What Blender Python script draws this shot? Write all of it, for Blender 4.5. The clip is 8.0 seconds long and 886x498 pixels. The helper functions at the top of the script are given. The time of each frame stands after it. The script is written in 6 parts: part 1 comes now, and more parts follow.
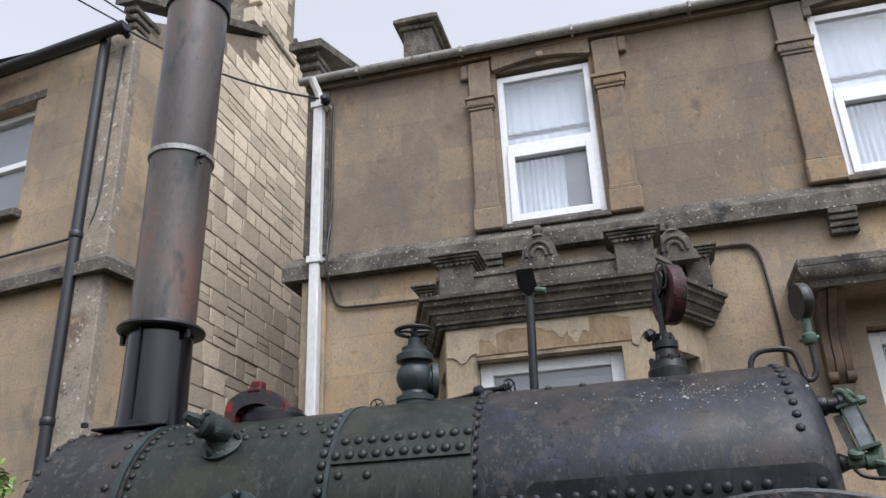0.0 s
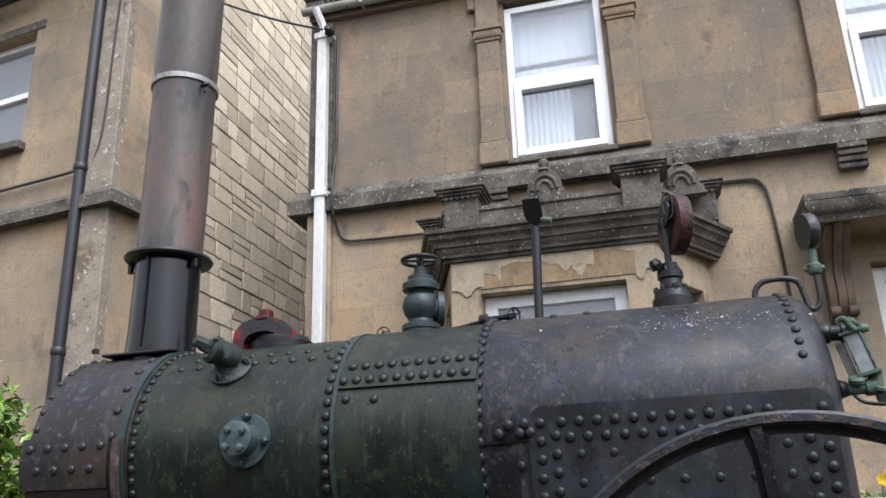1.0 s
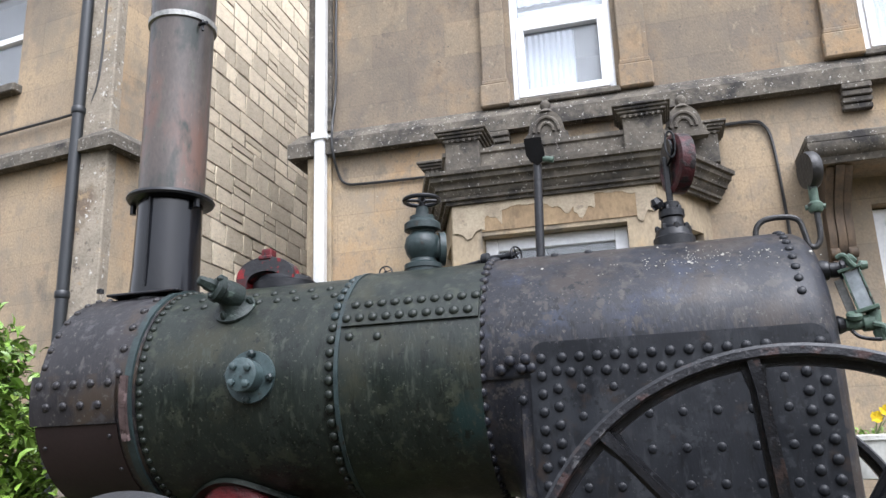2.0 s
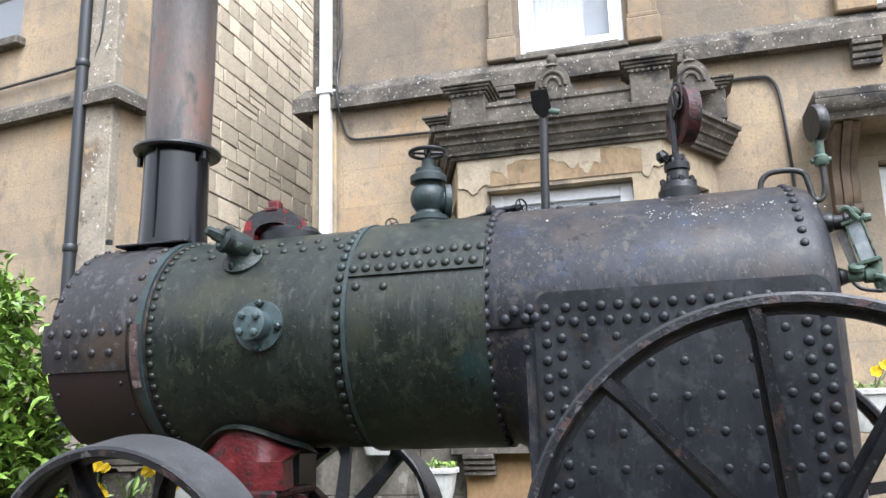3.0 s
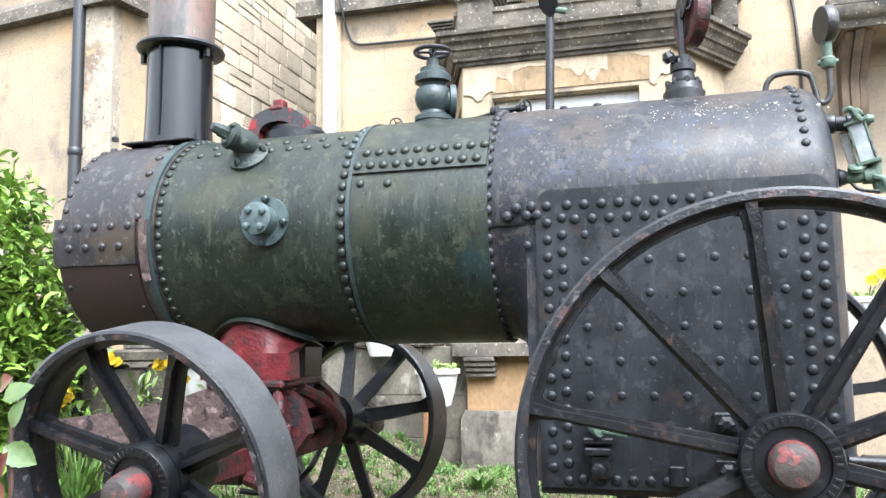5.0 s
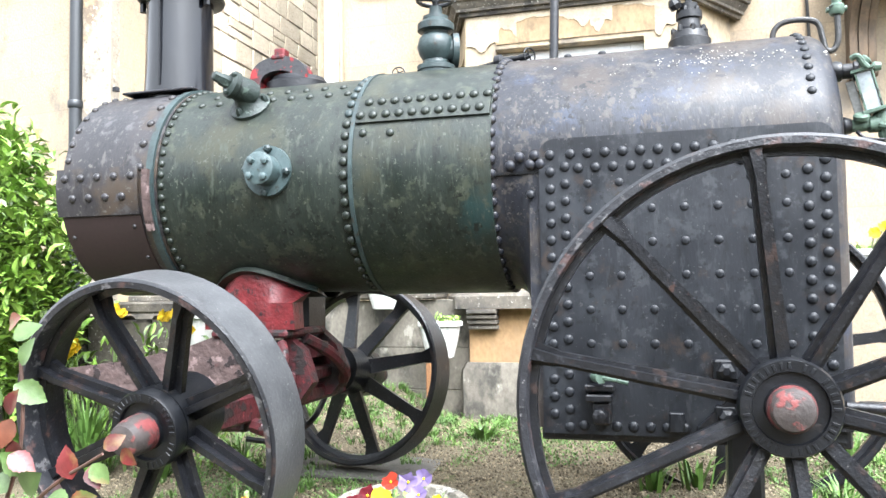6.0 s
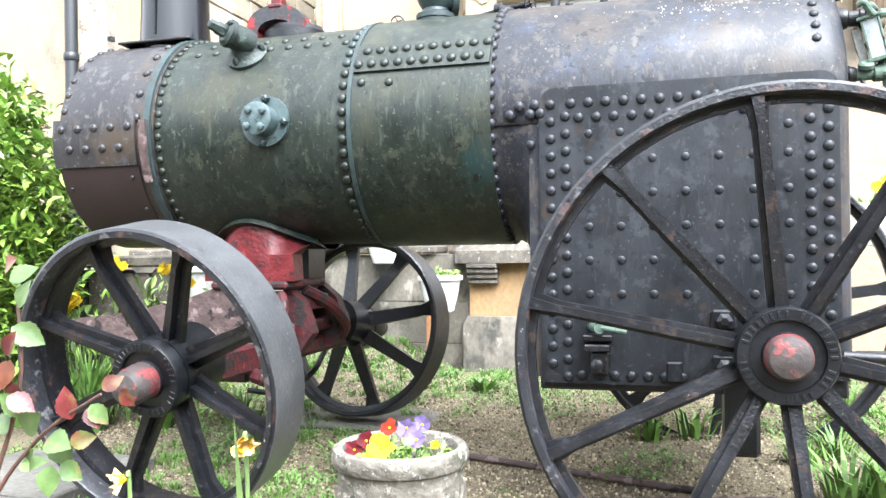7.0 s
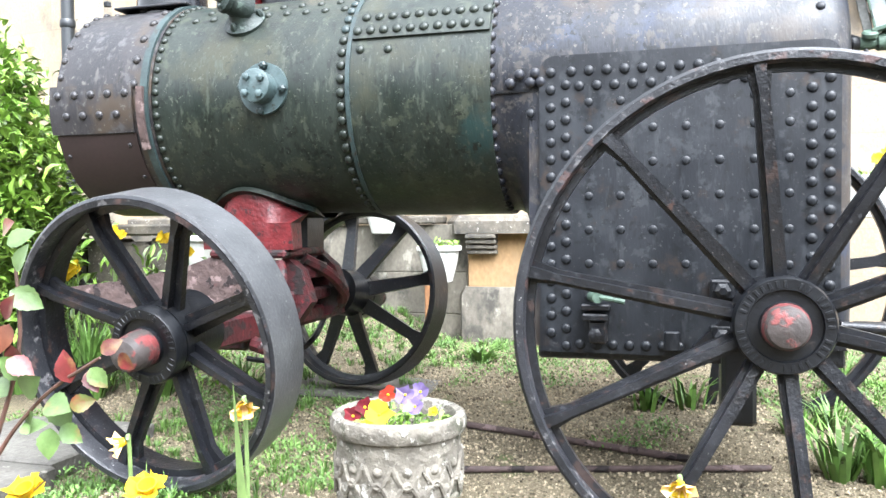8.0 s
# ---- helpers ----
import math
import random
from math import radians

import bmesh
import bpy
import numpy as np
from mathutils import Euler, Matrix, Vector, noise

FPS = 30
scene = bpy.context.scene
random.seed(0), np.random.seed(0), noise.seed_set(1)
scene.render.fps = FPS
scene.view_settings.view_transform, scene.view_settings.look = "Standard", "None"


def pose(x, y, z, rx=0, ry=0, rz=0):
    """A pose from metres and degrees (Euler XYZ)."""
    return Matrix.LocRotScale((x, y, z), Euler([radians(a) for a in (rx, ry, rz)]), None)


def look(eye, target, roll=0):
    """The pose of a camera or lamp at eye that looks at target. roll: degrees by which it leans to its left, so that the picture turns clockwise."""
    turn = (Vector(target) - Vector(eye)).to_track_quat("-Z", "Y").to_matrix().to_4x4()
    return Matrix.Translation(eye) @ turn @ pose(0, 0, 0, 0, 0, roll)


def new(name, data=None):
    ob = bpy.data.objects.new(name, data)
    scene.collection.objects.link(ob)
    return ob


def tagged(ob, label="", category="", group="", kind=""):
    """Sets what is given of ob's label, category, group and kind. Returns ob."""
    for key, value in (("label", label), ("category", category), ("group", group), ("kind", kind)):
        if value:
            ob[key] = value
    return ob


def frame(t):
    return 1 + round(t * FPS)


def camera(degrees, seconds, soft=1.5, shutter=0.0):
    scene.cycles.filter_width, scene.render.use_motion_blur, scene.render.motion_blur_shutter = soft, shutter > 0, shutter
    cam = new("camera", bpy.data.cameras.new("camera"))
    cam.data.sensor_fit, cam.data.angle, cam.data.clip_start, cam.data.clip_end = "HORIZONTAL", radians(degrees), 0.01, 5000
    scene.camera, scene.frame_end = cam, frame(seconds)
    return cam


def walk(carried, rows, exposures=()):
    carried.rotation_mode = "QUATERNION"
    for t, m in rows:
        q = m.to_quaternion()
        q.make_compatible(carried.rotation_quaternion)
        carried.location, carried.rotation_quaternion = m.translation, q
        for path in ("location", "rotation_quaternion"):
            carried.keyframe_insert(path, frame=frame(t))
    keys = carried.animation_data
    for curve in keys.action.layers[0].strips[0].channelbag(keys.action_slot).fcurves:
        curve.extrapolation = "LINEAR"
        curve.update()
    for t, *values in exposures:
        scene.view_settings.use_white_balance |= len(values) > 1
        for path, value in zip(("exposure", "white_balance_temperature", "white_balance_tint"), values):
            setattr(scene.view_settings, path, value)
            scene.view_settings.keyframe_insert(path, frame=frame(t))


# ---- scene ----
cam = camera(57.45, 8.0)
PATH = [
    (0, (0.523, 0.438, 1.216), (0.077, 2.224, 1.999), -2.37),
    (0.5, (0.515, 0.442, 1.199), (0.055, 2.256, 1.906), -2.17),
    (1, (0.512, 0.447, 1.184), (0.037, 2.281, 1.825), -1.94),
    (1.5, (0.507, 0.448, 1.169), (0.026, 2.303, 1.743), -2.07),
    (3, (0.504, 0.428, 1.126), (-0.005, 2.317, 1.542), -1.62),
    (3.5, (0.509, 0.418, 1.108), (-0.004, 2.316, 1.474), -1.71),
    (4, (0.511, 0.408, 1.094), (-0.005, 2.314, 1.409), -1.55),
    (4.5, (0.513, 0.403, 1.074), (-0.010, 2.316, 1.338), -1.10),
    (6, (0.511, 0.397, 1.032), (-0.029, 2.319, 1.138), -0.81),
    (6.5, (0.514, 0.400, 1.020), (-0.026, 2.325, 1.072), -0.80),
    (7, (0.515, 0.406, 1.009), (-0.030, 2.330, 1.011), -0.77),
    (7.5, (0.517, 0.409, 1.002), (-0.029, 2.333, 0.967), -0.68),
    (8, (0.514, 0.409, 1.000), (-0.029, 2.333, 0.932), -0.50),
]
EXPOSURES = [(0, -0.84, 5950, 14), (1.5, -0.34, 5930, 14), (3, 0.2, 5850, 12), (4.5, 0.86, 5850, 10), (6, 1.42, 5960, 9), (8, 1.54, 5920, 9)]
walk(cam, [(t, look(eye, target, roll)) for t, eye, target, roll in PATH], EXPOSURES)

# ---- light: a bright overcast sky ----
world = bpy.data.worlds.new("overcast")
scene.world = world
world.use_nodes = True
wn, wl = world.node_tree.nodes, world.node_tree.links
sky = wn.new("ShaderNodeTexSky")
sky.sky_type, sky.sun_disc = "NISHITA", False
sky.sun_elevation, sky.sun_rotation = radians(55), radians(141)
sky.air_density, sky.dust_density = 1.5, 6.0
grey = wn.new("ShaderNodeHueSaturation")
grey.inputs["Saturation"].default_value = 0.1
grey.inputs["Value"].default_value = 3.35
wl.new(sky.outputs[0], grey.inputs["Color"])
wl.new(grey.outputs[0], wn["Background"].inputs["Color"])
wn["Background"].inputs["Strength"].default_value = 0.15
sun = new("sun", bpy.data.lights.new("sun", "SUN"))
sun.data.energy, sun.data.angle, sun.data.color = 0.6, radians(40), (1.0, 0.98, 0.95)
sun.matrix_world = look((4, -5, 9), (0, 0, 0))


# ---- materials ----
def mat(name, col, col2=None, scale=6.0, rough=0.7, metal=0.0, fine=60.0, bump=0.15, spots=None, spot_scale=14.0, spot_at=0.62, streak=0.0, island=0.0, extra=(), spec=0.5, soft=0.06, course=None, flecks=(), uneven=0.15):
    """A surface of two colours mixed by coarse and fine noise, with relief, and patches of a third colour."""
    m = bpy.data.materials.new(name)
    m.use_nodes = True
    n, l = m.node_tree.nodes, m.node_tree.links
    b = n["Principled BSDF"]
    col2 = col2 or tuple(c * 0.65 for c in col)
    tc = n.new("ShaderNodeTexCoord")
    mp = n.new("ShaderNodeMapping")
    mp.inputs["Scale"].default_value = (1, 1, 1 - 0.85 * streak)
    l.new(tc.outputs["Object"], mp.inputs[0])
    big, small = n.new("ShaderNodeTexNoise"), n.new("ShaderNodeTexNoise")
    big.inputs["Scale"].default_value, big.inputs["Detail"].default_value, big.inputs["Roughness"].default_value = scale, 6, 0.65
    small.inputs["Scale"].default_value, small.inputs["Detail"].default_value = fine, 4
    l.new(mp.outputs[0], big.inputs["Vector"])
    l.new(mp.outputs[0], small.inputs["Vector"])
    ramp = n.new("ShaderNodeValToRGB")
    ramp.color_ramp.elements[0].position, ramp.color_ramp.elements[1].position = 0.34, 0.68
    ramp.color_ramp.elements[0].color, ramp.color_ramp.elements[1].color = (*col2, 1), (*col, 1)
    l.new(big.outputs["Fac"], ramp.inputs[0])
    mix = n.new("ShaderNodeMix")
    mix.data_type, mix.blend_type = "RGBA", "OVERLAY"
    mix.inputs[0].default_value = 0.35
    l.new(ramp.outputs[0], mix.inputs[6])
    l.new(small.outputs["Fac"], mix.inputs[7])
    out = mix.outputs[2]
    for where, (ecol, escale, eat, esoft) in [(mp.outputs[0], e) for e in extra] + [(tc.outputs["Object"], e) for e in flecks]:
        en = n.new("ShaderNodeTexNoise")
        en.inputs["Scale"].default_value, en.inputs["Detail"].default_value, en.inputs["Roughness"].default_value = escale, 7, 0.65
        l.new(where, en.inputs["Vector"])
        er = n.new("ShaderNodeValToRGB")
        er.color_ramp.elements[0].position, er.color_ramp.elements[1].position = eat, eat + esoft
        l.new(en.outputs["Fac"], er.inputs[0])
        em = n.new("ShaderNodeMix")
        em.data_type = "RGBA"
        l.new(er.outputs[0], em.inputs[0])
        l.new(out, em.inputs[6])
        em.inputs[7].default_value = (*ecol, 1)
        out = em.outputs[2]
    if spots:
        sp = n.new("ShaderNodeTexNoise")
        sp.inputs["Scale"].default_value, sp.inputs["Detail"].default_value, sp.inputs["Roughness"].default_value = spot_scale, 5, 0.6
        l.new(mp.outputs[0], sp.inputs["Vector"])
        sr = n.new("ShaderNodeValToRGB")
        sr.color_ramp.elements[0].position, sr.color_ramp.elements[1].position = spot_at, spot_at + soft
        l.new(sp.outputs["Fac"], sr.inputs[0])
        m2 = n.new("ShaderNodeMix")
        m2.data_type = "RGBA"
        l.new(sr.outputs[0], m2.inputs[0])
        l.new(out, m2.inputs[6])
        m2.inputs[7].default_value = (*spots, 1)
        out = m2.outputs[2]
    if course:
        sep, com = n.new("ShaderNodeSeparateXYZ"), n.new("ShaderNodeCombineXYZ")
        l.new(tc.outputs["Object"], sep.inputs[0])
        l.new(sep.outputs["X"], com.inputs["X"])
        l.new(sep.outputs["Z"], com.inputs["Y"])
        br = n.new("ShaderNodeTexBrick")
        br.inputs["Scale"].default_value = 1.0
        br.inputs["Brick Width"].default_value, br.inputs["Row Height"].default_value, br.inputs["Mortar Size"].default_value = course[0], course[1], 0.0035
        br.inputs["Color1"].default_value, br.inputs["Color2"].default_value, br.inputs["Mortar"].default_value = (0.87, 0.87, 0.89, 1), (1.1, 1.08, 1.03, 1), (0.86, 0.85, 0.84, 1)
        l.new(com.outputs[0], br.inputs["Vector"])
        m3 = n.new("ShaderNodeMix")
        m3.data_type, m3.blend_type = "RGBA", "MULTIPLY"
        m3.inputs[0].default_value = 1.0
        l.new(out, m3.inputs[6])
        l.new(br.outputs["Color"], m3.inputs[7])
        out = m3.outputs[2]
    if island:
        info = n.new("ShaderNodeObjectInfo")
        geo = n.new("ShaderNodeNewGeometry")
        add = n.new("ShaderNodeMath")
        add.operation = "ADD"
        l.new(info.outputs["Random"], add.inputs[0])
        l.new(geo.outputs["Random Per Island"], add.inputs[1])
        fr = n.new("ShaderNodeMath")
        fr.operation = "FRACT"
        l.new(add.outputs[0], fr.inputs[0])
        mr = n.new("ShaderNodeMapRange")
        mr.inputs["To Min"].default_value, mr.inputs["To Max"].default_value = 1 - island, 1 + island
        l.new(fr.outputs[0], mr.inputs["Value"])
        hs = n.new("ShaderNodeHueSaturation")
        l.new(mr.outputs[0], hs.inputs["Value"])
        l.new(out, hs.inputs["Color"])
        out = hs.outputs[0]
    l.new(out, b.inputs["Base Color"])
    b.inputs["Metallic"].default_value = metal
    b.inputs["Specular IOR Level"].default_value = spec
    rr = n.new("ShaderNodeMapRange")
    rr.inputs["To Min"].default_value, rr.inputs["To Max"].default_value = max(rough - uneven, 0.05), min(rough + uneven, 1)
    l.new(big.outputs["Fac"], rr.inputs["Value"])
    l.new(rr.outputs[0], b.inputs["Roughness"])
    if bump:
        bp = n.new("ShaderNodeBump")
        bp.inputs["Strength"].default_value, bp.inputs["Distance"].default_value = bump, 0.01
        height = small.outputs["Fac"]
        if spots:
            # chipped paint and crusts stand proud of the rest
            hm = n.new("ShaderNodeMath")
            hm.operation = "MULTIPLY_ADD"
            l.new(sr.outputs[0], hm.inputs[0])
            hm.inputs[1].default_value = 0.35
            l.new(height, hm.inputs[2])
            height = hm.outputs[0]
        l.new(height, bp.inputs["Height"])
        l.new(bp.outputs[0], b.inputs["Normal"])
    return m


M_GREEN = mat("weathered green boiler paint", (0.0145, 0.0198, 0.0152), (0.0064, 0.0096, 0.0074), 6, 0.44, 0.0, 140, 0.1, (0.03, 0.036, 0.027), 44, 0.57, 0.92, 0, (((0.0045, 0.0066, 0.005), 32, 0.56, 0.1),), 0.33, 0.12, flecks=(((0.0225, 0.0235, 0.013), 3.4, 0.53, 0.16), ((0.009, 0.0225, 0.0215), 2.2, 0.59, 0.1), ((0.026, 0.031, 0.021), 13, 0.57, 0.07), ((0.0045, 0.0065, 0.005), 24, 0.58, 0.05), ((0.04, 0.046, 0.034), 55, 0.62, 0.03), ((0.095, 0.1, 0.082), 115, 0.67, 0.02)), uneven=0.35)
M_BLUE = mat("weathered blue-grey firebox paint", (0.018, 0.0195, 0.026), (0.0085, 0.0093, 0.0125), 7, 0.46, 0.0, 160, 0.08, (0.04, 0.036, 0.033), 40, 0.58, 0.9, 0, (((0.005, 0.0055, 0.007), 30, 0.56, 0.1),), 0.26, 0.1, flecks=(((0.028, 0.0225, 0.0195), 3.2, 0.5, 0.08), ((0.02, 0.025, 0.041), 4, 0.57, 0.08), ((0.036, 0.033, 0.031), 14, 0.56, 0.06), ((0.006, 0.0066, 0.0085), 26, 0.58, 0.05), ((0.05, 0.046, 0.042), 55, 0.61, 0.03), ((0.12, 0.112, 0.1), 110, 0.66, 0.02)), uneven=0.4)
M_SLATE = mat("dark slate plate paint", (0.0092, 0.0107, 0.0142), (0.0046, 0.0055, 0.0075), 6, 0.48, 0.0, 160, 0.06, (0.021, 0.023, 0.0265), 40, 0.58, 0.9, 0, (((0.0034, 0.004, 0.0052), 28, 0.57, 0.1),), 0.32, 0.12, flecks=(((0.015, 0.017, 0.0205), 6, 0.53, 0.1), ((0.019, 0.0135, 0.011), 9, 0.6, 0.08), ((0.02, 0.022, 0.0255), 16, 0.57, 0.06), ((0.003, 0.0036, 0.0048), 26, 0.58, 0.05), ((0.036, 0.037, 0.038), 60, 0.63, 0.03), ((0.085, 0.084, 0.08), 115, 0.67, 0.02)), uneven=0.35)
M_SMOKE = mat("brownish smokebox paint", (0.023, 0.021, 0.0225), (0.009, 0.009, 0.0105), 7, 0.44, 0.0, 140, 0.12, (0.048, 0.044, 0.042), 36, 0.58, 0.9, 0, (((0.006, 0.006, 0.007), 24, 0.57, 0.08),), 0.36, 0.1, flecks=(((0.034, 0.025, 0.018), 4, 0.52, 0.08), ((0.04, 0.038, 0.04), 13, 0.57, 0.06), ((0.065, 0.06, 0.055), 50, 0.61, 0.03), ((0.13, 0.12, 0.108), 105, 0.66, 0.02)), uneven=0.4)
M_PRIMER = mat("dull maroon primer", (0.0225, 0.01275, 0.012), (0.01575, 0.00975, 0.009375), 4, 0.6, 0, 70, 0.05, spec=0.3)
M_TEAL = mat("flaking teal paint", (0.02678, 0.04208, 0.04208), (0.01403, 0.02231, 0.02295), 14, 0.45, 0, 90, 0.15, (0.01912, 0.01721, 0.01275), 22, 0.6, spec=0.35)
M_ELBOW = mat("mossy dark green casting", (0.018, 0.028, 0.024), (0.009, 0.014, 0.012), 14, 0.5, 0, 90, 0.3, (0.05, 0.07, 0.058), 26, 0.6, spec=0.35)
M_PALETEAL = mat("pale worn teal face", (0.055, 0.08, 0.082), (0.03, 0.046, 0.047), 14, 0.42, 0, 90, 0.15, (0.02, 0.02, 0.016), 24, 0.62, spec=0.4)
M_BLACK = mat("black iron paint", (0.006, 0.0068, 0.0088), (0.0032, 0.0036, 0.0046), 12, 0.38, 0, 90, 0.15, (0.021, 0.0182, 0.0168), 20, 0.65, spec=0.35)
M_RUSTBLACK = mat("black iron with rust", (0.0085, 0.0092, 0.012), (0.003, 0.0033, 0.0045), 9, 0.36, 0, 120, 0.2, (0.024, 0.016, 0.0145), 12, 0.6, 0, 0, (((0.026, 0.027, 0.031), 40, 0.6, 0.06), ((0.13, 0.125, 0.12), 95, 0.66, 0.03), ((0.032, 0.018, 0.015), 34, 0.62, 0.04), ((0.0018, 0.0018, 0.0025), 18, 0.58, 0.05)), 0.45)
M_TREAD = mat("worn grey iron tread", (0.055, 0.056, 0.058), (0.03, 0.031, 0.033), 6, 0.36, 0, 90, 0.12, (0.2, 0.195, 0.185), 150, 0.66, 0, 0, (((0.02, 0.02, 0.021), 9, 0.6, 0.12), ((0.09, 0.09, 0.087), 38, 0.62, 0.08)), 0.6, 0.05)
M_RED = mat("faded red paint over iron", (0.13, 0.011, 0.014), (0.05, 0.007, 0.008), 9, 0.5, 0, 60, 0.4, (0.02, 0.011, 0.011), 12, 0.56, 0, 0, (((0.2, 0.045, 0.048), 20, 0.6, 0.05), ((0.012, 0.01, 0.011), 26, 0.6, 0.04)), 0.35)
M_REDDARK = mat("dull dark red iron", (0.06, 0.008, 0.01), (0.02, 0.0055, 0.0065), 10, 0.55, 0, 60, 0.4, (0.0117, 0.00845, 0.00845), 16, 0.52, 0, 0, (((0.14, 0.02, 0.024), 14, 0.61, 0.05), ((0.008, 0.007, 0.0075), 34, 0.6, 0.05)), 0.32)
M_RUSTPLATE = mat("flaking rust brown plate", (0.075, 0.05, 0.046), (0.04, 0.027, 0.025), 7, 0.7, 0, 28, 1.0, (0.013, 0.0085, 0.0085), 11, 0.57, 0, 0, (((0.13, 0.093, 0.088), 13, 0.57, 0.02), ((0.08, 0.016, 0.018), 6, 0.64, 0.04)), 0.3, 0.02)
M_CHIM = mat("sooty brown chimney iron", (0.1, 0.078, 0.067), (0.055, 0.046, 0.041), 4, 0.34, 0, 90, 0.1, (0.02, 0.024, 0.02), 7, 0.56, 0.7, 0, (((0.12, 0.07, 0.054), 4, 0.53, 0.12), ((0.075, 0.078, 0.058), 12, 0.56, 0.1), ((0.16, 0.135, 0.115), 50, 0.64, 0.06), ((0.03, 0.027, 0.025), 24, 0.6, 0.08)), 0.5, 0.1)
M_CHIMBASE = mat("glossy blue-black chimney base", (0.006, 0.0072, 0.011), (0.003, 0.0035, 0.005), 7, 0.18, 0.0, 9, 0.35, (0.014, 0.017, 0.026), 8, 0.62, 0.9, spec=0.42)
M_STEEL = mat("pale galvanised band", (0.3, 0.3, 0.28), (0.18, 0.18, 0.17), 20, 0.5, 0.3, 80, 0.1)
M_COPPER = mat("dark copper pipe", (0.018, 0.017, 0.016), (0.009, 0.009, 0.009), 20, 0.42, 0.1, 80, 0.2)
M_VERDI = mat("verdigris fitting", (0.09, 0.135, 0.1013), (0.0375, 0.06375, 0.0465), 24, 0.55, 0, 80, 0.2, (0.01875, 0.021, 0.0165), 30, 0.57, spec=0.35)
M_STONE = mat("honey limestone render", (0.255, 0.2, 0.14), (0.18, 0.15, 0.114), 1.6, 0.9, 0, 70, 0.3, (0.125, 0.11, 0.094), 1.4, 0.5, 0.35, 0, (((0.29, 0.19, 0.1), 0.8, 0.5, 0.2), ((0.175, 0.148, 0.116), 7, 0.5, 0.14), ((0.095, 0.084, 0.07), 3.2, 0.59, 0.14), ((0.31, 0.255, 0.18), 14, 0.6, 0.1), ((0.15, 0.125, 0.096), 30, 0.55, 0.12), ((0.4, 0.38, 0.33), 60, 0.68, 0.03), ((0.065, 0.058, 0.05), 26, 0.69, 0.03)), 0.2, 0.3, (0.62, 0.31))
M_STONELOW = mat("pale ochre limestone render", (0.35, 0.268, 0.175), (0.24, 0.196, 0.142), 1.7, 0.9, 0, 70, 0.28, (0.155, 0.138, 0.115), 1.5, 0.5, 0.35, 0, (((0.37, 0.24, 0.125), 0.9, 0.52, 0.2), ((0.24, 0.2, 0.152), 6, 0.51, 0.16), ((0.12, 0.106, 0.088), 3.2, 0.59, 0.14), ((0.2, 0.168, 0.125), 28, 0.56, 0.12), ((0.45, 0.42, 0.35), 50, 0.67, 0.03)), 0.2, 0.3, (0.62, 0.31))
M_STONEDARK = mat("soot-grimed limestone", (0.15, 0.132, 0.105), (0.055, 0.05, 0.044), 6, 0.9, 0, 40, 0.4, (0.4, 0.385, 0.345), 46, 0.62, 0, 0, (((0.035, 0.033, 0.031), 4, 0.54, 0.12),), 0.2)
M_STONEPALE = mat("pale dressed limestone", (0.345, 0.28, 0.19), (0.24, 0.195, 0.135), 3, 0.88, 0, 45, 0.25, (0.15, 0.128, 0.1), 5, 0.55, 0.5, 0, (((0.38, 0.27, 0.15), 3, 0.55, 0.15), ((0.42, 0.4, 0.35), 45, 0.66, 0.04),), 0.2, 0.12)
M_QUOIN = mat("lichened dressed limestone corner", (0.31, 0.27, 0.21), (0.19, 0.165, 0.13), 3, 0.9, 0, 60, 0.4, (0.45, 0.43, 0.385), 20, 0.61, 0, 0, (((0.14, 0.11, 0.082), 3, 0.55, 0.12), ((0.3, 0.225, 0.135), 6, 0.58, 0.12), ((0.12, 0.1, 0.08), 18, 0.58, 0.08)), 0.2)
M_ORANGE = mat("ochre limestone", (0.33, 0.21, 0.105), (0.25, 0.165, 0.09), 3, 0.88, 0, 40, 0.2, (0.18, 0.135, 0.085), 5, 0.58, 0.4, spec=0.2, soft=0.15)
M_BLOCK = mat("coursed limestone block", (0.68, 0.59, 0.45), (0.52, 0.445, 0.33), 4, 0.9, 0, 40, 0.5, (0.6, 0.57, 0.5), 22, 0.64, 0, 0.26, (((0.5, 0.37, 0.215), 2, 0.58, 0.1), ((0.24, 0.195, 0.145), 5, 0.58, 0.12)), 0.2)
M_MORTAR = mat("brown mortar joint", (0.24, 0.205, 0.155), (0.16, 0.135, 0.1), 10, 0.95, 0, 60, 0.4, spec=0.1)
M_UPVC = mat("white window plastic", (0.72, 0.72, 0.72), (0.675, 0.684, 0.693), 3, 0.35, 0, 40, 0.0)
M_GUTTER = mat("grimy pale gutter paint", (0.34, 0.33, 0.3), (0.2, 0.195, 0.18), 6, 0.6, 0, 50, 0.1, (0.12, 0.115, 0.1), 14, 0.58)
# stained stone, its base colour also lowered for shade from engine and bay
M_PLINTH = mat("stained grey plinth stone toned for shade", (0.165, 0.148, 0.12), (0.088, 0.08, 0.066), 4, 0.9, 0, 50, 0.3, (0.05, 0.047, 0.04), 6, 0.51, 0.4, 0, (((0.24, 0.225, 0.19), 9, 0.6, 0.06),), 0.2, 0.12)
M_PIPEW = mat("white painted downpipe", (0.62, 0.62, 0.6), (0.5, 0.5, 0.48), 7, 0.5, 0, 50, 0.1, (0.3, 0.3, 0.28), 12, 0.66, 0.8)
M_PIPEB = mat("dark blue-grey downpipe", (0.01225, 0.01505, 0.0175), (0.00875, 0.0105, 0.0126), 7, 0.45, 0, 50, 0.05)
M_CABLE = mat("black cable", (0.02, 0.02, 0.02), None, 20, 0.5, 0, 60, 0.0)
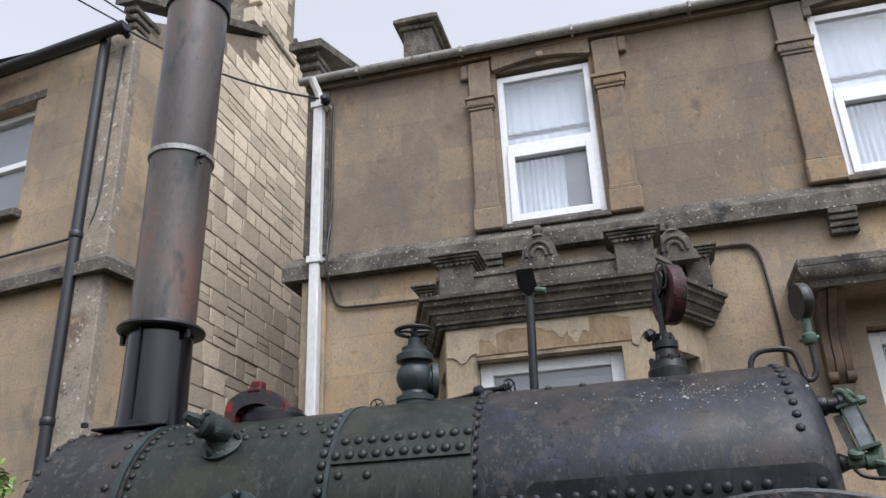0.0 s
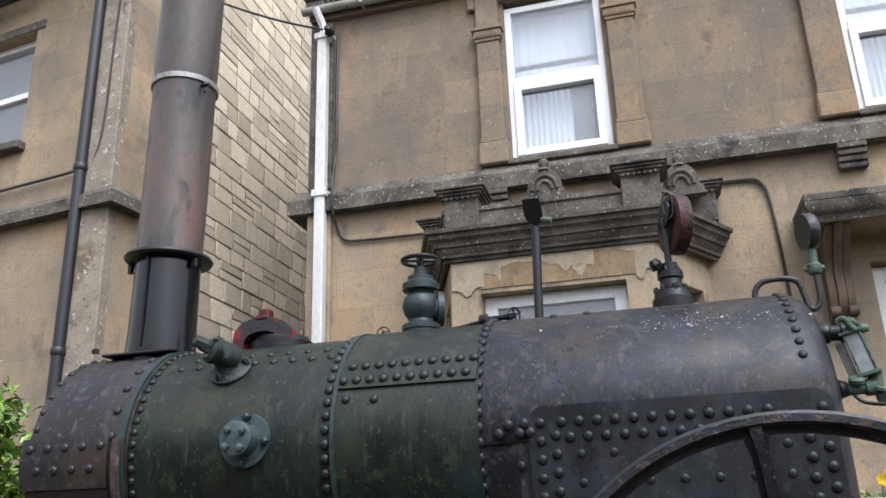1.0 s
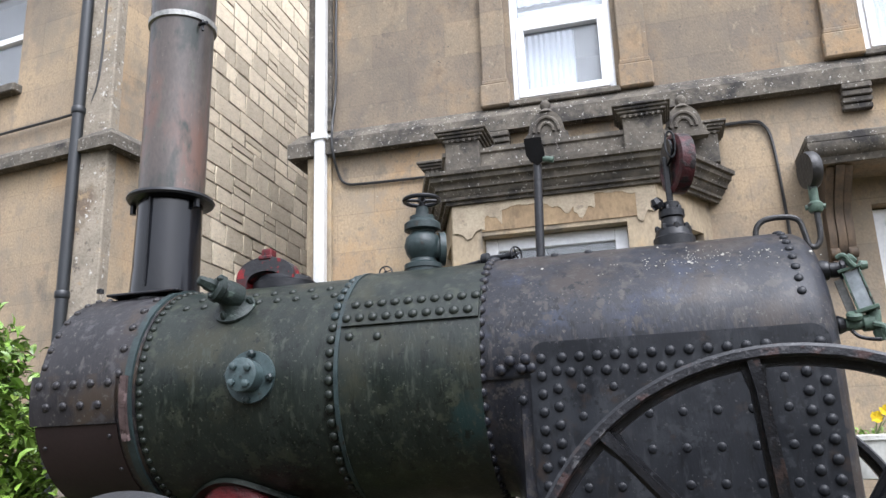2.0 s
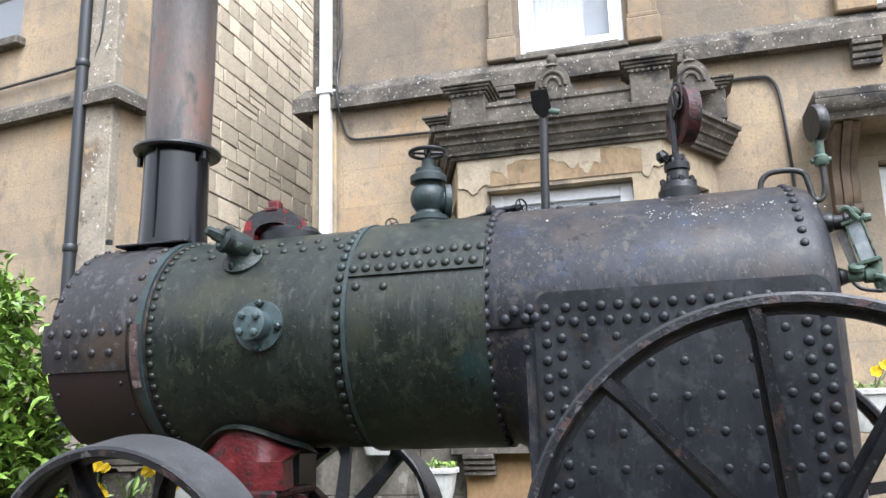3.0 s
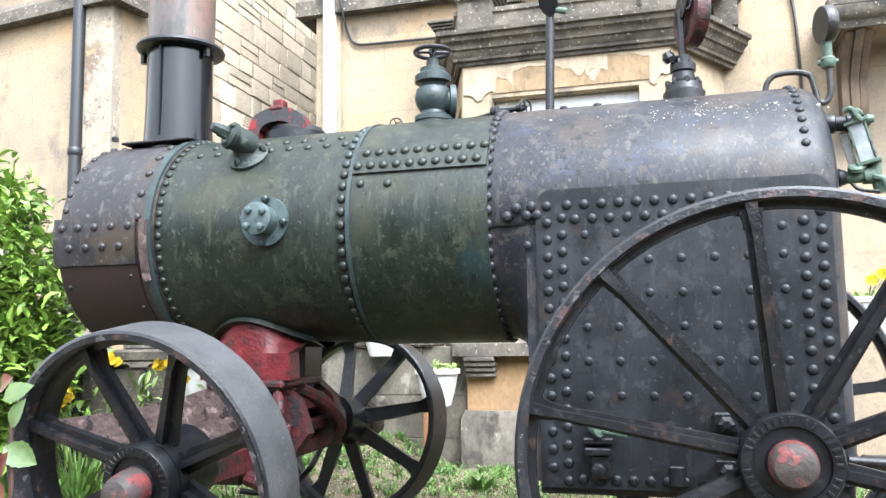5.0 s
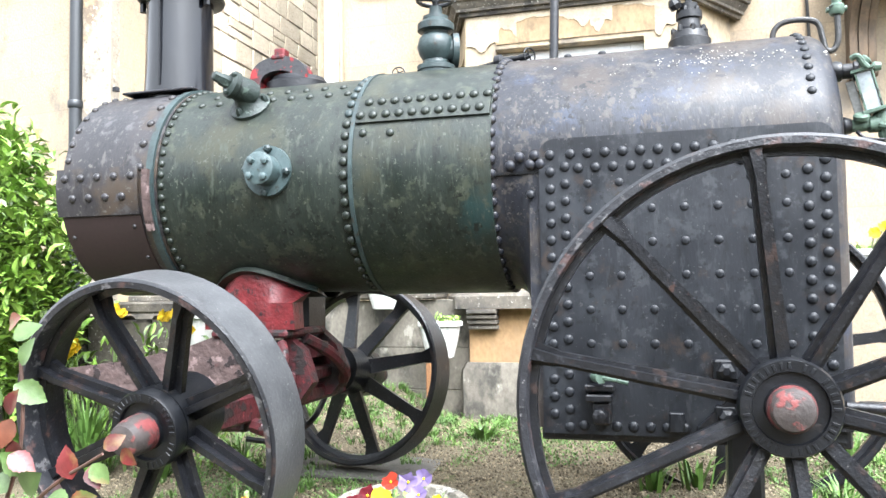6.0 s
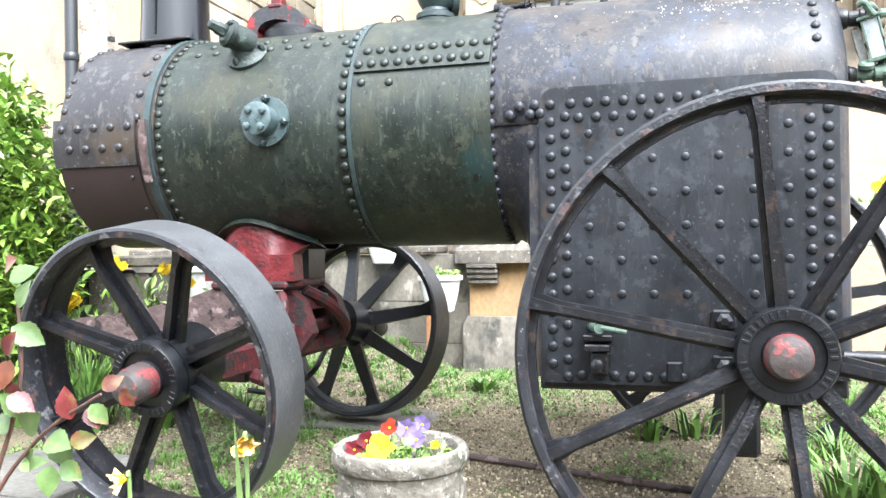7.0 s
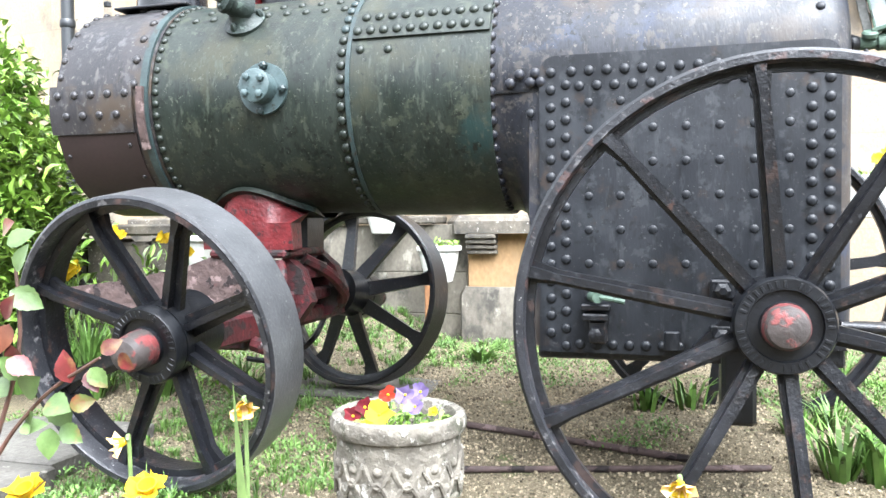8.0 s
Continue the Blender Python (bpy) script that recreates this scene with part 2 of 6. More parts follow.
M_TILE = mat("grey roof tile", (0.16, 0.145, 0.13), (0.09, 0.085, 0.08), 8, 0.85, 0, 50, 0.3)
M_ROOFTILE = mat("pale weathered roof tile", (0.3, 0.285, 0.25), (0.17, 0.16, 0.14), 8, 0.85, 0, 50, 0.3)
# bluish grey of the curtain includes the sky's reflection in the glass
M_CURTAINSKY = mat("net curtain with sky-reflection tint", (0.5, 0.53, 0.58), (0.4, 0.43, 0.48), 6, 0.9, 0, 60, 0.05)
M_ROOM = mat("dim room", (0.12, 0.12, 0.13), None, 2, 0.9, 0, 20, 0.0)
M_GROUND = mat("gravel with worn grass", (0.165, 0.137, 0.09), (0.085, 0.072, 0.048), 2.5, 0.95, 0, 220, 1.0, (0.055, 0.09, 0.02), 3.0, 0.6, 0, 0, (((0.27, 0.23, 0.16), 110, 0.56, 0.05), ((0.035, 0.03, 0.02), 70, 0.57, 0.06)), 0.15, 0.1)
M_PEBBLE = mat("pale gravel pebble", (0.24, 0.2, 0.138), (0.125, 0.103, 0.07), 30, 0.9, 0, 60, 0.2, None, 14, 0.6, 0, 0.75, spec=0.2)
M_FLAG = mat("grey flagstone", (0.12, 0.113, 0.1), (0.065, 0.061, 0.054), 5, 0.9, 0, 60, 0.5, (0.19, 0.18, 0.16), 14, 0.63, 0, 0, (((0.04, 0.045, 0.028), 6, 0.58, 0.1), ((0.07, 0.065, 0.057), 24, 0.56, 0.1)), 0.2)
M_GRASS = mat("fresh grass", (0.105, 0.195, 0.032), (0.055, 0.115, 0.02), 5, 0.55, 0, 30, 0.0, None, 14, 0.6, 0, 0.4)
M_LEAF = mat("glossy laurel leaf", (0.2, 0.31, 0.052), (0.09, 0.17, 0.026), 4, 0.3, 0, 30, 0.0, (0.3, 0.37, 0.08), 9, 0.6, 0, 0.5, soft=0.12)
M_LEAFPALE = mat("pale green rose leaf", (0.082, 0.125, 0.04), (0.045, 0.08, 0.02), 22, 0.42, 0, 60, 0.15, (0.15, 0.05, 0.028), 14, 0.58, 0, 0.3, spec=0.4, soft=0.14)
M_LEAFRED = mat("young red rose leaf", (0.095, 0.012, 0.012), (0.05, 0.01, 0.009), 22, 0.42, 0, 60, 0.15, (0.12, 0.075, 0.026), 16, 0.53, 0, 0.3, spec=0.4, soft=0.14)
M_LEAFCORAL = mat("coral young rose leaf", (0.16, 0.06, 0.03), (0.1, 0.028, 0.017), 20, 0.42, 0, 60, 0.15, (0.09, 0.115, 0.032), 14, 0.5, 0, 0.3, spec=0.4, soft=0.14)
M_STEM = mat("reddish stem", (0.08, 0.035, 0.025), (0.05, 0.03, 0.02), 20, 0.6, 0, 40, 0.1)
M_STEMG = mat("green stem", (0.13, 0.2, 0.06), (0.1, 0.15, 0.05), 20, 0.5, 0, 40, 0.05)
M_YELLOW = mat("yellow petal", (0.5, 0.36, 0.012), (0.42, 0.27, 0.008), 20, 0.7, 0, 60, 0.05, spec=0.15)
M_PEACH = mat("faded daffodil petal", (0.72, 0.5, 0.2), (0.62, 0.38, 0.12), 30, 0.6, 0, 60, 0.1)
M_VIOLET = mat("violet pansy petal", (0.0945, 0.0693, 0.1512), (0.0693, 0.042, 0.126), 30, 0.6, 0, 60, 0.05)
M_CRIMSON = mat("crimson pansy petal", (0.08568, 0.00504, 0.00882), (0.0504, 0.003024, 0.0063), 30, 0.7, 0, 60, 0.05, spec=0.15)
M_SCARLET = mat("scarlet petal", (0.2205, 0.02205, 0.00735), (0.1837, 0.0147, 0.00735), 30, 0.7, 0, 60, 0.05, spec=0.15)
M_POT = mat("lichened cast stone", (0.16, 0.145, 0.12), (0.08, 0.072, 0.06), 16, 0.92, 0, 45, 1.0, (0.26, 0.248, 0.22), 26, 0.58, 0, 0, (((0.05, 0.05, 0.036), 12, 0.56, 0.1), ((0.23, 0.215, 0.185), 60, 0.58, 0.06),), 0.2)
M_SOIL = mat("dark potting soil", (0.04, 0.03, 0.02), None, 20, 0.95, 0, 60, 0.6)
M_WOOD = mat("weathered timber", (0.08, 0.068, 0.056), (0.04, 0.034, 0.028), 8, 0.85, 0, 60, 0.4, spec=0.2)
M_WOODFRESH = mat("split orange timber", (0.22, 0.105, 0.04), (0.13, 0.06, 0.026), 9, 0.8, 0, 60, 0.3)
M_BROWNSTONE = mat("brown weathered bracket stone", (0.15, 0.105, 0.068), (0.06, 0.047, 0.035), 12, 0.7, 0, 60, 0.3, (0.04, 0.036, 0.031), 9, 0.58, 0.7, spec=0.3)
M_CREAM = mat("cream plaster", (0.4, 0.34, 0.245), (0.28, 0.23, 0.165), 8, 0.9, 0, 60, 0.25, (0.24, 0.2, 0.15), 14, 0.62, spec=0.2)
M_FASCIA = mat("rust-stained tan stone", (0.3, 0.22, 0.13), (0.2, 0.14, 0.085), 5, 0.9, 0, 50, 0.25, (0.12, 0.09, 0.06), 7, 0.56, 0.5, spec=0.2, soft=0.15)
M_PLANTER = mat("weathered off-white plastic", (0.5, 0.5, 0.47), (0.4, 0.4, 0.37), 5, 0.5, 0, 50, 0.05, (0.3, 0.29, 0.25), 9, 0.62, 0.6)
M_UNSEEN = mat("dark rough unseen wall", (0.1, 0.095, 0.08), (0.05, 0.055, 0.04), 2, 0.95, 0, 30, 0.4)
M_GAUGE = mat("pale gauge glass", (0.3, 0.33, 0.34), (0.2, 0.22, 0.23), 30, 0.15, 0, 40, 0.05)
M_EDGE = mat("worn wheel edge", (0.018, 0.0185, 0.022), (0.006, 0.0065, 0.0085), 10, 0.4, 0, 120, 0.25, (0.05, 0.03, 0.028), 14, 0.58, 0, 0, (((0.07, 0.068, 0.07), 26, 0.57, 0.05), ((0.2, 0.19, 0.185), 70, 0.65, 0.03)), 0.45)
M_BRIDGE = mat("red bridge worn to black iron", (0.03, 0.03, 0.032), (0.018, 0.018, 0.02), 12, 0.5, 0, 70, 0.25, (0.17, 0.011, 0.013), 13, 0.56, 0, 0, (((0.05, 0.01, 0.011), 9, 0.52, 0.06),), 0.35, 0.03)



def glass_mat():
    m = bpy.data.materials.new("window glass")
    m.use_nodes = True
    b = m.node_tree.nodes["Principled BSDF"]
    b.inputs["Base Color"].default_value = (0.9, 0.94, 0.97, 1)
    b.inputs["Roughness"].default_value = 0.03
    b.inputs["Transmission Weight"].default_value = 0.9
    b.inputs["IOR"].default_value = 1.45
    return m


M_GLASS = glass_mat()


# ---- mesh tools ----
def box(bm, x0, x1, y0, y1, z0, z1, bevel=0.0):
    vs = bmesh.ops.create_cube(bm, size=1.0, matrix=Matrix.LocRotScale(((x0 + x1) / 2, (y0 + y1) / 2, (z0 + z1) / 2), None, (abs(x1 - x0), abs(y1 - y0), abs(z1 - z0))))["verts"]
    if bevel:
        es = list({e for v in vs for e in v.link_edges})
        bmesh.ops.bevel(bm, geom=es, offset=bevel, segments=1, affect="EDGES")
    return bm


def turn_to(axis):
    """A turn that takes z to the axis."""
    return Vector(axis).to_track_quat("Z", "Y").to_matrix().to_4x4()


def lathe(bm, profile, at=(0, 0, 0), axis=(0, 0, 1), seg=32, a0=0.0, a1=2 * math.pi, caps=True):
    """Turns a profile of (radius, height) round the axis."""
    m = Matrix.Translation(at) @ turn_to(axis)
    full = a1 - a0 > 6.28
    count = seg if full else seg + 1
    rings = [[bm.verts.new(m @ Vector((r * math.cos(a0 + (a1 - a0) * i / seg), r * math.sin(a0 + (a1 - a0) * i / seg), h))) for i in range(count)] for r, h in profile]
    for p, q in zip(rings, rings[1:]):
        for i in range(seg):
            j = (i + 1) % count
            bm.faces.new((p[i], p[j], q[j], q[i]))
    if caps and full:
        bm.faces.new(list(reversed(rings[0])))
        bm.faces.new(rings[-1])
    return bm


def rod(bm, p0, p1, r0, r1=None, seg=12):
    p0, p1 = Vector(p0), Vector(p1)
    d = p1 - p0
    return lathe(bm, [(r0, 0), (r1 if r1 is not None else r0, d.length)], p0, d, seg)


def tube(bm, pts, r, seg=8, taper=1.0):
    """A round bar swept along points, with corners rounded by a spline."""
    pts = [Vector(p) for p in pts]
    path = []
    for i in range(len(pts) - 1):
        a, b = pts[i], pts[i + 1]
        pa = pts[i - 1] if i else a
        nb = pts[i + 2] if i + 2 < len(pts) else b
        for k in range(5):
            t = k / 5
            path.append(0.5 * (2 * a + (b - pa) * t + (2 * pa - 5 * a + 4 * b - nb) * t * t + (3 * a - pa - 3 * b + nb) * t ** 3))
    path.append(pts[-1])
    rings = []
    up = Vector((0.13, 0.2, 0.97)).normalized()
    for i, p in enumerate(path):
        d = (path[min(i + 1, len(path) - 1)] - path[max(i - 1, 0)]).normalized()
        s = d.cross(up).normalized()
        u = s.cross(d)
        k = r * (1 + (taper - 1) * i / (len(path) - 1))
        rings.append([bm.verts.new(p + k * (math.cos(2 * math.pi * j / seg) * s + math.sin(2 * math.pi * j / seg) * u)) for j in range(seg)])
    for p, q in zip(rings, rings[1:]):
        for i in range(seg):
            j = (i + 1) % seg
            bm.faces.new((p[i], p[j], q[j], q[i]))
    bm.faces.new(list(reversed(rings[0])))
    bm.faces.new(rings[-1])
    return bm


def prism(bm, poly, place):
    """Closes a polygon of (a, b) between place(a, b, 0) and place(a, b, 1)."""
    lo = [bm.verts.new(place(a, b, 0)) for a, b in poly]
    hi = [bm.verts.new(place(a, b, 1)) for a, b in poly]
    n = len(poly)
    for i in range(n):
        j = (i + 1) % n
        bm.faces.new((lo[i], lo[j], hi[j], hi[i]))
    bm.faces.new(list(reversed(lo)))
    bm.faces.new(hi)
    return bm


def sweep(bm, poly, line):
    """Draws a moulding's profile of (out, z) along a plan line; out is to the right of the way that the line goes."""
    rings = []
    for i, p in enumerate(line):
        p = Vector((*p, 0))
        a = (p - Vector((*line[i - 1], 0))).normalized() if i else None
        b = (Vector((*line[i + 1], 0)) - p).normalized() if i + 1 < len(line) else None
        d = ((a or b) + (b or a)).normalized()
        k = 1 / max(d.dot(a or b), 0.3)
        side = Vector((d.y, -d.x, 0)) * k
        rings.append([bm.verts.new(p + side * o + Vector((0, 0, z))) for o, z in poly])
    n = len(poly)
    for p, q in zip(rings, rings[1:]):
        for i in range(n):
            j = (i + 1) % n
            bm.faces.new((p[i], q[i], q[j], p[j]))
    bm.faces.new(rings[0])
    bm.faces.new(list(reversed(rings[-1])))
    return bm


WORLD = {}


def to_mesh(name, bm, material, smooth=35):
    bmesh.ops.recalc_face_normals(bm, faces=bm.faces)
    me = bpy.data.meshes.new(name)
    bm.to_mesh(me)
    bm.free()
    me.materials.append(material)
    if smooth:
        me.shade_smooth()
        me.set_sharp_from_angle(angle=radians(smooth))
    return me


def thing(name, at, label, category, group="", kind=""):
    """An Empty at a thing's base, to hold its parts."""
    ob = new(name)
    ob.location = at
    ob.empty_display_size = 0.05
    WORLD[ob] = Matrix.Translation(at)
    return tagged(ob, label, category, group, kind)


def hang(ob, parent, m):
    ob.parent = parent
    ob.matrix_parent_inverse = WORLD[parent].inverted()
    ob.matrix_basis = m
    WORLD[ob] = m
    return ob


def part(name, bm, material, parent, label="", smooth=35, kind=""):
    ob = new(name, to_mesh(name, bm, material, smooth))
    hang(ob, parent, Matrix())
    return tagged(ob, label, "", "", kind)


def piece(name, mesh, parent, m):
    return hang(new(name, mesh), parent, m)


def solo(name, bm, material, label, category="", kind="", group="", smooth=35):
    ob = new(name, to_mesh(name, bm, material, smooth))
    WORLD[ob] = Matrix()
    return tagged(ob, label, category, group, kind)


def B():
    return bmesh.new()


# ---- ground ----
def wall_south():
    """Closes the yard behind the path: an unseen wall added to darken reflections."""
    return box(B(), -14, 14, -4.3, -4.0, -0.1, 3.6, 0.02)


def ground_z(x, y):
    bank = max(0.0, min((y - 4.6) / 0.9, 1.0)) * max(0.0, min((-0.9 - x) / 0.35, 1.0))
    mound = 0.1 * math.exp(-((x + 1.03) / 0.36) ** 2 - ((y - 2.5) / 0.26) ** 2)  # earth heaped round the front wheel
    return 0.06 + mound + 0.19 * bank + 0.05 * max(0.0, min(y - 2.4, 3.0)) + 0.012 * noise.noise((x * 1.7, y * 1.7, 0))


bm = B()
xs = [-250, -60, -20, -9] + [-6 + 0.15 * i for i in range(67)] + [9, 20, 60, 250]
ys = [-250, -60, -20, -8, -3] + [-1 + 0.15 * i for i in range(54)] + [10, 20, 60, 250]
grid = [[bm.verts.new((gx, gy, ground_z(gx, gy))) for gx in xs] for gy in ys]
for r0, r1 in zip(grid, grid[1:]):
    for i in range(len(xs) - 1):
        bm.faces.new((r0[i], r0[i + 1], r1[i + 1], r1[i]))
ground = solo("ground", bm, M_GROUND, "gravel yard with patchy grass and weeds", "ground", "structure")

back = solo("wall_south", wall_south(), M_UNSEEN, "plain dark wall added out of view to dim reflections", "wall", "structure")

FY = 6.2  # face of the house


# ---- the house with the bay window ----
def wall_with_openings(bm, x0, x1, z0, z1, y0, y1, holes):
    """A wall along x with openings (xa, xb, za, zb) through it, as a grid of solid blocks."""
    gx = sorted({x0, x1, *[h[0] for h in holes], *[h[1] for h in holes]})
    gz = sorted({z0, z1, *[h[2] for h in holes], *[h[3] for h in holes]})
    def solid(i, j):
        if not (0 <= i < len(gx) - 1 and 0 <= j < len(gz) - 1):
            return False
        cx, cz = (gx[i] + gx[i + 1]) / 2, (gz[j] + gz[j + 1]) / 2
        return not any(h[0] < cx < h[1] and h[2] < cz < h[3] for h in holes)
    def quad(*ps):
        bm.faces.new([bm.verts.new(p) for p in ps])
    for i in range(len(gx) - 1):
        for j in range(len(gz) - 1):
            if not solid(i, j):
                continue
            a, b, c, d = gx[i], gx[i + 1], gz[j], gz[j + 1]
            quad((a, y0, c), (b, y0, c), (b, y0, d), (a, y0, d))
            quad((a, y1, d), (b, y1, d), (b, y1, c), (a, y1, c))
            if not solid(i - 1, j): quad((a, y0, d), (a, y1, d), (a, y1, c), (a, y0, c))
            if not solid(i + 1, j): quad((b, y0, c), (b, y1, c), (b, y1, d), (b, y0, d))
            if not solid(i, j - 1): quad((a, y1, c), (b, y1, c), (b, y0, c), (a, y0, c))
            if not solid(i, j + 1): quad((a, y0, d), (b, y0, d), (b, y1, d), (a, y1, d))
    bmesh.ops.remove_doubles(bm, verts=bm.verts, dist=1e-5)
    return bm


house = thing("house", (0.5, FY, 0.2), "two-storey honey limestone terraced house with a canted bay window", "house")
W1, W2 = (-0.39, 0.4, 3.85, 5.31), (2.12, 2.92, 3.85, 5.35)
DOOR = (1.98, 2.85, 0.2, 2.75)
BAYHOLE = (-0.92, 0.9, 0.3, 3.0)
part("wall", wall_with_openings(B(), -2.11, 6.5, 3.7, 5.5, FY, FY + 0.35, [W1, W2]), M_STONE, house, "smooth ochre limestone facade with sooty stains")
part("wall", wall_with_openings(B(), -2.11, 6.5, 0.0, 3.699, FY, FY + 0.35, [DOOR, BAYHOLE]), M_STONELOW, house, "cleaner pale ochre limestone of the ground floor")
part("end_wall", box(B(), -2.108, -1.75, FY + 0.352, 14, 0.0, 5.5), M_STONEDARK, house)
part("string_course", sweep(B(), [(0, 3.6), (0.1, 3.6), (0.1, 3.72), (0.085, 3.74), (0.02, 3.82), (0, 3.82)], [(-2.16, FY + 0.4), (-2.16, FY - 0.004), (6.5, FY - 0.004)]), M_STONEDARK, house, "grimy projecting stone band")
part("corner_strip", box(B(), -2.105, -1.9, FY - 0.05, FY - 0.003, 0.1, 3.6, 0.006), M_STONEPALE, house)
part("corner_strip", box(B(), -2.105, -1.9, FY - 0.05, FY - 0.003, 3.82, 5.42, 0.006), M_STONEDARK, house)


def pilaster(xa, xb, z0=3.82, top=4.93):
    p = B()
    box(p, xa, xb, FY - 0.06, FY - 0.003, z0 + 0.23, top, 0.006)
    q = part("pilaster", p, M_STONE, house, "flat stone pilaster beside a window")
    s = B()
    box(s, xa - 0.022, xb + 0.022, FY - 0.085, FY - 0.002, z0 - 0.002, z0 + 0.19, 0.012)
    box(s, xa - 0.01, xb + 0.01, FY - 0.07, FY - 0.004, z0 + 0.19, z0 + 0.232, 0.008)
    part("base_block", s, M_STONE, q)
    c = B()
    for o, za, zb in ((0.07, top, top + 0.03), (0.08, top + 0.03, top + 0.1), (0.095, top + 0.1, top + 0.13)):
        box(c, xa - o + 0.06, xb + o - 0.06, FY - o, FY - 0.002, za, zb, 0.004)
    for i in range(6):
        u = xa + (xb - xa) * (i + 0.5) / 6
        box(c, u - 0.01, u + 0.01, FY - 0.086, FY - 0.078, top + 0.045, top + 0.085)
    part("capital", c, M_STONE, q, "small carved stone capital")
    n = B()
    box(n, xa, xb, FY - 0.05, FY - 0.003, top + 0.13, 5.42, 0.006)
    w = 1 if xa > 0.3 else -1
    x = xb if w > 0 else xa
    box(n, min(x, x + 0.07 * w), max(x, x + 0.07 * w), FY - 0.045, FY - 0.003, 5.27, 5.42, 0.012)
    part("neck", n, M_STONE, q)


pilaster(-0.62, -0.43)
pilaster(0.44, 0.65)
pilaster(1.86, 2.08)
pilaster(2.94, 3.15)


def arch_head(w):
    xa, xb, za, zb = w
    p = B()
    zb += 0.03
    pts = [(xa - 0.02, 5.45), (xb + 0.02, 5.45), (xb + 0.02, zb - 0.03)]
    for i in range(9):
        t = i / 8
        pts.append((xb - (xb - xa) * t, zb - 0.03 + 0.055 * math.sin(math.pi * t)))
    pts.append((xa - 0.02, zb - 0.03))
    prism(p, pts, lambda a, b, c: (a, FY - 0.05 + 0.1 * c, b))
    h = part("lintel", p, M_STONE, house, "segmental stone lintel")
    k = B()
    box(k, (xa + xb) / 2 - 0.03, (xa + xb) / 2 + 0.03, FY - 0.085, FY - 0.052, zb + 0.0, zb + 0.06, 0.01)
    part("boss", k, M_STONEPALE, h)


arch_head(W1)
arch_head(W2)


def sash_window(w, split=0.5, name="window"):
    """White plastic window: outer frame, fixed top light, lower casement, glass, net curtain and a dim room."""
    xa, xb, za, zb = w
    y = FY + 0.03
    zb -= 0.04
    win = hang(new(name, to_mesh("frame", frame_ring(xa, xb, za, zb, 0.055, y, y + 0.07), M_UPVC)), house, Matrix())
    tagged(win, "white plastic two-light window with net curtains")
    zm = za + (zb - za) * split
    part("meeting_rail", box(B(), xa + 0.05, xb - 0.05, y - 0.008, y + 0.06, zm - 0.035, zm + 0.035, 0.006), M_UPVC, win)
    part("casement", frame_ring(xa + 0.045, xb - 0.045, za + 0.045, zm - 0.03, 0.06, y - 0.02, y + 0.05), M_UPVC, win)
    for a, b, c, d in ((xa + 0.05, xb - 0.05, zm + 0.03, zb - 0.05), (xa + 0.1, xb - 0.1, za + 0.1, zm - 0.08)):
        g = part("pane", box(B(), a, b, y + 0.03, y + 0.036, c, d), M_GLASS, win, "", 0)
        g.visible_shadow = False
    part("window_sill", box(B(), xa - 0.03, xb + 0.03, FY - 0.075, y, za - 0.05, za - 0.002, 0.008), M_STONEDARK, win, "sooty stone sill")
    cur = B()
    n = 60
    def cloth_band(x0, x1, z0, z1, depth):
        rows = []
        for z in (z0, (z0 + z1) / 2, z1):
            rows.append([cur.verts.new((x0 + (x1 - x0) * i / n, y + 0.14 + depth * math.sin(i * 0.9 + 0.6 * math.sin(i * 0.31)) * (1.2 - 0.6 * (z - z0) / (z1 - z0)), z)) for i in range(n + 1)])
        for p, q in zip(rows, rows[1:]):
            for i in range(n):
                cur.faces.new((p[i], p[i + 1], q[i + 1], q[i]))
    cloth_band(xa + 0.09, xa + 0.62 * (xb - xa), za + 0.08, zm - 0.06, 0.014)
    # the two upper sheets also imitate pale bands of sky reflected in the pane
    cloth_band(xa + 0.05, xb - 0.05, zm + 0.22, zb - 0.05, 0.008)
    cloth_band(xa + 0.05, xb - 0.05, zm + 0.1, zm + 0.17, 0.006)
    part("net_curtain", cur, M_CURTAINSKY, win, "thin gathered net curtain with pale sky-reflection bands above")
    return win


def frame_ring(xa, xb, za, zb, w, y0, y1):
    p = B()
    box(p, xa, xa + w, y0, y1, za, zb, 0.004)
    box(p, xb - w, xb, y0, y1, za, zb, 0.004)
    box(p, xa + w, xb - w, y0 + 0.002, y1 - 0.002, za, za + w, 0.004)
    box(p, xa + w, xb - w, y0 + 0.002, y1 - 0.002, zb - w, zb, 0.004)
    return p


sash_window(W1)
sash_window(W2)
# closed rooms behind the openings
bm = B()
for xa, xb, za, zb in ((-1.6, 1.6, 3.3, 5.45), (1.7, 3.6, 3.3, 5.45), (-1.6, 1.6, 0.2, 3.2), (1.7, 3.6, 0.1, 3.2)):
    box(bm, xa, xb, FY + 0.36, FY + 2.5, za, zb)
rooms = part("room", bm, M_ROOM, house, "dim rooms behind the windows", 0)
bmesh_room = bmesh.new()
bmesh_room.from_mesh(rooms.data)
front = [f for f in bmesh_room.faces if f.calc_center_median().y < FY + 0.37]
bmesh.ops.delete(bmesh_room, geom=front, context="FACES")
bmesh_room.to_mesh(rooms.data)
bmesh_room.free()

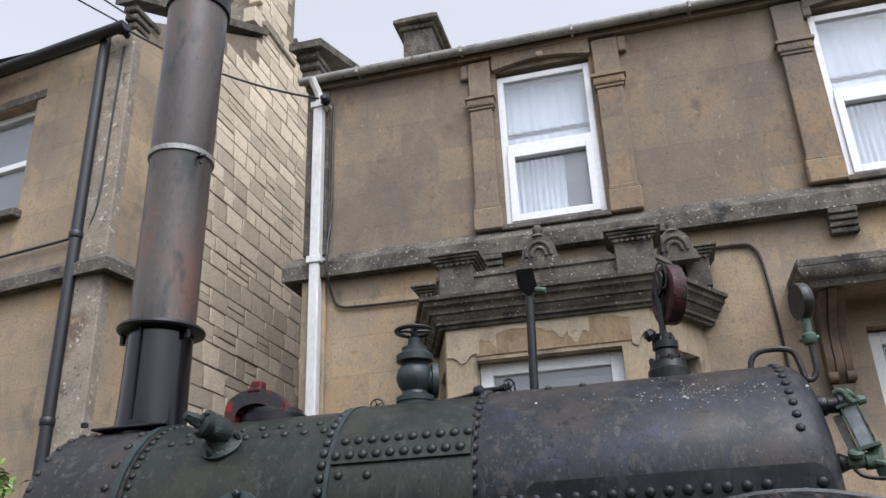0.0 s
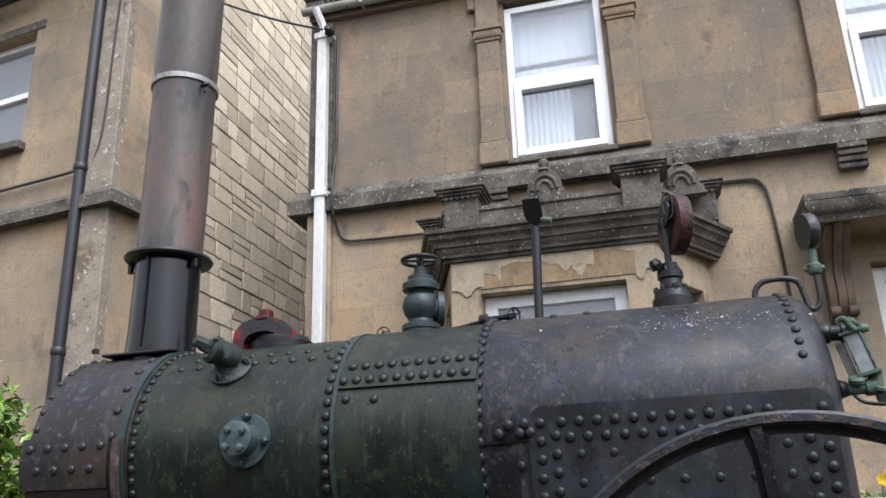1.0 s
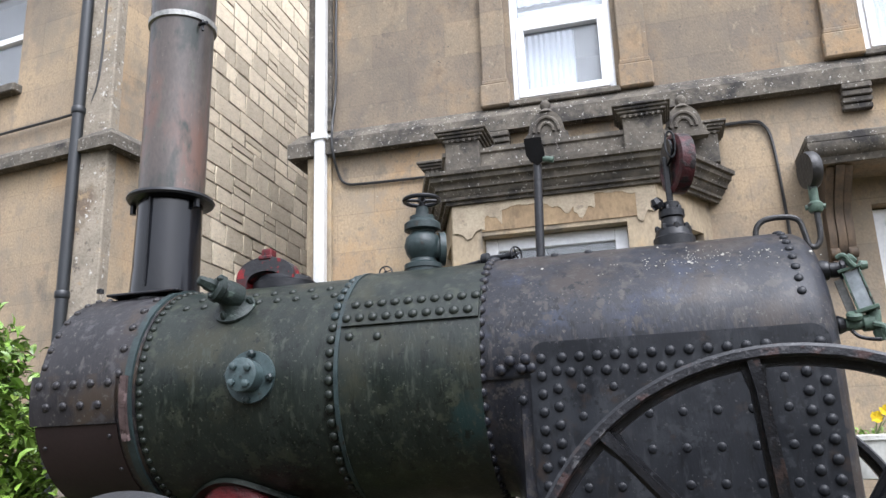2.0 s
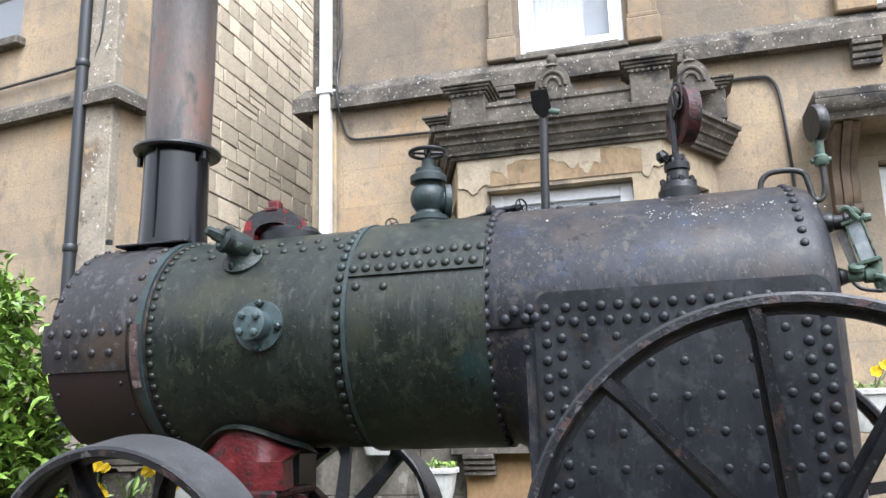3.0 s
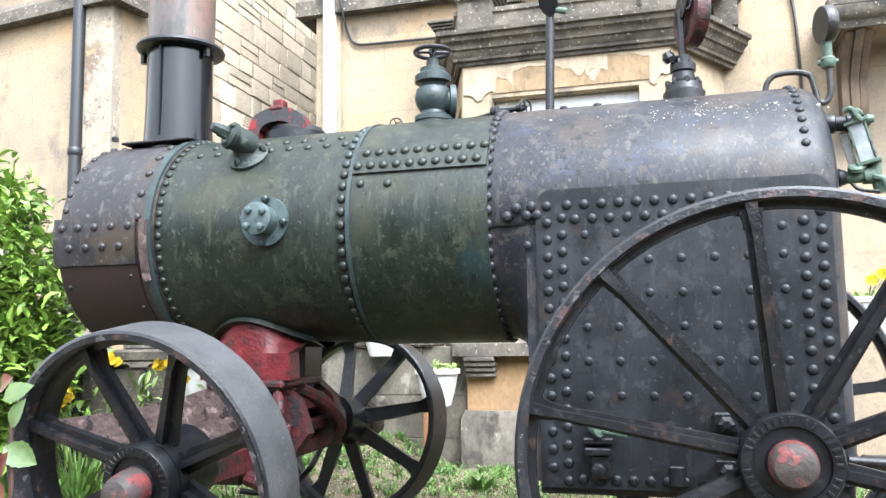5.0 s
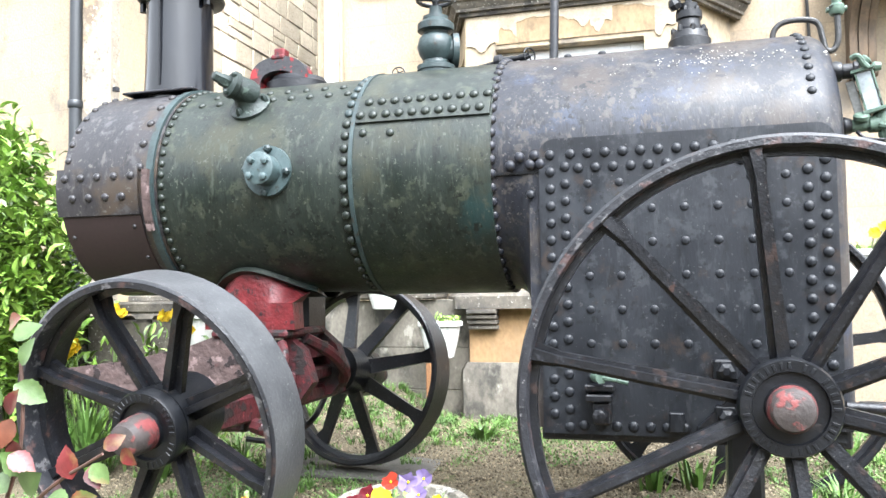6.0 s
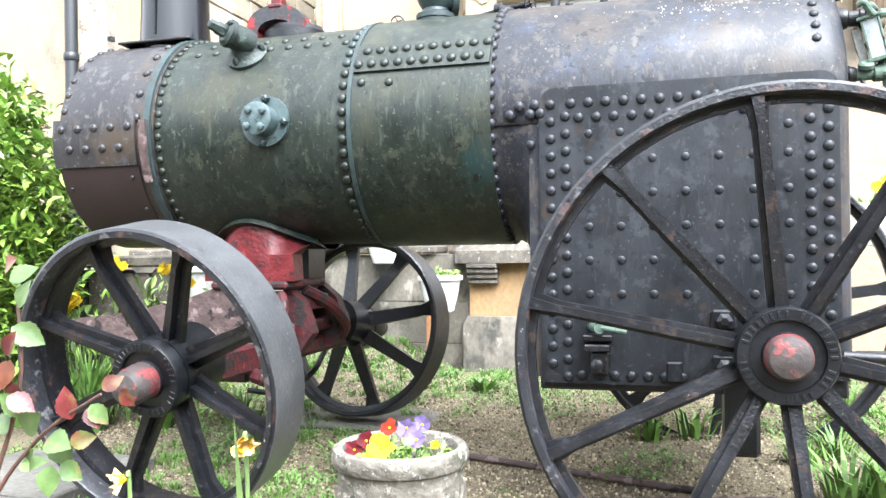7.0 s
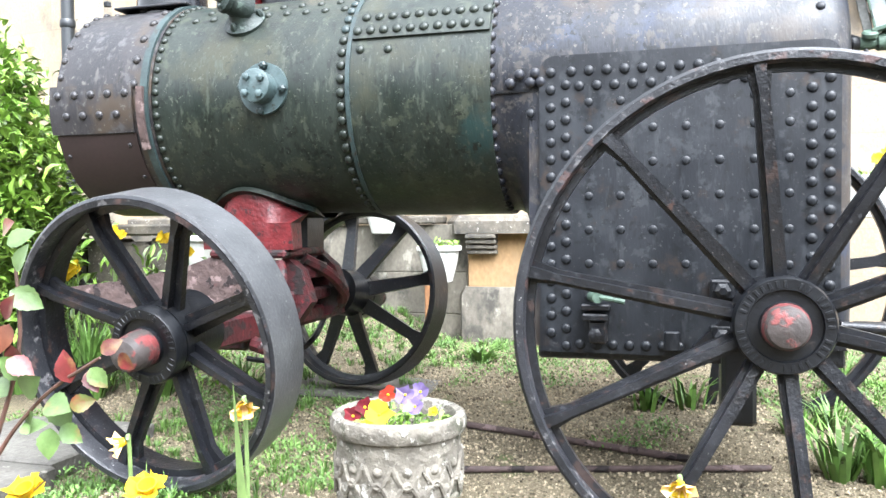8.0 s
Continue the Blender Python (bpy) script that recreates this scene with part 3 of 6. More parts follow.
# door with its fanlight frame, seen as a slice of white
door_1 = hang(new("door_1", to_mesh("door", frame_ring(1.99, 2.84, 0.25, 2.74, 0.09, FY + 0.12, FY + 0.2), M_UPVC)), house, Matrix())
tagged(door_1, "white framed front door under a stone hood")
part("panel", box(B(), 2.08, 2.75, FY + 0.15, FY + 0.19, 0.34, 1.95, 0.01), M_UPVC, door_1)
g = part("pane", box(B(), 2.08, 2.75, FY + 0.16, FY + 0.166, 2.02, 2.65), M_GLASS, door_1, "", 0)
part("transom", box(B(), 2.08, 2.75, FY + 0.125, FY + 0.195, 1.95, 2.02, 0.006), M_UPVC, door_1)

# door hood on scrolled brackets
hood = part("door_hood", box(B(), 1.55, 3.3, FY - 0.47, FY - 0.003, 3.06, 3.12, 0.01), M_STONEDARK, house, "weathered stone door hood on scrolled brackets")
part("moulding", sweep(B(), [(0, 2.93), (0.02, 2.93), (0.035, 2.97), (0.07, 2.99), (0.09, 3.03), (0.09, 3.056), (0, 3.056)], [(1.64, FY - 0.005), (1.64, FY - 0.4), (3.2, FY - 0.4), (3.2, FY - 0.005)]), M_STONEDARK, hood)
part("soffit", box(B(), 1.65, 3.19, FY - 0.39, FY - 0.004, 2.935, 3.05), M_STONE, hood)


def bracket(x):
    pts = []
    for i in range(25):
        t = i / 24
        pts.append((0.06 + 0.27 * t ** 1.6 + 0.035 * math.sin(t * 7.5), 2.36 + 0.56 * t))
    poly = [(0, 2.36)] + pts + [(0, 2.92)]
    q = None
    for k, (dx, dw) in enumerate(((-0.078, 0.046), (-0.026, 0.052), (0.032, 0.046))):
        p = prism(B(), [(a * (1.0 if k != 1 else 1.08) if a else 0, b) for a, b in poly], lambda a, b, c: (x + dx + dw * c, FY - 0.004 - a, b))
        q = part("bracket" if q is None else "rib", p, M_BROWNSTONE, q or hood, "brown scrolled stone bracket" if q is None else "")
    part("backing", prism(B(), [(a * 0.86 if a else 0, b) for a, b in poly], lambda a, b, c: (x - 0.07 + 0.14 * c, FY - 0.004 - a, b)), M_STONEDARK, q)
    for dx in (-0.055, 0.055):
        part("volute", lathe(B(), [(0.03, -0.03), (0.036, -0.025), (0.036, 0.025), (0.03, 0.03)], (x + dx, FY - 0.1, 2.41), (1, 0, 0), 16), M_BROWNSTONE, q)
    p = prism(B(), [(-0.075, 2.36), (0.075, 2.36), (0.045, 2.29), (-0.045, 2.29)], lambda a, b, c: (x + a, FY - 0.004 - 0.1 * c, b))
    part("drop", p, M_BROWNSTONE, q)


bracket(1.745)
bracket(3.02)

# corbels below the upper sills
for x in (-0.62, 0.44, 1.9, 2.98):
    c = B()
    for i in range(4):
        box(c, x, x + 0.19, FY - 0.06 - 0.016 * i, FY - 0.003, 3.42 + 0.045 * i, 3.46 + 0.045 * i, 0.006)
    part("corbel", c, M_STONEDARK, house, "reeded stone corbel")

# ---- canted bay ----
BAY = [(-0.98, FY - 0.004), (-0.77, 5.58), (0.6, 5.58), (0.95, FY - 0.004)]
bay = part("bay", sweep(B(), [(0, 0.1), (-0.2, 0.1), (-0.2, 1.02), (0, 1.02)], BAY), M_ORANGE, house, "canted stone bay window with a heavy parapet")
part("plinth", sweep(B(), [(-0.1, 0.1), (0.05, 0.1), (0.05, 0.52), (0.02, 0.57), (-0.1, 0.57)], BAY), M_PLINTH, bay, "pale stone plinth")
part("sill_band", sweep(B(), [(-0.18, 0.92), (0.1, 0.92), (0.1, 1.0), (0.06, 1.04), (-0.18, 1.04)], BAY), M_STONEDARK, bay)
for x in (-0.77, 0.44):
    c = B()
    for i in range(4):
        box(c, x, x + 0.2, 5.52 - 0.016 * i, 5.577, 0.785 + 0.034 * i, 0.814 + 0.034 * i, 0.006)
    part("corbel", c, M_STONEDARK, bay, "reeded stone corbel")


def bay_side(a, b, u0, u1, name):
    """One face of the bay between plan points a and b, with an opening from u0 to u1 metres along it."""
    a, b = Vector((*a, 0)), Vector((*b, 0))
    d = (b - a).normalized()
    nrm = Vector((d.y, -d.x, 0))
    length = (b - a).length
    m = Matrix((( d.x, -nrm.x, 0, a.x), (d.y, -nrm.y, 0, a.y), (0, 0, 1, 0), (0, 0, 0, 1)))
    w = wall_with_openings(B(), 0, length, 1.04, 2.98, 0, 0.2, [(u0, u1, 1.1, 2.63)])
    w.transform(m)
    s = part(name, w, M_STONEPALE, bay)
    f = frame_ring(u0 + 0.003, u1 - 0.003, 1.1, 2.627, 0.085, 0.1, 0.16)
    if u1 - u0 > 0.7:
        box(f, u0 + 0.06, u1 - 0.06, 0.095, 0.145, 2.2, 2.25)
        box(f, (u0 + u1) / 2 - 0.03, (u0 + u1) / 2 + 0.03, 0.095, 0.145, 1.16, 2.2)
    f.transform(m)
    f = part("window_frame", f, M_UPVC, s)
    p = box(B(), u0 + 0.08, u1 - 0.08, 0.128, 0.134, 1.18, 2.55)
    p.transform(m)
    p = part("pane", p, M_GLASS, s, "", 0)
    p.visible_shadow = False
    return s


bay_side(BAY[0], BAY[1], 0.12, 0.53, "bay_face")
bay_side(BAY[1], BAY[2], 0.205, 1.162, "bay_face")
bay_side(BAY[2], BAY[3], 0.12, 0.58, "bay_face")
# patched plaster below the cornice
flake = random.Random(11)
part("stained_fascia", box(B(), -0.56, 0.5, 5.572, 5.585, 2.66, 2.86), M_FASCIA, bay, "stained tan stone above the window")
for x0, x1, z0, d in ((-0.76, -0.54, 2.66, 0.05), (-0.54, -0.42, 2.74, 0.04), (-0.42, -0.12, 2.81, 0.02), (-0.12, 0.06, 2.77, 0.05), (0.06, 0.2, 2.73, 0.06), (0.2, 0.46, 2.83, 0.02), (0.46, 0.59, 2.66, 0.05)):
    lower = []
    ph = flake.uniform(0, 6)
    for i in range(25):
        t = i / 24
        lower.append((x0 + (x1 - x0) * t, z0 + d * (0.6 * math.sin(ph + 4.5 * t) + 0.3 * math.sin(2 * ph + 11 * t) + 0.1 * flake.uniform(-1, 1))))
    bm = prism(B(), [(x1, 2.858), (x0, 2.858)] + lower, lambda a, b, c: (a, 5.568 + 0.008 * c, b))
    part("plaster_patch", bm, M_CREAM, bay, "flaking cream plaster below the cornice")
OUT = [(0, 2.86), (0.025, 2.86), (0.028, 2.882), (0.05, 2.886), (0.052, 2.905), (0.075, 2.93), (0.08, 2.945), (0.098, 2.95), (0.1, 2.968), (0.118, 2.99), (0.135, 3.0), (0.14, 3.03), (0.165, 3.035), (0.17, 3.06), (0.04, 3.085), (0, 3.085)]
cornice = part("cornice", sweep(B(), OUT, [(-1.0, FY - 0.004), (-0.78, 5.57), (0.61, 5.57), (1.0, FY - 0.004)]), M_STONEDARK, bay, "soot-blackened moulded cornice")
parapet = part("parapet", sweep(B(), [(-0.12, 3.07), (0.06, 3.07), (0.06, 3.2), (0.075, 3.21), (0.075, 3.24), (-0.12, 3.24)], [(-0.93, FY - 0.02), (-0.75, 5.6), (0.59, 5.6), (0.93, FY - 0.02)]), M_STONEDARK, bay, "lichened stone parapet")
for x, y, w, h in ((-0.66, 5.62, 0.24, 3.3), (0.55, 5.62, 0.25, 3.31), (-0.96, 6.02, 0.14, 3.25), (0.96, 6.02, 0.16, 3.28)):
    c = box(B(), x - w / 2, x + w / 2, y - 0.12, y + 0.1, 3.07, h, 0.006)
    for i, o in enumerate((0.012, 0.03, 0.045, 0.06)):
        box(c, x - w / 2 - o, x + w / 2 + o, y - 0.12 - o, y + 0.1 + o, h + 0.02 * i, h + 0.02 * i + 0.019, 0.004)
    q = part("parapet_pier", c, M_STONEDARK, bay, "small capped parapet pier")
    n = int(w / 0.035)
    for i in range(n):
        u = x - w / 2 + w * (i + 0.5) / n
        part("dentil", box(B(), u - 0.009, u + 0.009, y - 0.146, y - 0.13, h - 0.012, h + 0.012, 0.002), M_STONEDARK, q)
    n = B()
    lathe(n, [((w / 2 + 0.05) * 1.3, h + 0.08), (w / 2.6, h + 0.105), (0.02, h + 0.118)], (x, y - 0.01, 0), (0, 0, 1), 4, math.pi / 4, math.pi / 4 + 2 * math.pi)
    part("cap", n, M_STONEDARK, q)


def crest(x, y, zb=3.235):
    """A rounded stone crest with a ring moulding and a knob."""
    c = B()
    pts = [(-0.15, zb), (0.15, zb), (0.145, zb + 0.05), (0.12, zb + 0.08)]
    pts += [(0.115 * math.cos(a), zb + 0.1 + 0.13 * math.sin(a)) for a in [math.pi * i / 12 for i in range(1, 12)]]
    pts += [(-0.12, zb + 0.08), (-0.145, zb + 0.05)]
    prism(c, pts, lambda a, b, k: (x + a, y + 0.08 * k, b))
    lathe(c, [(0.06, -0.05), (0.04, -0.03), (0.028, -0.02), (0.038, 0.005), (0.036, 0.025), (0.02, 0.045), (0.001, 0.052)], (x, y + 0.04, zb + 0.27), (0, 0, 1), 12, caps=False)
    q = part("crest", c, M_STONEDARK, bay, "rounded stone crest with a knob")
    for r in (0.085, 0.05):
        n = B()
        tube(n, [(x + r * math.cos(a), y - 0.006, zb + 0.07 + r * 1.25 * math.sin(a)) for a in [math.pi * i / 8 for i in range(9)]], 0.012, 6)
        part("ring", n, M_STONEDARK, q)


crest(-0.08, 5.55)
crest(0.82, 5.78)

# ---- eaves, roof and stacks ----
part("soffit", box(B(), -2.12, 6.5, FY - 0.06, FY + 0.3, 5.45, 5.5, 0.004), M_STONE, house)
gut = B()
prof = [(0.043 * math.cos(a), 5.52 + 0.043 * math.sin(a)) for a in [math.pi + math.pi * i / 8 for i in range(9)]] + [(0.04, 5.532), (-0.04, 5.532)]
sweep(gut, [(o + 0.06, z) for o, z in prof], [(-2.16, FY - 0.06), (6.5, FY - 0.06)])
gutter = part("gutter", gut, M_GUTTER, house, "peeling pale gutter")
for i in range(9):
    x = -1.6 + 0.95 * i
    part("gutter_bracket", box(B(), x - 0.012, x + 0.012, FY - 0.17, FY - 0.05, 5.474, 5.538, 0.003), M_GUTTER, gutter)
roof = part("roof", prism(B(), [(FY - 0.08, 5.53), (FY + 2.8, 6.75), (FY + 5.6, 5.53)], lambda a, b, c: (-2.1 + 8.6 * c, a, b)), M_ROOFTILE, house, "low roof of pale weathered tiles")
shell = B()
lathe(shell, [(0.046, 0), (0.04, 0.42)], (0, 0, 0), (0, 1, 0.43), 8, 0, math.pi)
tile_mesh = to_mesh("tile", shell, M_ROOFTILE)
for i in range(58):
    for j in range(2):
        piece("tile", tile_mesh, roof, Matrix.Translation((-2.0 + 0.147 * i, FY - 0.1 + 0.32 * j, 5.525 + 0.138 * j)))
# raking coping with its kneeler at the end of the roof
kn = B()
for i, (o, z) in enumerate(((0.0, 5.56), (0.03, 5.63), (0.07, 5.7), (0.12, 5.77))):
    box(kn, -2.16 - 0.012 * i, -1.98 - 0.01 * (3 - i), FY - 0.02 - o, FY + 0.3, z - 0.02, z + 0.05, 0.012)
prism(kn, [(FY - 0.2, 5.822), (FY - 0.2, 5.9), (FY + 2.8, 7.05), (FY + 2.8, 6.95)], lambda a, b, c: (-2.24 + 0.31 * c, a, b))
part("kneeler", kn, M_STONEDARK, house, "dark raking coping stone on a stepped kneeler")


def stack(x0, x1, y0, y1, z0, z1, name, mat_=M_STONEDARK):
    c = box(B(), x0, x1, y0, y1, z0, z1, 0.015)
    s = part(name, c, mat_, house, "soot-dark stone chimney stack")
    k = box(B(), x0 - 0.05, x1 + 0.05, y0 - 0.05, y1 + 0.05, z0, z1 - 0.52, 0.015)
    part("base_block", k, mat_, s)
    k = B()
    for i, (o, h) in enumerate(((0.04, 0.06), (0.1, 0.07), (0.06, 0.05))):
        box(k, x0 - o, x1 + o, y0 - o, y1 + o, z1 + 0.062 * i, z1 + 0.062 * i + h, 0.012)
    part("cap", k, mat_, s)


stack(-1.84, -1.47, 8.3, 9.3, 6.0, 7.66, "stone_chimney")

# ---- downpipe, cables ----
pipe = thing("downpipe", (-1.97, 6.1, 0.2), "white painted square downpipe on the house corner", "downpipe")
part("shaft", box(B(), -2.01, -1.925, 6.06, 6.145, 0.25, 5.25, 0.008), M_PIPEW, pipe)
part("shoe", tube(B(), [(-1.967, 6.1, 5.22), (-1.967, 6.1, 5.33), (-2.0, 6.06, 5.44), (-2.02, 6.03, 5.5)], 0.035, 8), M_PIPEW, pipe)
for z in (5.2, 3.72, 1.6):
    c = box(B(), -2.03, -1.905, 6.045, 6.155, z, z + 0.06, 0.005)
    box(c, -1.91, -1.87, 6.09, 6.15, z + 0.02, z + 0.04, 0.003)
    part("bracket", c, M_PIPEW, pipe)


def cable(pts, r, label):
    return solo("cable", tube(B(), pts, r, 6), M_CABLE, label, "cable")


CY = FY - 0.02
cable([(-1.86, CY, 5.3), (-1.87, CY, 4.8), (-1.87, CY, 4.2), (-1.865, CY - 0.09, 3.8), (-1.86, CY - 0.09, 3.62), (-1.845, CY, 3.45), (-1.78, CY, 3.36), (-1.62, CY, 3.34), (-1.1, CY, 3.33)], 0.011, "black cable clipped down the house front")
cable([(0.98, CY, 3.44), (1.3, CY, 3.44), (1.38, CY, 3.4), (1.42, CY, 3.28), (1.44, CY, 2.9), (1.45, CY, 2.3), (1.45, CY, 1.8)], 0.012, "black cable run from the bay down the wall")
sag = lambda a, b, s, n=8: [tuple(Vector(a).lerp(Vector(b), i / n) - Vector((0, 0, s * 4 * (i / n) * (1 - i / n)))) for i in range(n + 1)]
cable(sag((-1.95, 6.05, 5.28), (-3.45, 5.35, 5.85), 0.1), 0.01, "black cable slung between the two houses")
cable(sag((-3.5, 5.35, 5.92), (-6.5, 3.2, 7.9), 0.1), 0.008, "overhead service wire to the house corner")
cable(sag((-3.45, 5.35, 6.0), (-6.2, 3.0, 8.1), 0.1), 0.008, "overhead service wire to the house corner")
ins = B()
lathe(ins, [(0.03, 0), (0.045, 0.02), (0.03, 0.05), (0.045, 0.08), (0.02, 0.1)], (-1.9, 6.08, 5.24), (0.3, -1, 0.1), 10)
solo("insulator", ins, M_BLACK, "black cable insulator on the house corner", "insulator")
ins = B()
for d in (0, 0.07):
    lathe(ins, [(0.02, 0), (0.035, 0.02), (0.02, 0.05), (0.035, 0.08), (0.015, 0.1)], (-3.5, 5.42, 5.85 + d), (-0.6, -1, 0.3), 10)
solo("insulator", ins, M_BLACK, "black cable insulators under the gutter end", "insulator")

# ---- the neighbouring house ----
NX, NY = -3.5, 5.5
SKEW = Matrix.Translation((NX, NY, 0)) @ Matrix.Rotation(radians(-8), 4, "Z") @ Matrix.Translation((-NX, -NY, 0))  # its front is not quite square to the gable
house_b = thing("house", (NX - 1, NY, 0.2), "neighbouring limestone house with a coursed stone gable wall", "house")
W3 = (-5.5, -4.6, 4.42, 5.56)
part("wall", wall_with_openings(B(), -12, NX, 3.7, 5.98, NY, NY + 0.35, [W3]), M_STONELOW, house_b, "smooth limestone front wall")
part("wall", wall_with_openings(B(), -12, NX, 0.0, 3.699, NY, NY + 0.35, []), M_STONELOW, house_b, "cleaner pale limestone of the ground floor")
part("quoin", box(B(), NX - 0.24, NX + 0.012, NY - 0.025, NY + 0.45, 0.1, 5.98, 0.01), M_QUOIN, house_b, "lichened dressed corner")
part("string_course", sweep(B(), [(0, 3.62), (0.1, 3.62), (0.1, 3.72), (0.02, 3.8), (0, 3.8)], [(-12, NY - 0.004), (NX + 0.02, NY - 0.004), (NX + 0.02, NY + 0.3)]), M_STONEDARK, house_b)
fw = hang(new("window", to_mesh("frame", frame_ring(W3[0], W3[1], W3[2], W3[3], 0.06, NY + 0.1, NY + 0.17), M_UPVC)), house_b, Matrix())
tagged(fw, "white sash window in a stone reveal")
part("meeting_rail", box(B(), W3[0], W3[1], NY + 0.095, NY + 0.165, 4.95, 5.01, 0.004), M_UPVC, fw)
g = part("pane", box(B(), W3[0] + 0.05, W3[1] - 0.05, NY + 0.13, NY + 0.136, W3[2] + 0.05, W3[3] - 0.05), M_GLASS, fw, "", 0)
part("window_sill", box(B(), W3[0] - 0.06, W3[1] + 0.06, NY - 0.09, NY + 0.12, 4.34, 4.418, 0.01), M_STONEDARK, fw)
# this dark strip stands in for the shadow of the hood moulding
part("lintel", box(B(), W3[0] - 0.1, W3[1] + 0.1, NY - 0.012, NY + 0.09, 5.565, 5.66, 0.008), M_STONEDARK, fw)
part("room", box(B(), -6, -4, NY + 0.36, NY + 0.4, 3.9, 5.8), M_ROOM, house_b)
gb = B()
sweep(gb, [(o * 1.3 + 0.07, (z - 5.52) * 1.3 + 5.91) for o, z in prof], [(-12, NY - 0.1), (NX + 0.05, NY - 0.1)])
part("gutter", gb, M_PIPEB, house_b, "dark gutter")
part("roof", prism(B(), [(NY + 0.02, 6.02), (NY + 2.6, 7.3), (NY + 5.4, 6.02)], lambda a, b, c: (-12 + (12 + NX - 0.32) * c, a, b)), M_TILE, house_b)
for ob in [o for o in house_b.children if o.name.split(".")[0] not in ("quoin", "roof")]:
    ob.matrix_basis = SKEW @ ob.matrix_basis
part("backing", prism(B(), [(NY + 0.17, 0), (NY + 6.5, 0), (NY + 6.5, 6.6), (8.62, 8.1), (8.62, 9.6), (7.84, 9.6), (7.84, 7.6), (NY + 0.17, 6.2)], lambda a, b, c: (NX - 0.3 + 0.322 * c, a, b)), M_MORTAR, house_b)
kn = B()
for i, (o, z) in enumerate(((0.0, 6.0), (0.03, 6.07), (0.06, 6.14))):
    box(kn, NX - 0.1, NX + 0.01 + 0.015 * i, NY - 0.03 - o, NY + 0.3, z, z + 0.066, 0.012)
prism(kn, [(NY - 0.13, 6.21), (NY - 0.13, 6.29), (7.83, 7.74), (7.83, 7.64)], lambda a, b, c: (NX - 0.16 + 0.23 * c, a, b))
part("kneeler", kn, M_STONEDARK, house_b, "stepped kneeler and raking coping")
part("coping", prism(B(), [(8.64, 8.12), (8.64, 8.2), (12.0, 6.7), (12.0, 6.62)], lambda a, b, c: (NX - 0.3 + 0.36 * c, a, b)), M_STONEDARK, house_b)
sb = box(B(), NX - 0.8, NX + 0.018, 7.83, 8.63, 7.4, 9.6, 0.015)
box(sb, NX - 0.8, NX + 0.06, 7.72, 8.66, 7.72, 7.8, 0.02)
box(sb, NX - 0.8, NX + 0.03, 7.78, 8.63, 7.8, 8.05, 0.02)
part("stone_chimney", sb, M_QUOIN, house_b, "stone chimney stack on the gable")

dp = thing("downpipe", (-3.78, 5.42, 0.2), "dark blue-grey round downpipe on the neighbouring house", "downpipe")
part("shaft", rod(B(), (-3.77, 5.45, 0.2), (-3.77, 5.45, 5.9), 0.046, seg=14), M_PIPEB, dp)
for z in (3.95, 2.45, 1.0):
    part("collar", lathe(B(), [(0.05, 0), (0.056, 0.01), (0.056, 0.05), (0.05, 0.06)], (-3.77, 5.45, z), seg=14), M_PIPEB, dp)
    part("bracket", box(B(), -3.82, -3.64, 5.49, 5.53, z + 0.01, z + 0.03, 0.003), M_PIPEB, dp)
cable([(-3.58, 5.46, 5.8), (-3.6, 5.46, 5.0), (-3.61, 5.46, 4.4), (-3.66, 5.46, 4.1), (-3.8, 5.46, 4.0), (-4.6, 5.46, 3.98), (-6, 5.46, 3.96)], 0.012, "black cable along the neighbouring house").matrix_basis = SKEW


# ---- the portable steam engine ----
AY, AZ, R = 3.385, 1.453, 0.415
FRONT, JOINT, FIRE, BACK = -1.735, -1.325, -0.065, 1.03
engine = thing("portable_steam_engine", (-0.3, AY, 0.1), "old portable steam engine with riveted green boiler and iron wheels", "steam engine")
AX = (1, 0, 0)
M_LICHEN = mat("pale lichen", (0.34, 0.33, 0.29), (0.22, 0.21, 0.18), 60, 0.9, 0, 90, 0.1)


def barrel(profile, seg=96):
    return lathe(B(), [(r, x) for r, x in profile], (0, AY, AZ), AX, seg)


part("smokebox", barrel([(R - 0.02, FRONT), (R + 0.004, FRONT + 0.015), (R + 0.006, JOINT + 0.02)]), M_SMOKE, engine, "rust-brown smokebox with riveted side plate")
boiler = part("boiler_barrel", barrel([(R, JOINT + 0.02), (R, -0.53), (R + 0.012, -0.528), (R + 0.012, FIRE + 0.02)]), M_GREEN, engine, "streaked dark green boiler barrel")
part("front_band", barrel([(R + 0.004, JOINT - 0.022), (R + 0.016, JOINT - 0.02), (R + 0.016, JOINT + 0.008), (R + 0.001, JOINT + 0.01)]), M_TEAL, engine, "raised joint ring with verdigris")
part("middle_band", barrel([(R + 0.001, -0.545), (R + 0.016, -0.543), (R + 0.016, -0.528), (R + 0.001, -0.527)]), M_TEAL, engine)


def outline(inset, lower, n=28, k=7):
    """A half-round top over sides: flat ones down to the foundation (lower 0) or the rest of the barrel's circle (lower 1), as (y, z)."""
    r_, cz, cy = 0.43 - inset, 1.46, AY + 0.02
    pts = []
    for i in range(k):
        t = i / k
        flat = (-r_, 0.6 + inset * 0.4 - cz + (cz - 0.6 - inset * 0.4) * t)
        a = -1.35 * (1 - t)
        rnd = (-r_ * math.cos(a), r_ * math.sin(a))
        pts.append((flat[0] + (rnd[0] - flat[0]) * lower, flat[1] + (rnd[1] - flat[1]) * lower))
    top_ = [(-r_ * math.cos(math.pi * i / n), r_ * math.sin(math.pi * i / n)) for i in range(n + 1)]
    full = pts + top_ + [(-y, z) for y, z in reversed(pts)]
    return [(cy + y, cz + z) for y, z in full]


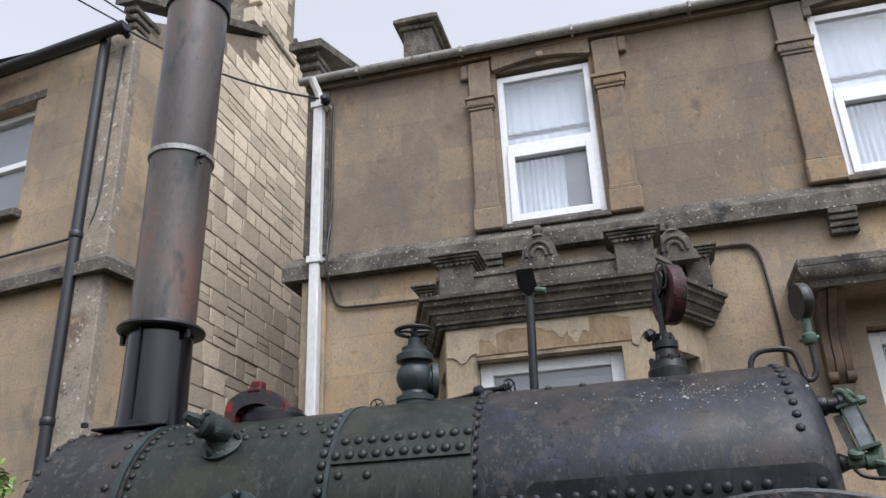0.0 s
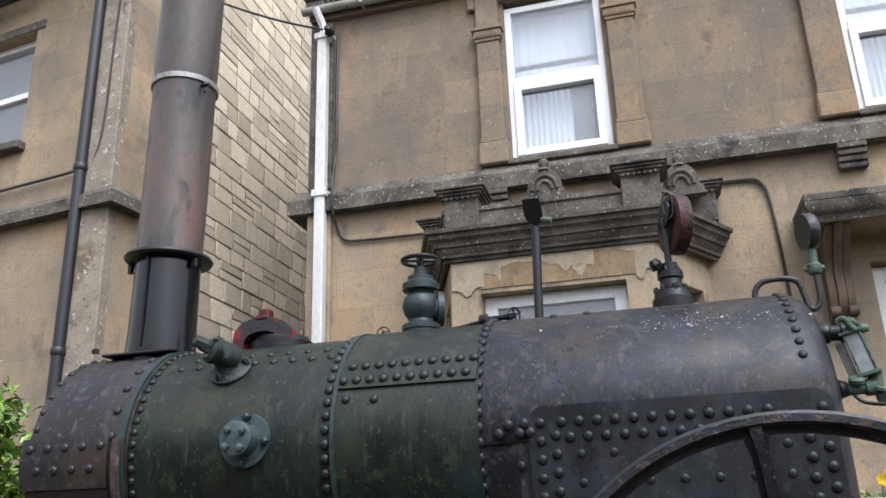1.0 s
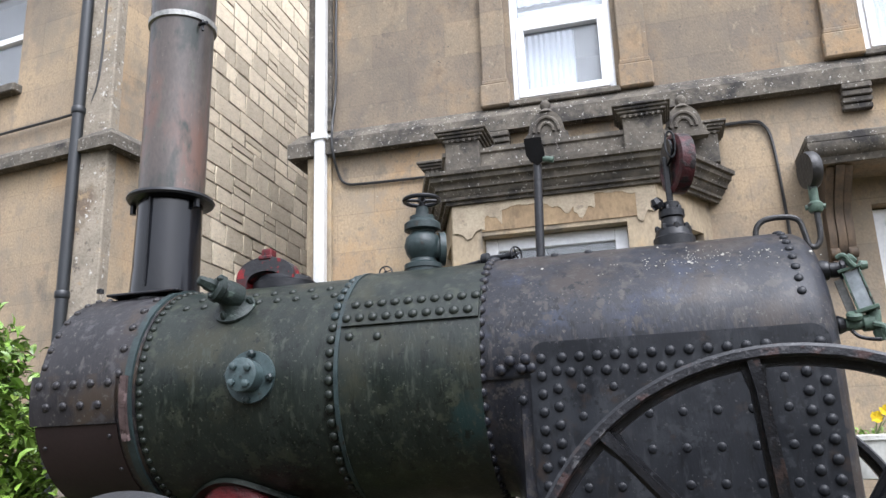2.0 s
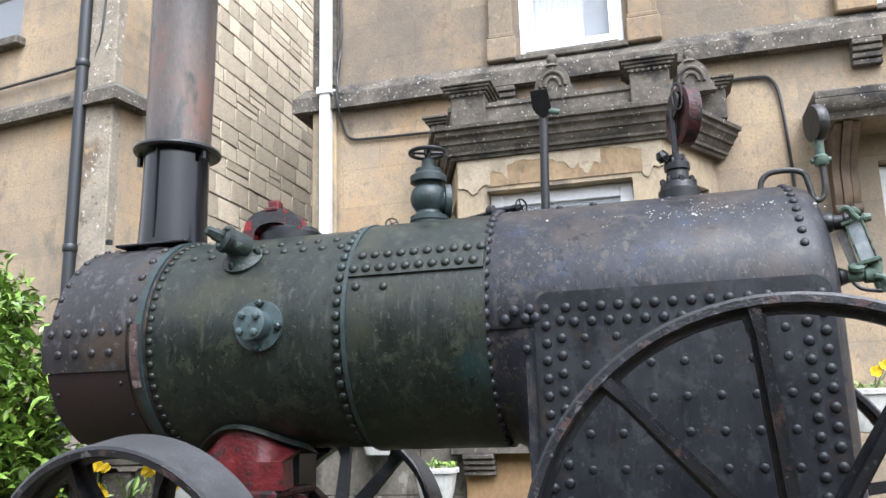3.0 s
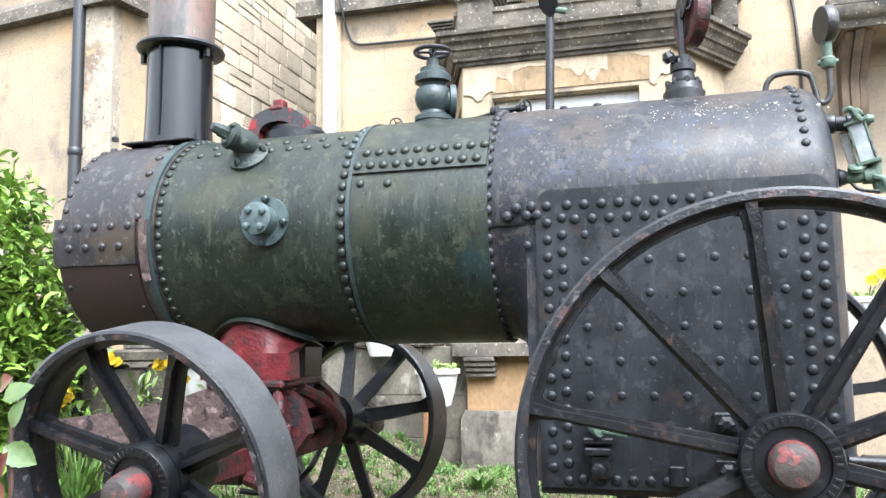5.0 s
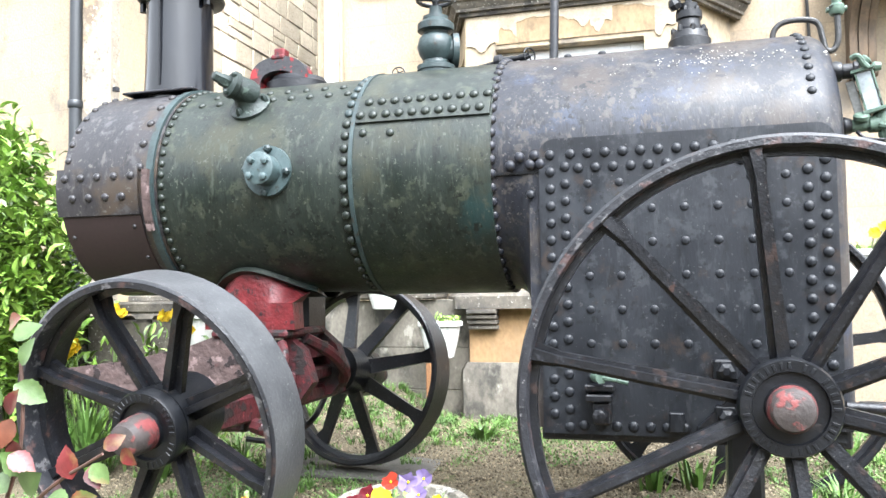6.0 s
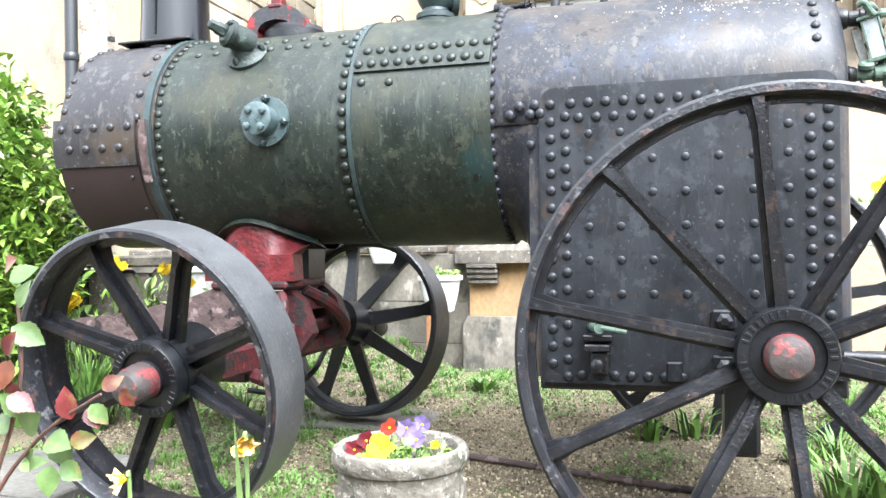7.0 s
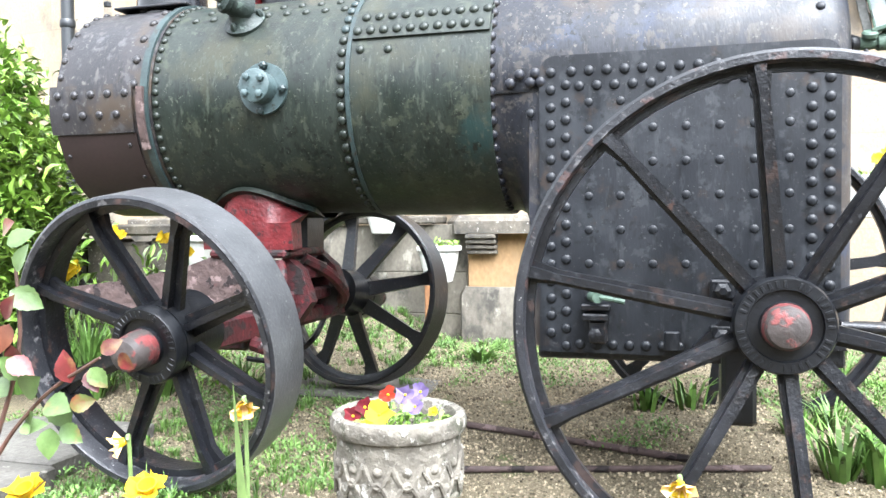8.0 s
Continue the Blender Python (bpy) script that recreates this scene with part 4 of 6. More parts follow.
fb = B()
rings = []
for x, k in ((FIRE, 1.0), (-0.01, 1.0), (0.015, 0.97), (0.04, 0.85), (0.06, 0.6), (0.072, 0.3), (0.078, 0.0)):
    rings.append([fb.verts.new((x, y, z)) for y, z in outline(0.0, k)])
for x, ins in ((0.94, 0.0), (0.975, 0.006), (1.0, 0.02), (1.018, 0.045), (BACK, 0.09)):
    rings.append([fb.verts.new((x, y, z)) for y, z in outline(ins, 0.0)])
for p, q in zip(rings, rings[1:]):
    for i in range(len(p)):
        j = (i + 1) % len(p)
        fb.faces.new((p[i], p[j], q[j], q[i]))
fb.faces.new(rings[0])
fb.faces.new(rings[-1])
firebox = part("firebox", fb, M_BLUE, engine, "blue-grey weathered firebox with lichen spots")
part("seam", prism(B(), [(AY + 0.02 - r_ * math.cos(radians(-5.5 - 1.2 * e)), 1.46 + r_ * math.sin(radians(-5.5 - 1.2 * e))) for r_, e in ((0.437, 0), (0.437, 1), (0.42, 1), (0.42, 0))], lambda a, b, c: (FIRE + 0.2 * c, a, b)), M_BLACK, firebox)
# lichen on the wrapper's shoulder
li = B()
for i in range(170):
    x = random.gauss(0.68, 0.14) if i < 120 else random.uniform(0.1, 0.93)
    a = radians(random.gauss(47, 4) if i < 120 else random.uniform(35, 85))
    nn = Vector((0, -math.cos(a), math.sin(a)))
    r_ = random.uniform(0.0012, 0.0028) * (2.3 if random.random() < 0.12 else 1)
    lathe(li, [(r_, -0.001), (r_ * 0.8, 0.0012), (r_ * 0.2, 0.0016)], Vector((x, AY + 0.02, 1.46)) + nn * 0.43, nn, 7)
part("lichen", li, M_LICHEN, firebox, "pale lichen spots", 35, "stuff")
sp = B()
cx0, cx1, cz0, cz1, cr = 0.114, 0.985, 0.585, 1.515, 0.05
pts = [(cx0, cz0), (cx1, cz0)] + [(cx1 - cr + cr * math.sin(a), cz1 - cr + cr * math.cos(a)) for a in [math.pi / 2 - math.pi / 2 * i / 5 for i in range(6)]] + [(cx0 + cr - cr * math.sin(a), cz1 - cr + cr * math.cos(a)) for a in [math.pi / 2 * i / 5 for i in range(6)]]
prism(sp, pts, lambda a, b, c: (a, 2.957 + 0.03 * c, b))
plate = part("side_plate", sp, M_SLATE, engine, "dark slate-coloured riveted side plate")
part("mud_ring", box(B(), cx0 - 0.01, cx1 + 0.02, 2.985, 3.8, 0.56, 0.62, 0.006), M_RUSTBLACK, engine)

# domed rivets
rv = lathe(B(), [(0.0175, -0.004), (0.0175, 0.002), (0.0155, 0.008), (0.011, 0.0125), (0.005, 0.0148), (0.0008, 0.0155)], seg=10)
RIVETS = {m.name: to_mesh("rivet", rv.copy(), m, 50) for m in (M_GREEN, M_BLUE, M_SLATE, M_SMOKE, M_TEAL)}


def rivet(at, axis, host, m, k=1.0, rise=0.85):
    """A domed rivet; those of the side plate are lower and a little smaller."""
    if m is M_SLATE:
        k, rise = k * 0.93, rise * 0.85
    piece("rivet", RIVETS[m.name], host, Matrix.Translation(at) @ turn_to(axis) @ Matrix.Diagonal((k, k, k * rise, 1)))


def on_barrel(x, deg, host, m, r, k=1.0):
    """A rivet on the boiler; deg is the angle above the near side."""
    a = radians(deg)
    n = Vector((0, -math.cos(a), math.sin(a)))
    rivet(Vector((x, AY, AZ)) + n * r, n, host, m, k)


for i in range(27):
    d = -80 + 6.5 * i
    if -76 < d:
        on_barrel(-0.565, d, boiler, M_TEAL if 25 < d < 75 else M_GREEN, R, 1.0)
for i in range(29):
    on_barrel(JOINT + 0.035, -72 + 5.8 * i, boiler, M_GREEN, R, 0.78)
for i in range(28):
    a = radians(-74 + 6.2 * i)
    nn = Vector((0, -math.cos(a), math.sin(a)))
    rivet(Vector((FIRE + 0.018, AY + 0.02, 1.46)) + nn * 0.43, nn, firebox, M_BLUE)
for i in range(14):
    on_barrel(JOINT - 0.055, 8 + 13 * i, engine, M_SMOKE, R + 0.006, 0.95)
    on_barrel(FRONT + 0.03, 14 + 9.5 * i, engine, M_SMOKE, R + 0.004, 0.8)
# lap strip with two staggered rows, and plugs below it
lapb = B()
ps = []
for i in range(9):
    a = radians(22.5 + 16.5 * i / 8)
    ps.append((AY - (R + 0.022) * math.cos(a), AZ + (R + 0.022) * math.sin(a)))
for i in range(8, -1, -1):
    a = radians(22.5 + 16.5 * i / 8)
    ps.append((AY - (R + 0.008) * math.cos(a), AZ + (R + 0.008) * math.sin(a)))
prism(lapb, ps, lambda a, b, c: (-0.525 + 0.475 * c, a, b))
lap_ob = part("lap_strip", lapb, M_GREEN, engine, "riveted lap strip")
for i in range(10):
    on_barrel(-0.51 + 0.0472 * i, 26.3, lap_ob, M_GREEN, R + 0.0215, 0.98)
    on_barrel(-0.487 + 0.0472 * i, 34.0, lap_ob, M_GREEN, R + 0.0215, 0.98)
on_barrel(-0.495, 17.5, boiler, M_GREEN, R + 0.012, 0.9)
on_barrel(-0.395, 16.8, boiler, M_GREEN, R + 0.012, 0.9)
for i in range(9):
    on_barrel(-1.2 + 0.075 * i, 47.0, boiler, M_GREEN, R - 0.002, 0.95)
    on_barrel(-1.16 + 0.075 * i, 55.0, boiler, M_GREEN, R - 0.002, 0.9)
# smokebox side plate and maroon patch
sbp = B()
ps = [(AY - (R + 0.018) * math.cos(a), AZ + (R + 0.018) * math.sin(a)) for a in [radians(-15.5 + 24 * i / 10) for i in range(11)]]
ps += [(AY - (R + 0.002) * math.cos(a), AZ + (R + 0.002) * math.sin(a)) for a in [radians(-15.5 + 24 * i / 10) for i in range(10, -1, -1)]]
prism(sbp, ps, lambda a, b, c: (FRONT - 0.004 + 0.36 * c, a, b))
sb_plate = part("smokebox_plate", sbp, M_SMOKE, engine, "riveted repair plate on the smokebox")
for i in range(5):
    on_barrel(FRONT + 0.035 + 0.073 * i, 3.6, sb_plate, M_SMOKE, R + 0.018, 0.9)
    if i < 4:
        on_barrel(FRONT + 0.07 + 0.073 * i, -6.5, sb_plate, M_SMOKE, R + 0.018, 0.9)
ps = [(AY - (R + 0.011) * math.cos(a), AZ + (R + 0.011) * math.sin(a)) for a in [radians(-62 + 46 * i / 12) for i in range(13)]]
ps += [(AY - (R + 0.002) * math.cos(a), AZ + (R + 0.002) * math.sin(a)) for a in [radians(-62 + 46 * i / 12) for i in range(12, -1, -1)]]
mar = prism(B(), ps, lambda a, b, c: (FRONT + 0.01 + 0.345 * c, a, b))
mar = part("patch_panel", mar, M_PRIMER, engine, "maroon primed lower smokebox panel")
for x, d in ((FRONT + 0.04, -27), (FRONT + 0.32, -22), (FRONT + 0.33, -40)):
    on_barrel(x, d, mar, M_SMOKE, R + 0.011, 0.5)
part("clip", prism(B(), [(AY - (R + 0.03) * math.cos(a), AZ + (R + 0.03) * math.sin(a)) for a in [radians(-24 + 30 * i / 8) for i in range(9)]] + [(AY - (R + 0.01) * math.cos(a), AZ + (R + 0.01) * math.sin(a)) for a in [radians(-24 + 30 * i / 8) for i in range(8, -1, -1)]], lambda a, b, c: (JOINT - 0.028 + 0.026 * c, a, b)), M_RUSTPLATE, engine, "rusty joint clip")

# rivets and stays of the firebox side
PY = 2.957
for i in range(12):
    x = 0.215 + 0.054 * i
    rivet((x, PY, 1.463), (0, -1, 0), plate, M_SLATE)
    if 0 < i < 12:
        rivet((x - 0.03, PY, 1.417), (0, -1, 0), plate, M_SLATE)
for i in range(16):
    z = 1.463 - 0.0545 * i
    rivet((0.15, PY, z), (0, -1, 0), plate, M_SLATE)
    rivet((0.197, PY, z - 0.04), (0, -1, 0), plate, M_SLATE)
for i in range(15):
    z = 1.46 - 0.0545 * i
    rivet((0.955, PY, z), (0, -1, 0), plate, M_SLATE)
    rivet((0.907, PY, z - 0.027), (0, -1, 0), plate, M_SLATE)
for r, z in enumerate((1.366, 1.282, 1.178, 1.075, 0.97, 0.865, 0.76)):
    for c in range(7):
        x = 0.268 + 0.0965 * c
        if r == 0 and c in (2, 3, 4):
            continue
        rivet((x, PY, z), (0, -1, 0), plate, M_SLATE, 0.84, 0.62)
for i in range(14):
    rivet((0.24 + 0.05 * i, PY, 0.612), (0, -1, 0), plate, M_SLATE)
for x, z in ((0.02, 1.437), (0.05, 1.463), (0.085, 1.437), (0.1, 1.465), (0.118, 1.437)):
    rivet((x, 2.962, z), (0, -1, 0), firebox, M_BLUE)
rivet((0.085, 2.962, 1.34), (0, -1, 0), firebox, M_SLATE, 0.9)
# dark rivets round the back edge of the wrapper
for i in range(22):
    a = radians(22 + 6.4 * i)
    n = Vector((0, -math.cos(a), math.sin(a)))
    rivet(Vector((0.935, AY + 0.02, 1.46)) + n * 0.43, n, firebox, M_SLATE, 0.85)
for x in (-0.02 + 0.2, 0.3):
    rivet((x, AY - 0.13, 1.46 + 0.43 * math.cos(math.asin(0.15 / 0.43))), (0, -0.3, 1), firebox, M_SLATE, 0.9)

# washout plugs, drain cock and clamp on the firebox side
for x, z in ((0.66, 0.79), (0.66, 0.655)):
    p = box(B(), x - 0.035, x + 0.035, PY - 0.03, PY + 0.002, z - 0.03, z + 0.03, 0.006)
    lathe(p, [(0.024, 0), (0.024, 0.035), (0.012, 0.045)], (x, PY - 0.028, z), (0, -1, 0), 6)
    part("washout_plug", p, M_BLACK, engine, "square washout plug")
p = box(B(), 0.245, 0.335, PY - 0.035, PY + 0.002, 0.72, 0.74, 0.004)
box(p, 0.25, 0.33, PY - 0.05, PY + 0.002, 0.69, 0.712, 0.004)
box(p, 0.27, 0.325, PY - 0.04, PY + 0.002, 0.62, 0.69, 0.006)
lathe(p, [(0.022, 0), (0.022, 0.03), (0.01, 0.035)], (0.292, PY - 0.038, 0.65), (0, -1, 0), 6)
part("clamp", p, M_RUSTBLACK, engine, "rusted clamp with a square nut")
p = rod(B(), (0.28, PY - 0.02, 0.765), (0.3, PY - 0.06, 0.765), 0.018)
tube(p, [(0.3, PY - 0.05, 0.765), (0.34, PY - 0.06, 0.76), (0.38, PY - 0.06, 0.752)], 0.008)
part("drain_cock", p, M_VERDI, engine, "brass drain cock")
part("bracket_plate", box(B(), 0.495, 0.54, PY - 0.02, PY + 0.002, 0.6, 0.66, 0.004), M_SLATE, engine)


# ---- chimney ----
CXX = -1.488
def up(profile, at=(CXX - 0.028, AY, 0), seg=40):
    """Turned on the chimney's axis, which leans a little."""
    return lathe(B(), profile, at, (0.014, 0, 1), seg)


chim = part("chimney", up([(0.14, 2.31), (0.141, 3.2), (0.143, 3.21), (0.147, 4.1), (0.15, 4.13)]), M_CHIM, engine, "tall soot-streaked iron chimney")
part("chimney_base", up([(0.145, 1.78), (0.143, 1.9), (0.139, 2.0), (0.136, 2.3)]), M_CHIMBASE, chim, "glossy blue-black chimney base")
part("base_seam", box(B(), CXX - 0.004, CXX + 0.004, AY - 0.147, AY - 0.13, 1.9, 2.29), M_BLACK, chim)
part("saddle_flange", box(B(), CXX - 0.16, CXX + 0.17, AY - 0.17, AY + 0.17, 1.862, 1.872, 0.003), M_RUSTBLACK, chim)
part("flange", up([(0.145, 2.285), (0.18, 2.29), (0.186, 2.3), (0.18, 2.312), (0.146, 2.318)]), M_BLACK, chim, "black hinge flange")
for s in (-1, 1):
    part("flange_bolt", lathe(B(), [(0.014, 0), (0.014, 0.05)], (CXX + s * 0.155, AY - 0.04, 2.25), seg=6), M_BLACK, chim)
part("collar", up([(0.141, 3.13), (0.152, 3.133), (0.152, 3.158), (0.142, 3.161)]), M_STEEL, chim, "pale clamping band")
t = rod(B(), (CXX + 0.14, AY - 0.06, 3.11), (CXX + 0.19, AY - 0.08, 3.1), 0.008)
rod(t, (CXX + 0.155, AY - 0.06, 3.13), (CXX + 0.165, AY - 0.07, 3.07), 0.006)
part("hook", t, M_BLACK, chim)
part("cap", up([(0.15, 4.0), (0.16, 4.005), (0.162, 4.05), (0.153, 4.06), (0.157, 4.12), (0.17, 4.16), (0.15, 4.17)]), M_BLACK, chim, "dark moulded chimney cap")
part("bolt", lathe(B(), [(0.016, 0), (0.016, 0.015), (0.008, 0.02)], (CXX - 0.18, AY - 0.18, 1.876), seg=6), M_BLACK, chim)

# ---- fittings along the top ----
TOP = AZ + R
man = part("manhole", lathe(B(), [(0.13, TOP - 0.05), (0.13, TOP + 0.015), (0.115, TOP + 0.025), (0.105, TOP + 0.04), (0.03, TOP + 0.055)], (-0.93, AY, 0), seg=28), M_BLACK, engine, "black manhole cover under a red bridge")
n = 20
outer = [(-0.975 - 0.125 * math.cos(math.pi * i / n), TOP - 0.012 + 0.125 * math.sin(math.pi * i / n) ** 0.55) for i in range(n + 1)]
inner = [(-0.975 + 0.078 * math.cos(math.pi * i / n), TOP - 0.012 + 0.068 * math.sin(math.pi * i / n) ** 0.6) for i in range(n + 1)]
t = B()
for k in range(n):
    o0, o1, i0, i1 = outer[k], outer[k + 1], inner[n - k], inner[n - k - 1]
    prism(t, [o0, o1, i1, i0], lambda a, b, c: (a, AY - 0.1 + 0.07 * c, b))
bmesh.ops.remove_doubles(t, verts=t.verts, dist=0.0005)
part("bridge", t, M_BRIDGE, man, "red iron bridge worn to black")
t = box(B(), -1.005, -0.945, AY - 0.105, AY - 0.025, TOP + 0.1, TOP + 0.12, 0.006)
box(t, -0.998, -0.952, AY - 0.09, AY - 0.04, TOP + 0.118, TOP + 0.15, 0.006)
part("bridge_nut", t, M_RED, man)
part("bridge_stud", rod(B(), (-0.975, AY - 0.06, TOP - 0.02), (-0.975, AY - 0.06, TOP + 0.09), 0.018), M_RED, man)

valve = part("stop_valve", lathe(B(), [(0.07, TOP - 0.02), (0.07, TOP + 0.02), (0.075, TOP + 0.022), (0.075, TOP + 0.04), (0.055, TOP + 0.05), (0.05, TOP + 0.062), (0.065, TOP + 0.085), (0.074, TOP + 0.115), (0.066, TOP + 0.15), (0.048, TOP + 0.168), (0.05, TOP + 0.175), (0.072, TOP + 0.18), (0.072, TOP + 0.205), (0.064, TOP + 0.212), (0.05, TOP + 0.222), (0.05, TOP + 0.236), (0.028, TOP + 0.24), (0.024, TOP + 0.275)], (-0.345, AY, 0), seg=28), M_TEAL, engine, "dark teal bulbous stop valve")
part("side_outlet", lathe(B(), [(0.05, 0.03), (0.05, 0.06), (0.068, 0.062), (0.068, 0.085), (0.03, 0.09)], (-0.345, AY, TOP + 0.105), (1, 0.4, 0), 20), M_TEAL, valve)


def handwheel(at, axis, r, m, parent, name="handwheel"):
    t = B()
    mm = Matrix.Translation(at) @ turn_to(axis)
    tube(t, [mm @ Vector((r * math.cos(a), r * math.sin(a), 0)) for a in [2 * math.pi * i / 14 for i in range(15)]], r * 0.13, 8)
    for i in range(4):
        a = math.pi / 2 * i + 0.4
        rod(t, mm @ Vector((0, 0, 0.0)), mm @ Vector((r * math.cos(a), r * math.sin(a), 0)), r * 0.1, seg=6)
    lathe(t, [(r * 0.22, -r * 0.15), (r * 0.22, r * 0.2), (r * 0.1, r * 0.3)], at, axis, 10)
    return part(name, t, m, parent)


handwheel((-0.345, AY, TOP + 0.305), (0, 0, 1), 0.07, M_BLACK, valve)
part("spindle", rod(B(), (-0.345, AY, TOP + 0.27), (-0.345, AY, TOP + 0.32), 0.012), M_BLACK, valve)
cock = part("small_cock", rod(B(), (-0.48, AY - 0.05, TOP - 0.01), (-0.48, AY - 0.05, TOP + 0.01), 0.008), M_BLACK, engine)
handwheel((-0.48, AY - 0.06, TOP + 0.012), (0.2, -1, 0.2), 0.024, M_BLACK, cock)
inj = part("feed_valve", lathe(B(), [(0.014, 0), (0.026, 0.008), (0.026, 0.032), (0.014, 0.04), (0.009, 0.1), (0.014, 0.11), (0.012, 0.14)], (-0.11, AY - 0.02, TOP + 0.03), (1, -0.25, 0.02), 14), M_BLACK, engine, "small black feed valve")
handwheel((0.03, AY - 0.055, TOP + 0.034), (0.8, -0.6, 0), 0.028, M_BLACK, inj)
part("stem", rod(B(), (-0.08, AY - 0.02, TOP - 0.02), (-0.08, AY - 0.02, TOP + 0.04), 0.02), M_BLACK, inj)
part("feed_pipe", tube(B(), [(-0.1, AY - 0.02, TOP + 0.03), (-0.2, AY, TOP + 0.018), (-0.34, AY + 0.02, TOP + 0.012)], 0.008), M_COPPER, inj)

# post with a bent plate at its head
post = part("post", rod(B(), (0.112, AY, TOP - 0.0), (0.125, AY, TOP + 0.42), 0.017), M_RUSTBLACK, engine, "thin iron post with a bent plate head")
t = prism(B(), [(-0.036, 0.08), (0.03, 0.08), (0.038, 0.0), (0.034, -0.03), (0.004, -0.055), (-0.022, -0.03), (-0.034, 0.0)], lambda a, b, c: (0.122 + a, AY - 0.03 - 0.006 * c - b * 0.35, TOP + 0.425 + b * 0.72))
part("plate_head", t, M_BLACK, post, "black bent plate")
part("pin", rod(B(), (0.15, AY - 0.02, TOP + 0.41), (0.19, AY - 0.02, TOP + 0.4), 0.012), M_VERDI, post)

# safety valve with a red pulley block
FT = 1.89
sv = part("safety_valve", lathe(B(), [(0.074, FT - 0.03), (0.074, FT + 0.025), (0.068, FT + 0.03), (0.062, FT + 0.055), (0.042, FT + 0.07), (0.038, FT + 0.1), (0.046, FT + 0.105), (0.046, FT + 0.13), (0.032, FT + 0.135), (0.032, FT + 0.16), (0.018, FT + 0.165)], (0.6, AY, 0), seg=26), M_BLACK, engine, "black stepped safety valve")
for i in range(8):
    a = math.pi / 4 * i + 0.2
    part("bolt", lathe(B(), [(0.01, 0), (0.01, 0.016), (0.005, 0.022)], (0.6 + 0.056 * math.cos(a), AY + 0.056 * math.sin(a), FT + 0.052), seg=6), M_BLACK, sv)
for i in range(5):
    a = 2 * math.pi / 5 * i + 0.6
    part("bolt", lathe(B(), [(0.008, 0), (0.008, 0.012), (0.004, 0.018)], (0.6 + 0.036 * math.cos(a), AY + 0.036 * math.sin(a), FT + 0.128), seg=6), M_BLACK, sv)
part("gland", lathe(B(), [(0.02, 0), (0.024, 0.02), (0.014, 0.04)], (0.56, AY - 0.02, FT + 0.14), (-0.5, -0.4, 1), 8), M_BLACK, sv)
part("arm", box(B(), 0.588, 0.612, AY - 0.01, AY + 0.01, FT + 0.15, FT + 0.34, 0.004), M_BLACK, sv)
t = lathe(B(), [(0.02, -0.02), (0.085, -0.02), (0.09, -0.03), (0.1, -0.03), (0.112, -0.024), (0.112, 0.024), (0.1, 0.03), (0.09, 0.03), (0.085, 0.02), (0.02, 0.02)], (0, 0, 0), (0, 0, 1), 36)
t.transform(Matrix.Translation((0.64, AY, FT + 0.308)) @ turn_to((-0.93, -0.36, 0.04)))
part("pulley", t, M_REDDARK, sv, "faded red weight pulley")
for d in (-0.036, 0.036):
    t = lathe(B(), [(0.0, -0.004), (0.05, -0.004), (0.05, 0.004), (0.0, 0.004)], (0, 0, 0), (0, 0, 1), 20, caps=False)
    t.transform(Matrix.Translation(Vector((0.64, AY, FT + 0.35)) + Vector((-0.93, -0.36, 0.04)).normalized() * -d) @ turn_to((-0.93, -0.36, 0.04)))
    part("cheek", t, M_BLACK, sv)
part("ring", tube(B(), [(0.62 + 0.018 * math.cos(a), AY - 0.075, FT + 0.36 + 0.05 * math.sin(a)) for a in [2 * math.pi * i / 10 for i in range(11)]], 0.004, 6), M_BLACK, sv)

# syphon pipe and pressure gauge
gauge_pipe = part("syphon_pipe", tube(B(), [(0.875, AY, FT - 0.02), (0.88, AY, FT + 0.03), (0.91, AY, FT + 0.06), (0.97, AY, FT + 0.065), (1.02, AY, FT + 0.05), (1.035, AY, FT), (1.045, AY, FT - 0.045), (1.068, AY, FT - 0.05), (1.085, AY, FT - 0.01), (1.083, AY, FT + 0.1)], 0.0105, 10), M_COPPER, engine, "dark bent syphon pipe with a gauge")
t = lathe(B(), [(0.02, FT + 0.07), (0.026, FT + 0.08), (0.026, FT + 0.1), (0.016, FT + 0.11), (0.016, FT + 0.17)], (1.083, AY, 0), seg=12)
rod(t, (1.05, AY, FT + 0.09), (1.115, AY, FT + 0.09), 0.01)
part("gauge_cock", t, M_VERDI, gauge_pipe)
t = lathe(B(), [(0.042, 0.0), (0.064, 0.0), (0.068, 0.01), (0.068, 0.028), (0.062, 0.038), (0.048, 0.04), (0.044, 0.034)], (0, 0, 0), (0, 0, 1), 32)
t.transform(Matrix.Translation((1.066, AY, FT + 0.225)) @ turn_to((0.97, 0.24, 0.05)))
part("pressure_gauge", t, M_COPPER, gauge_pipe, "round black pressure gauge seen from behind")

# gauge glass and cocks at the back end
def tilted(bm):
    """Leans a water gauge built upright about its foot."""
    bm.transform(Matrix.Translation((1.13, 3.12, 1.56)) @ Matrix.Rotation(radians(-13), 4, "Y") @ Matrix.Rotation(radians(-14), 4, "Z"))
    return bm


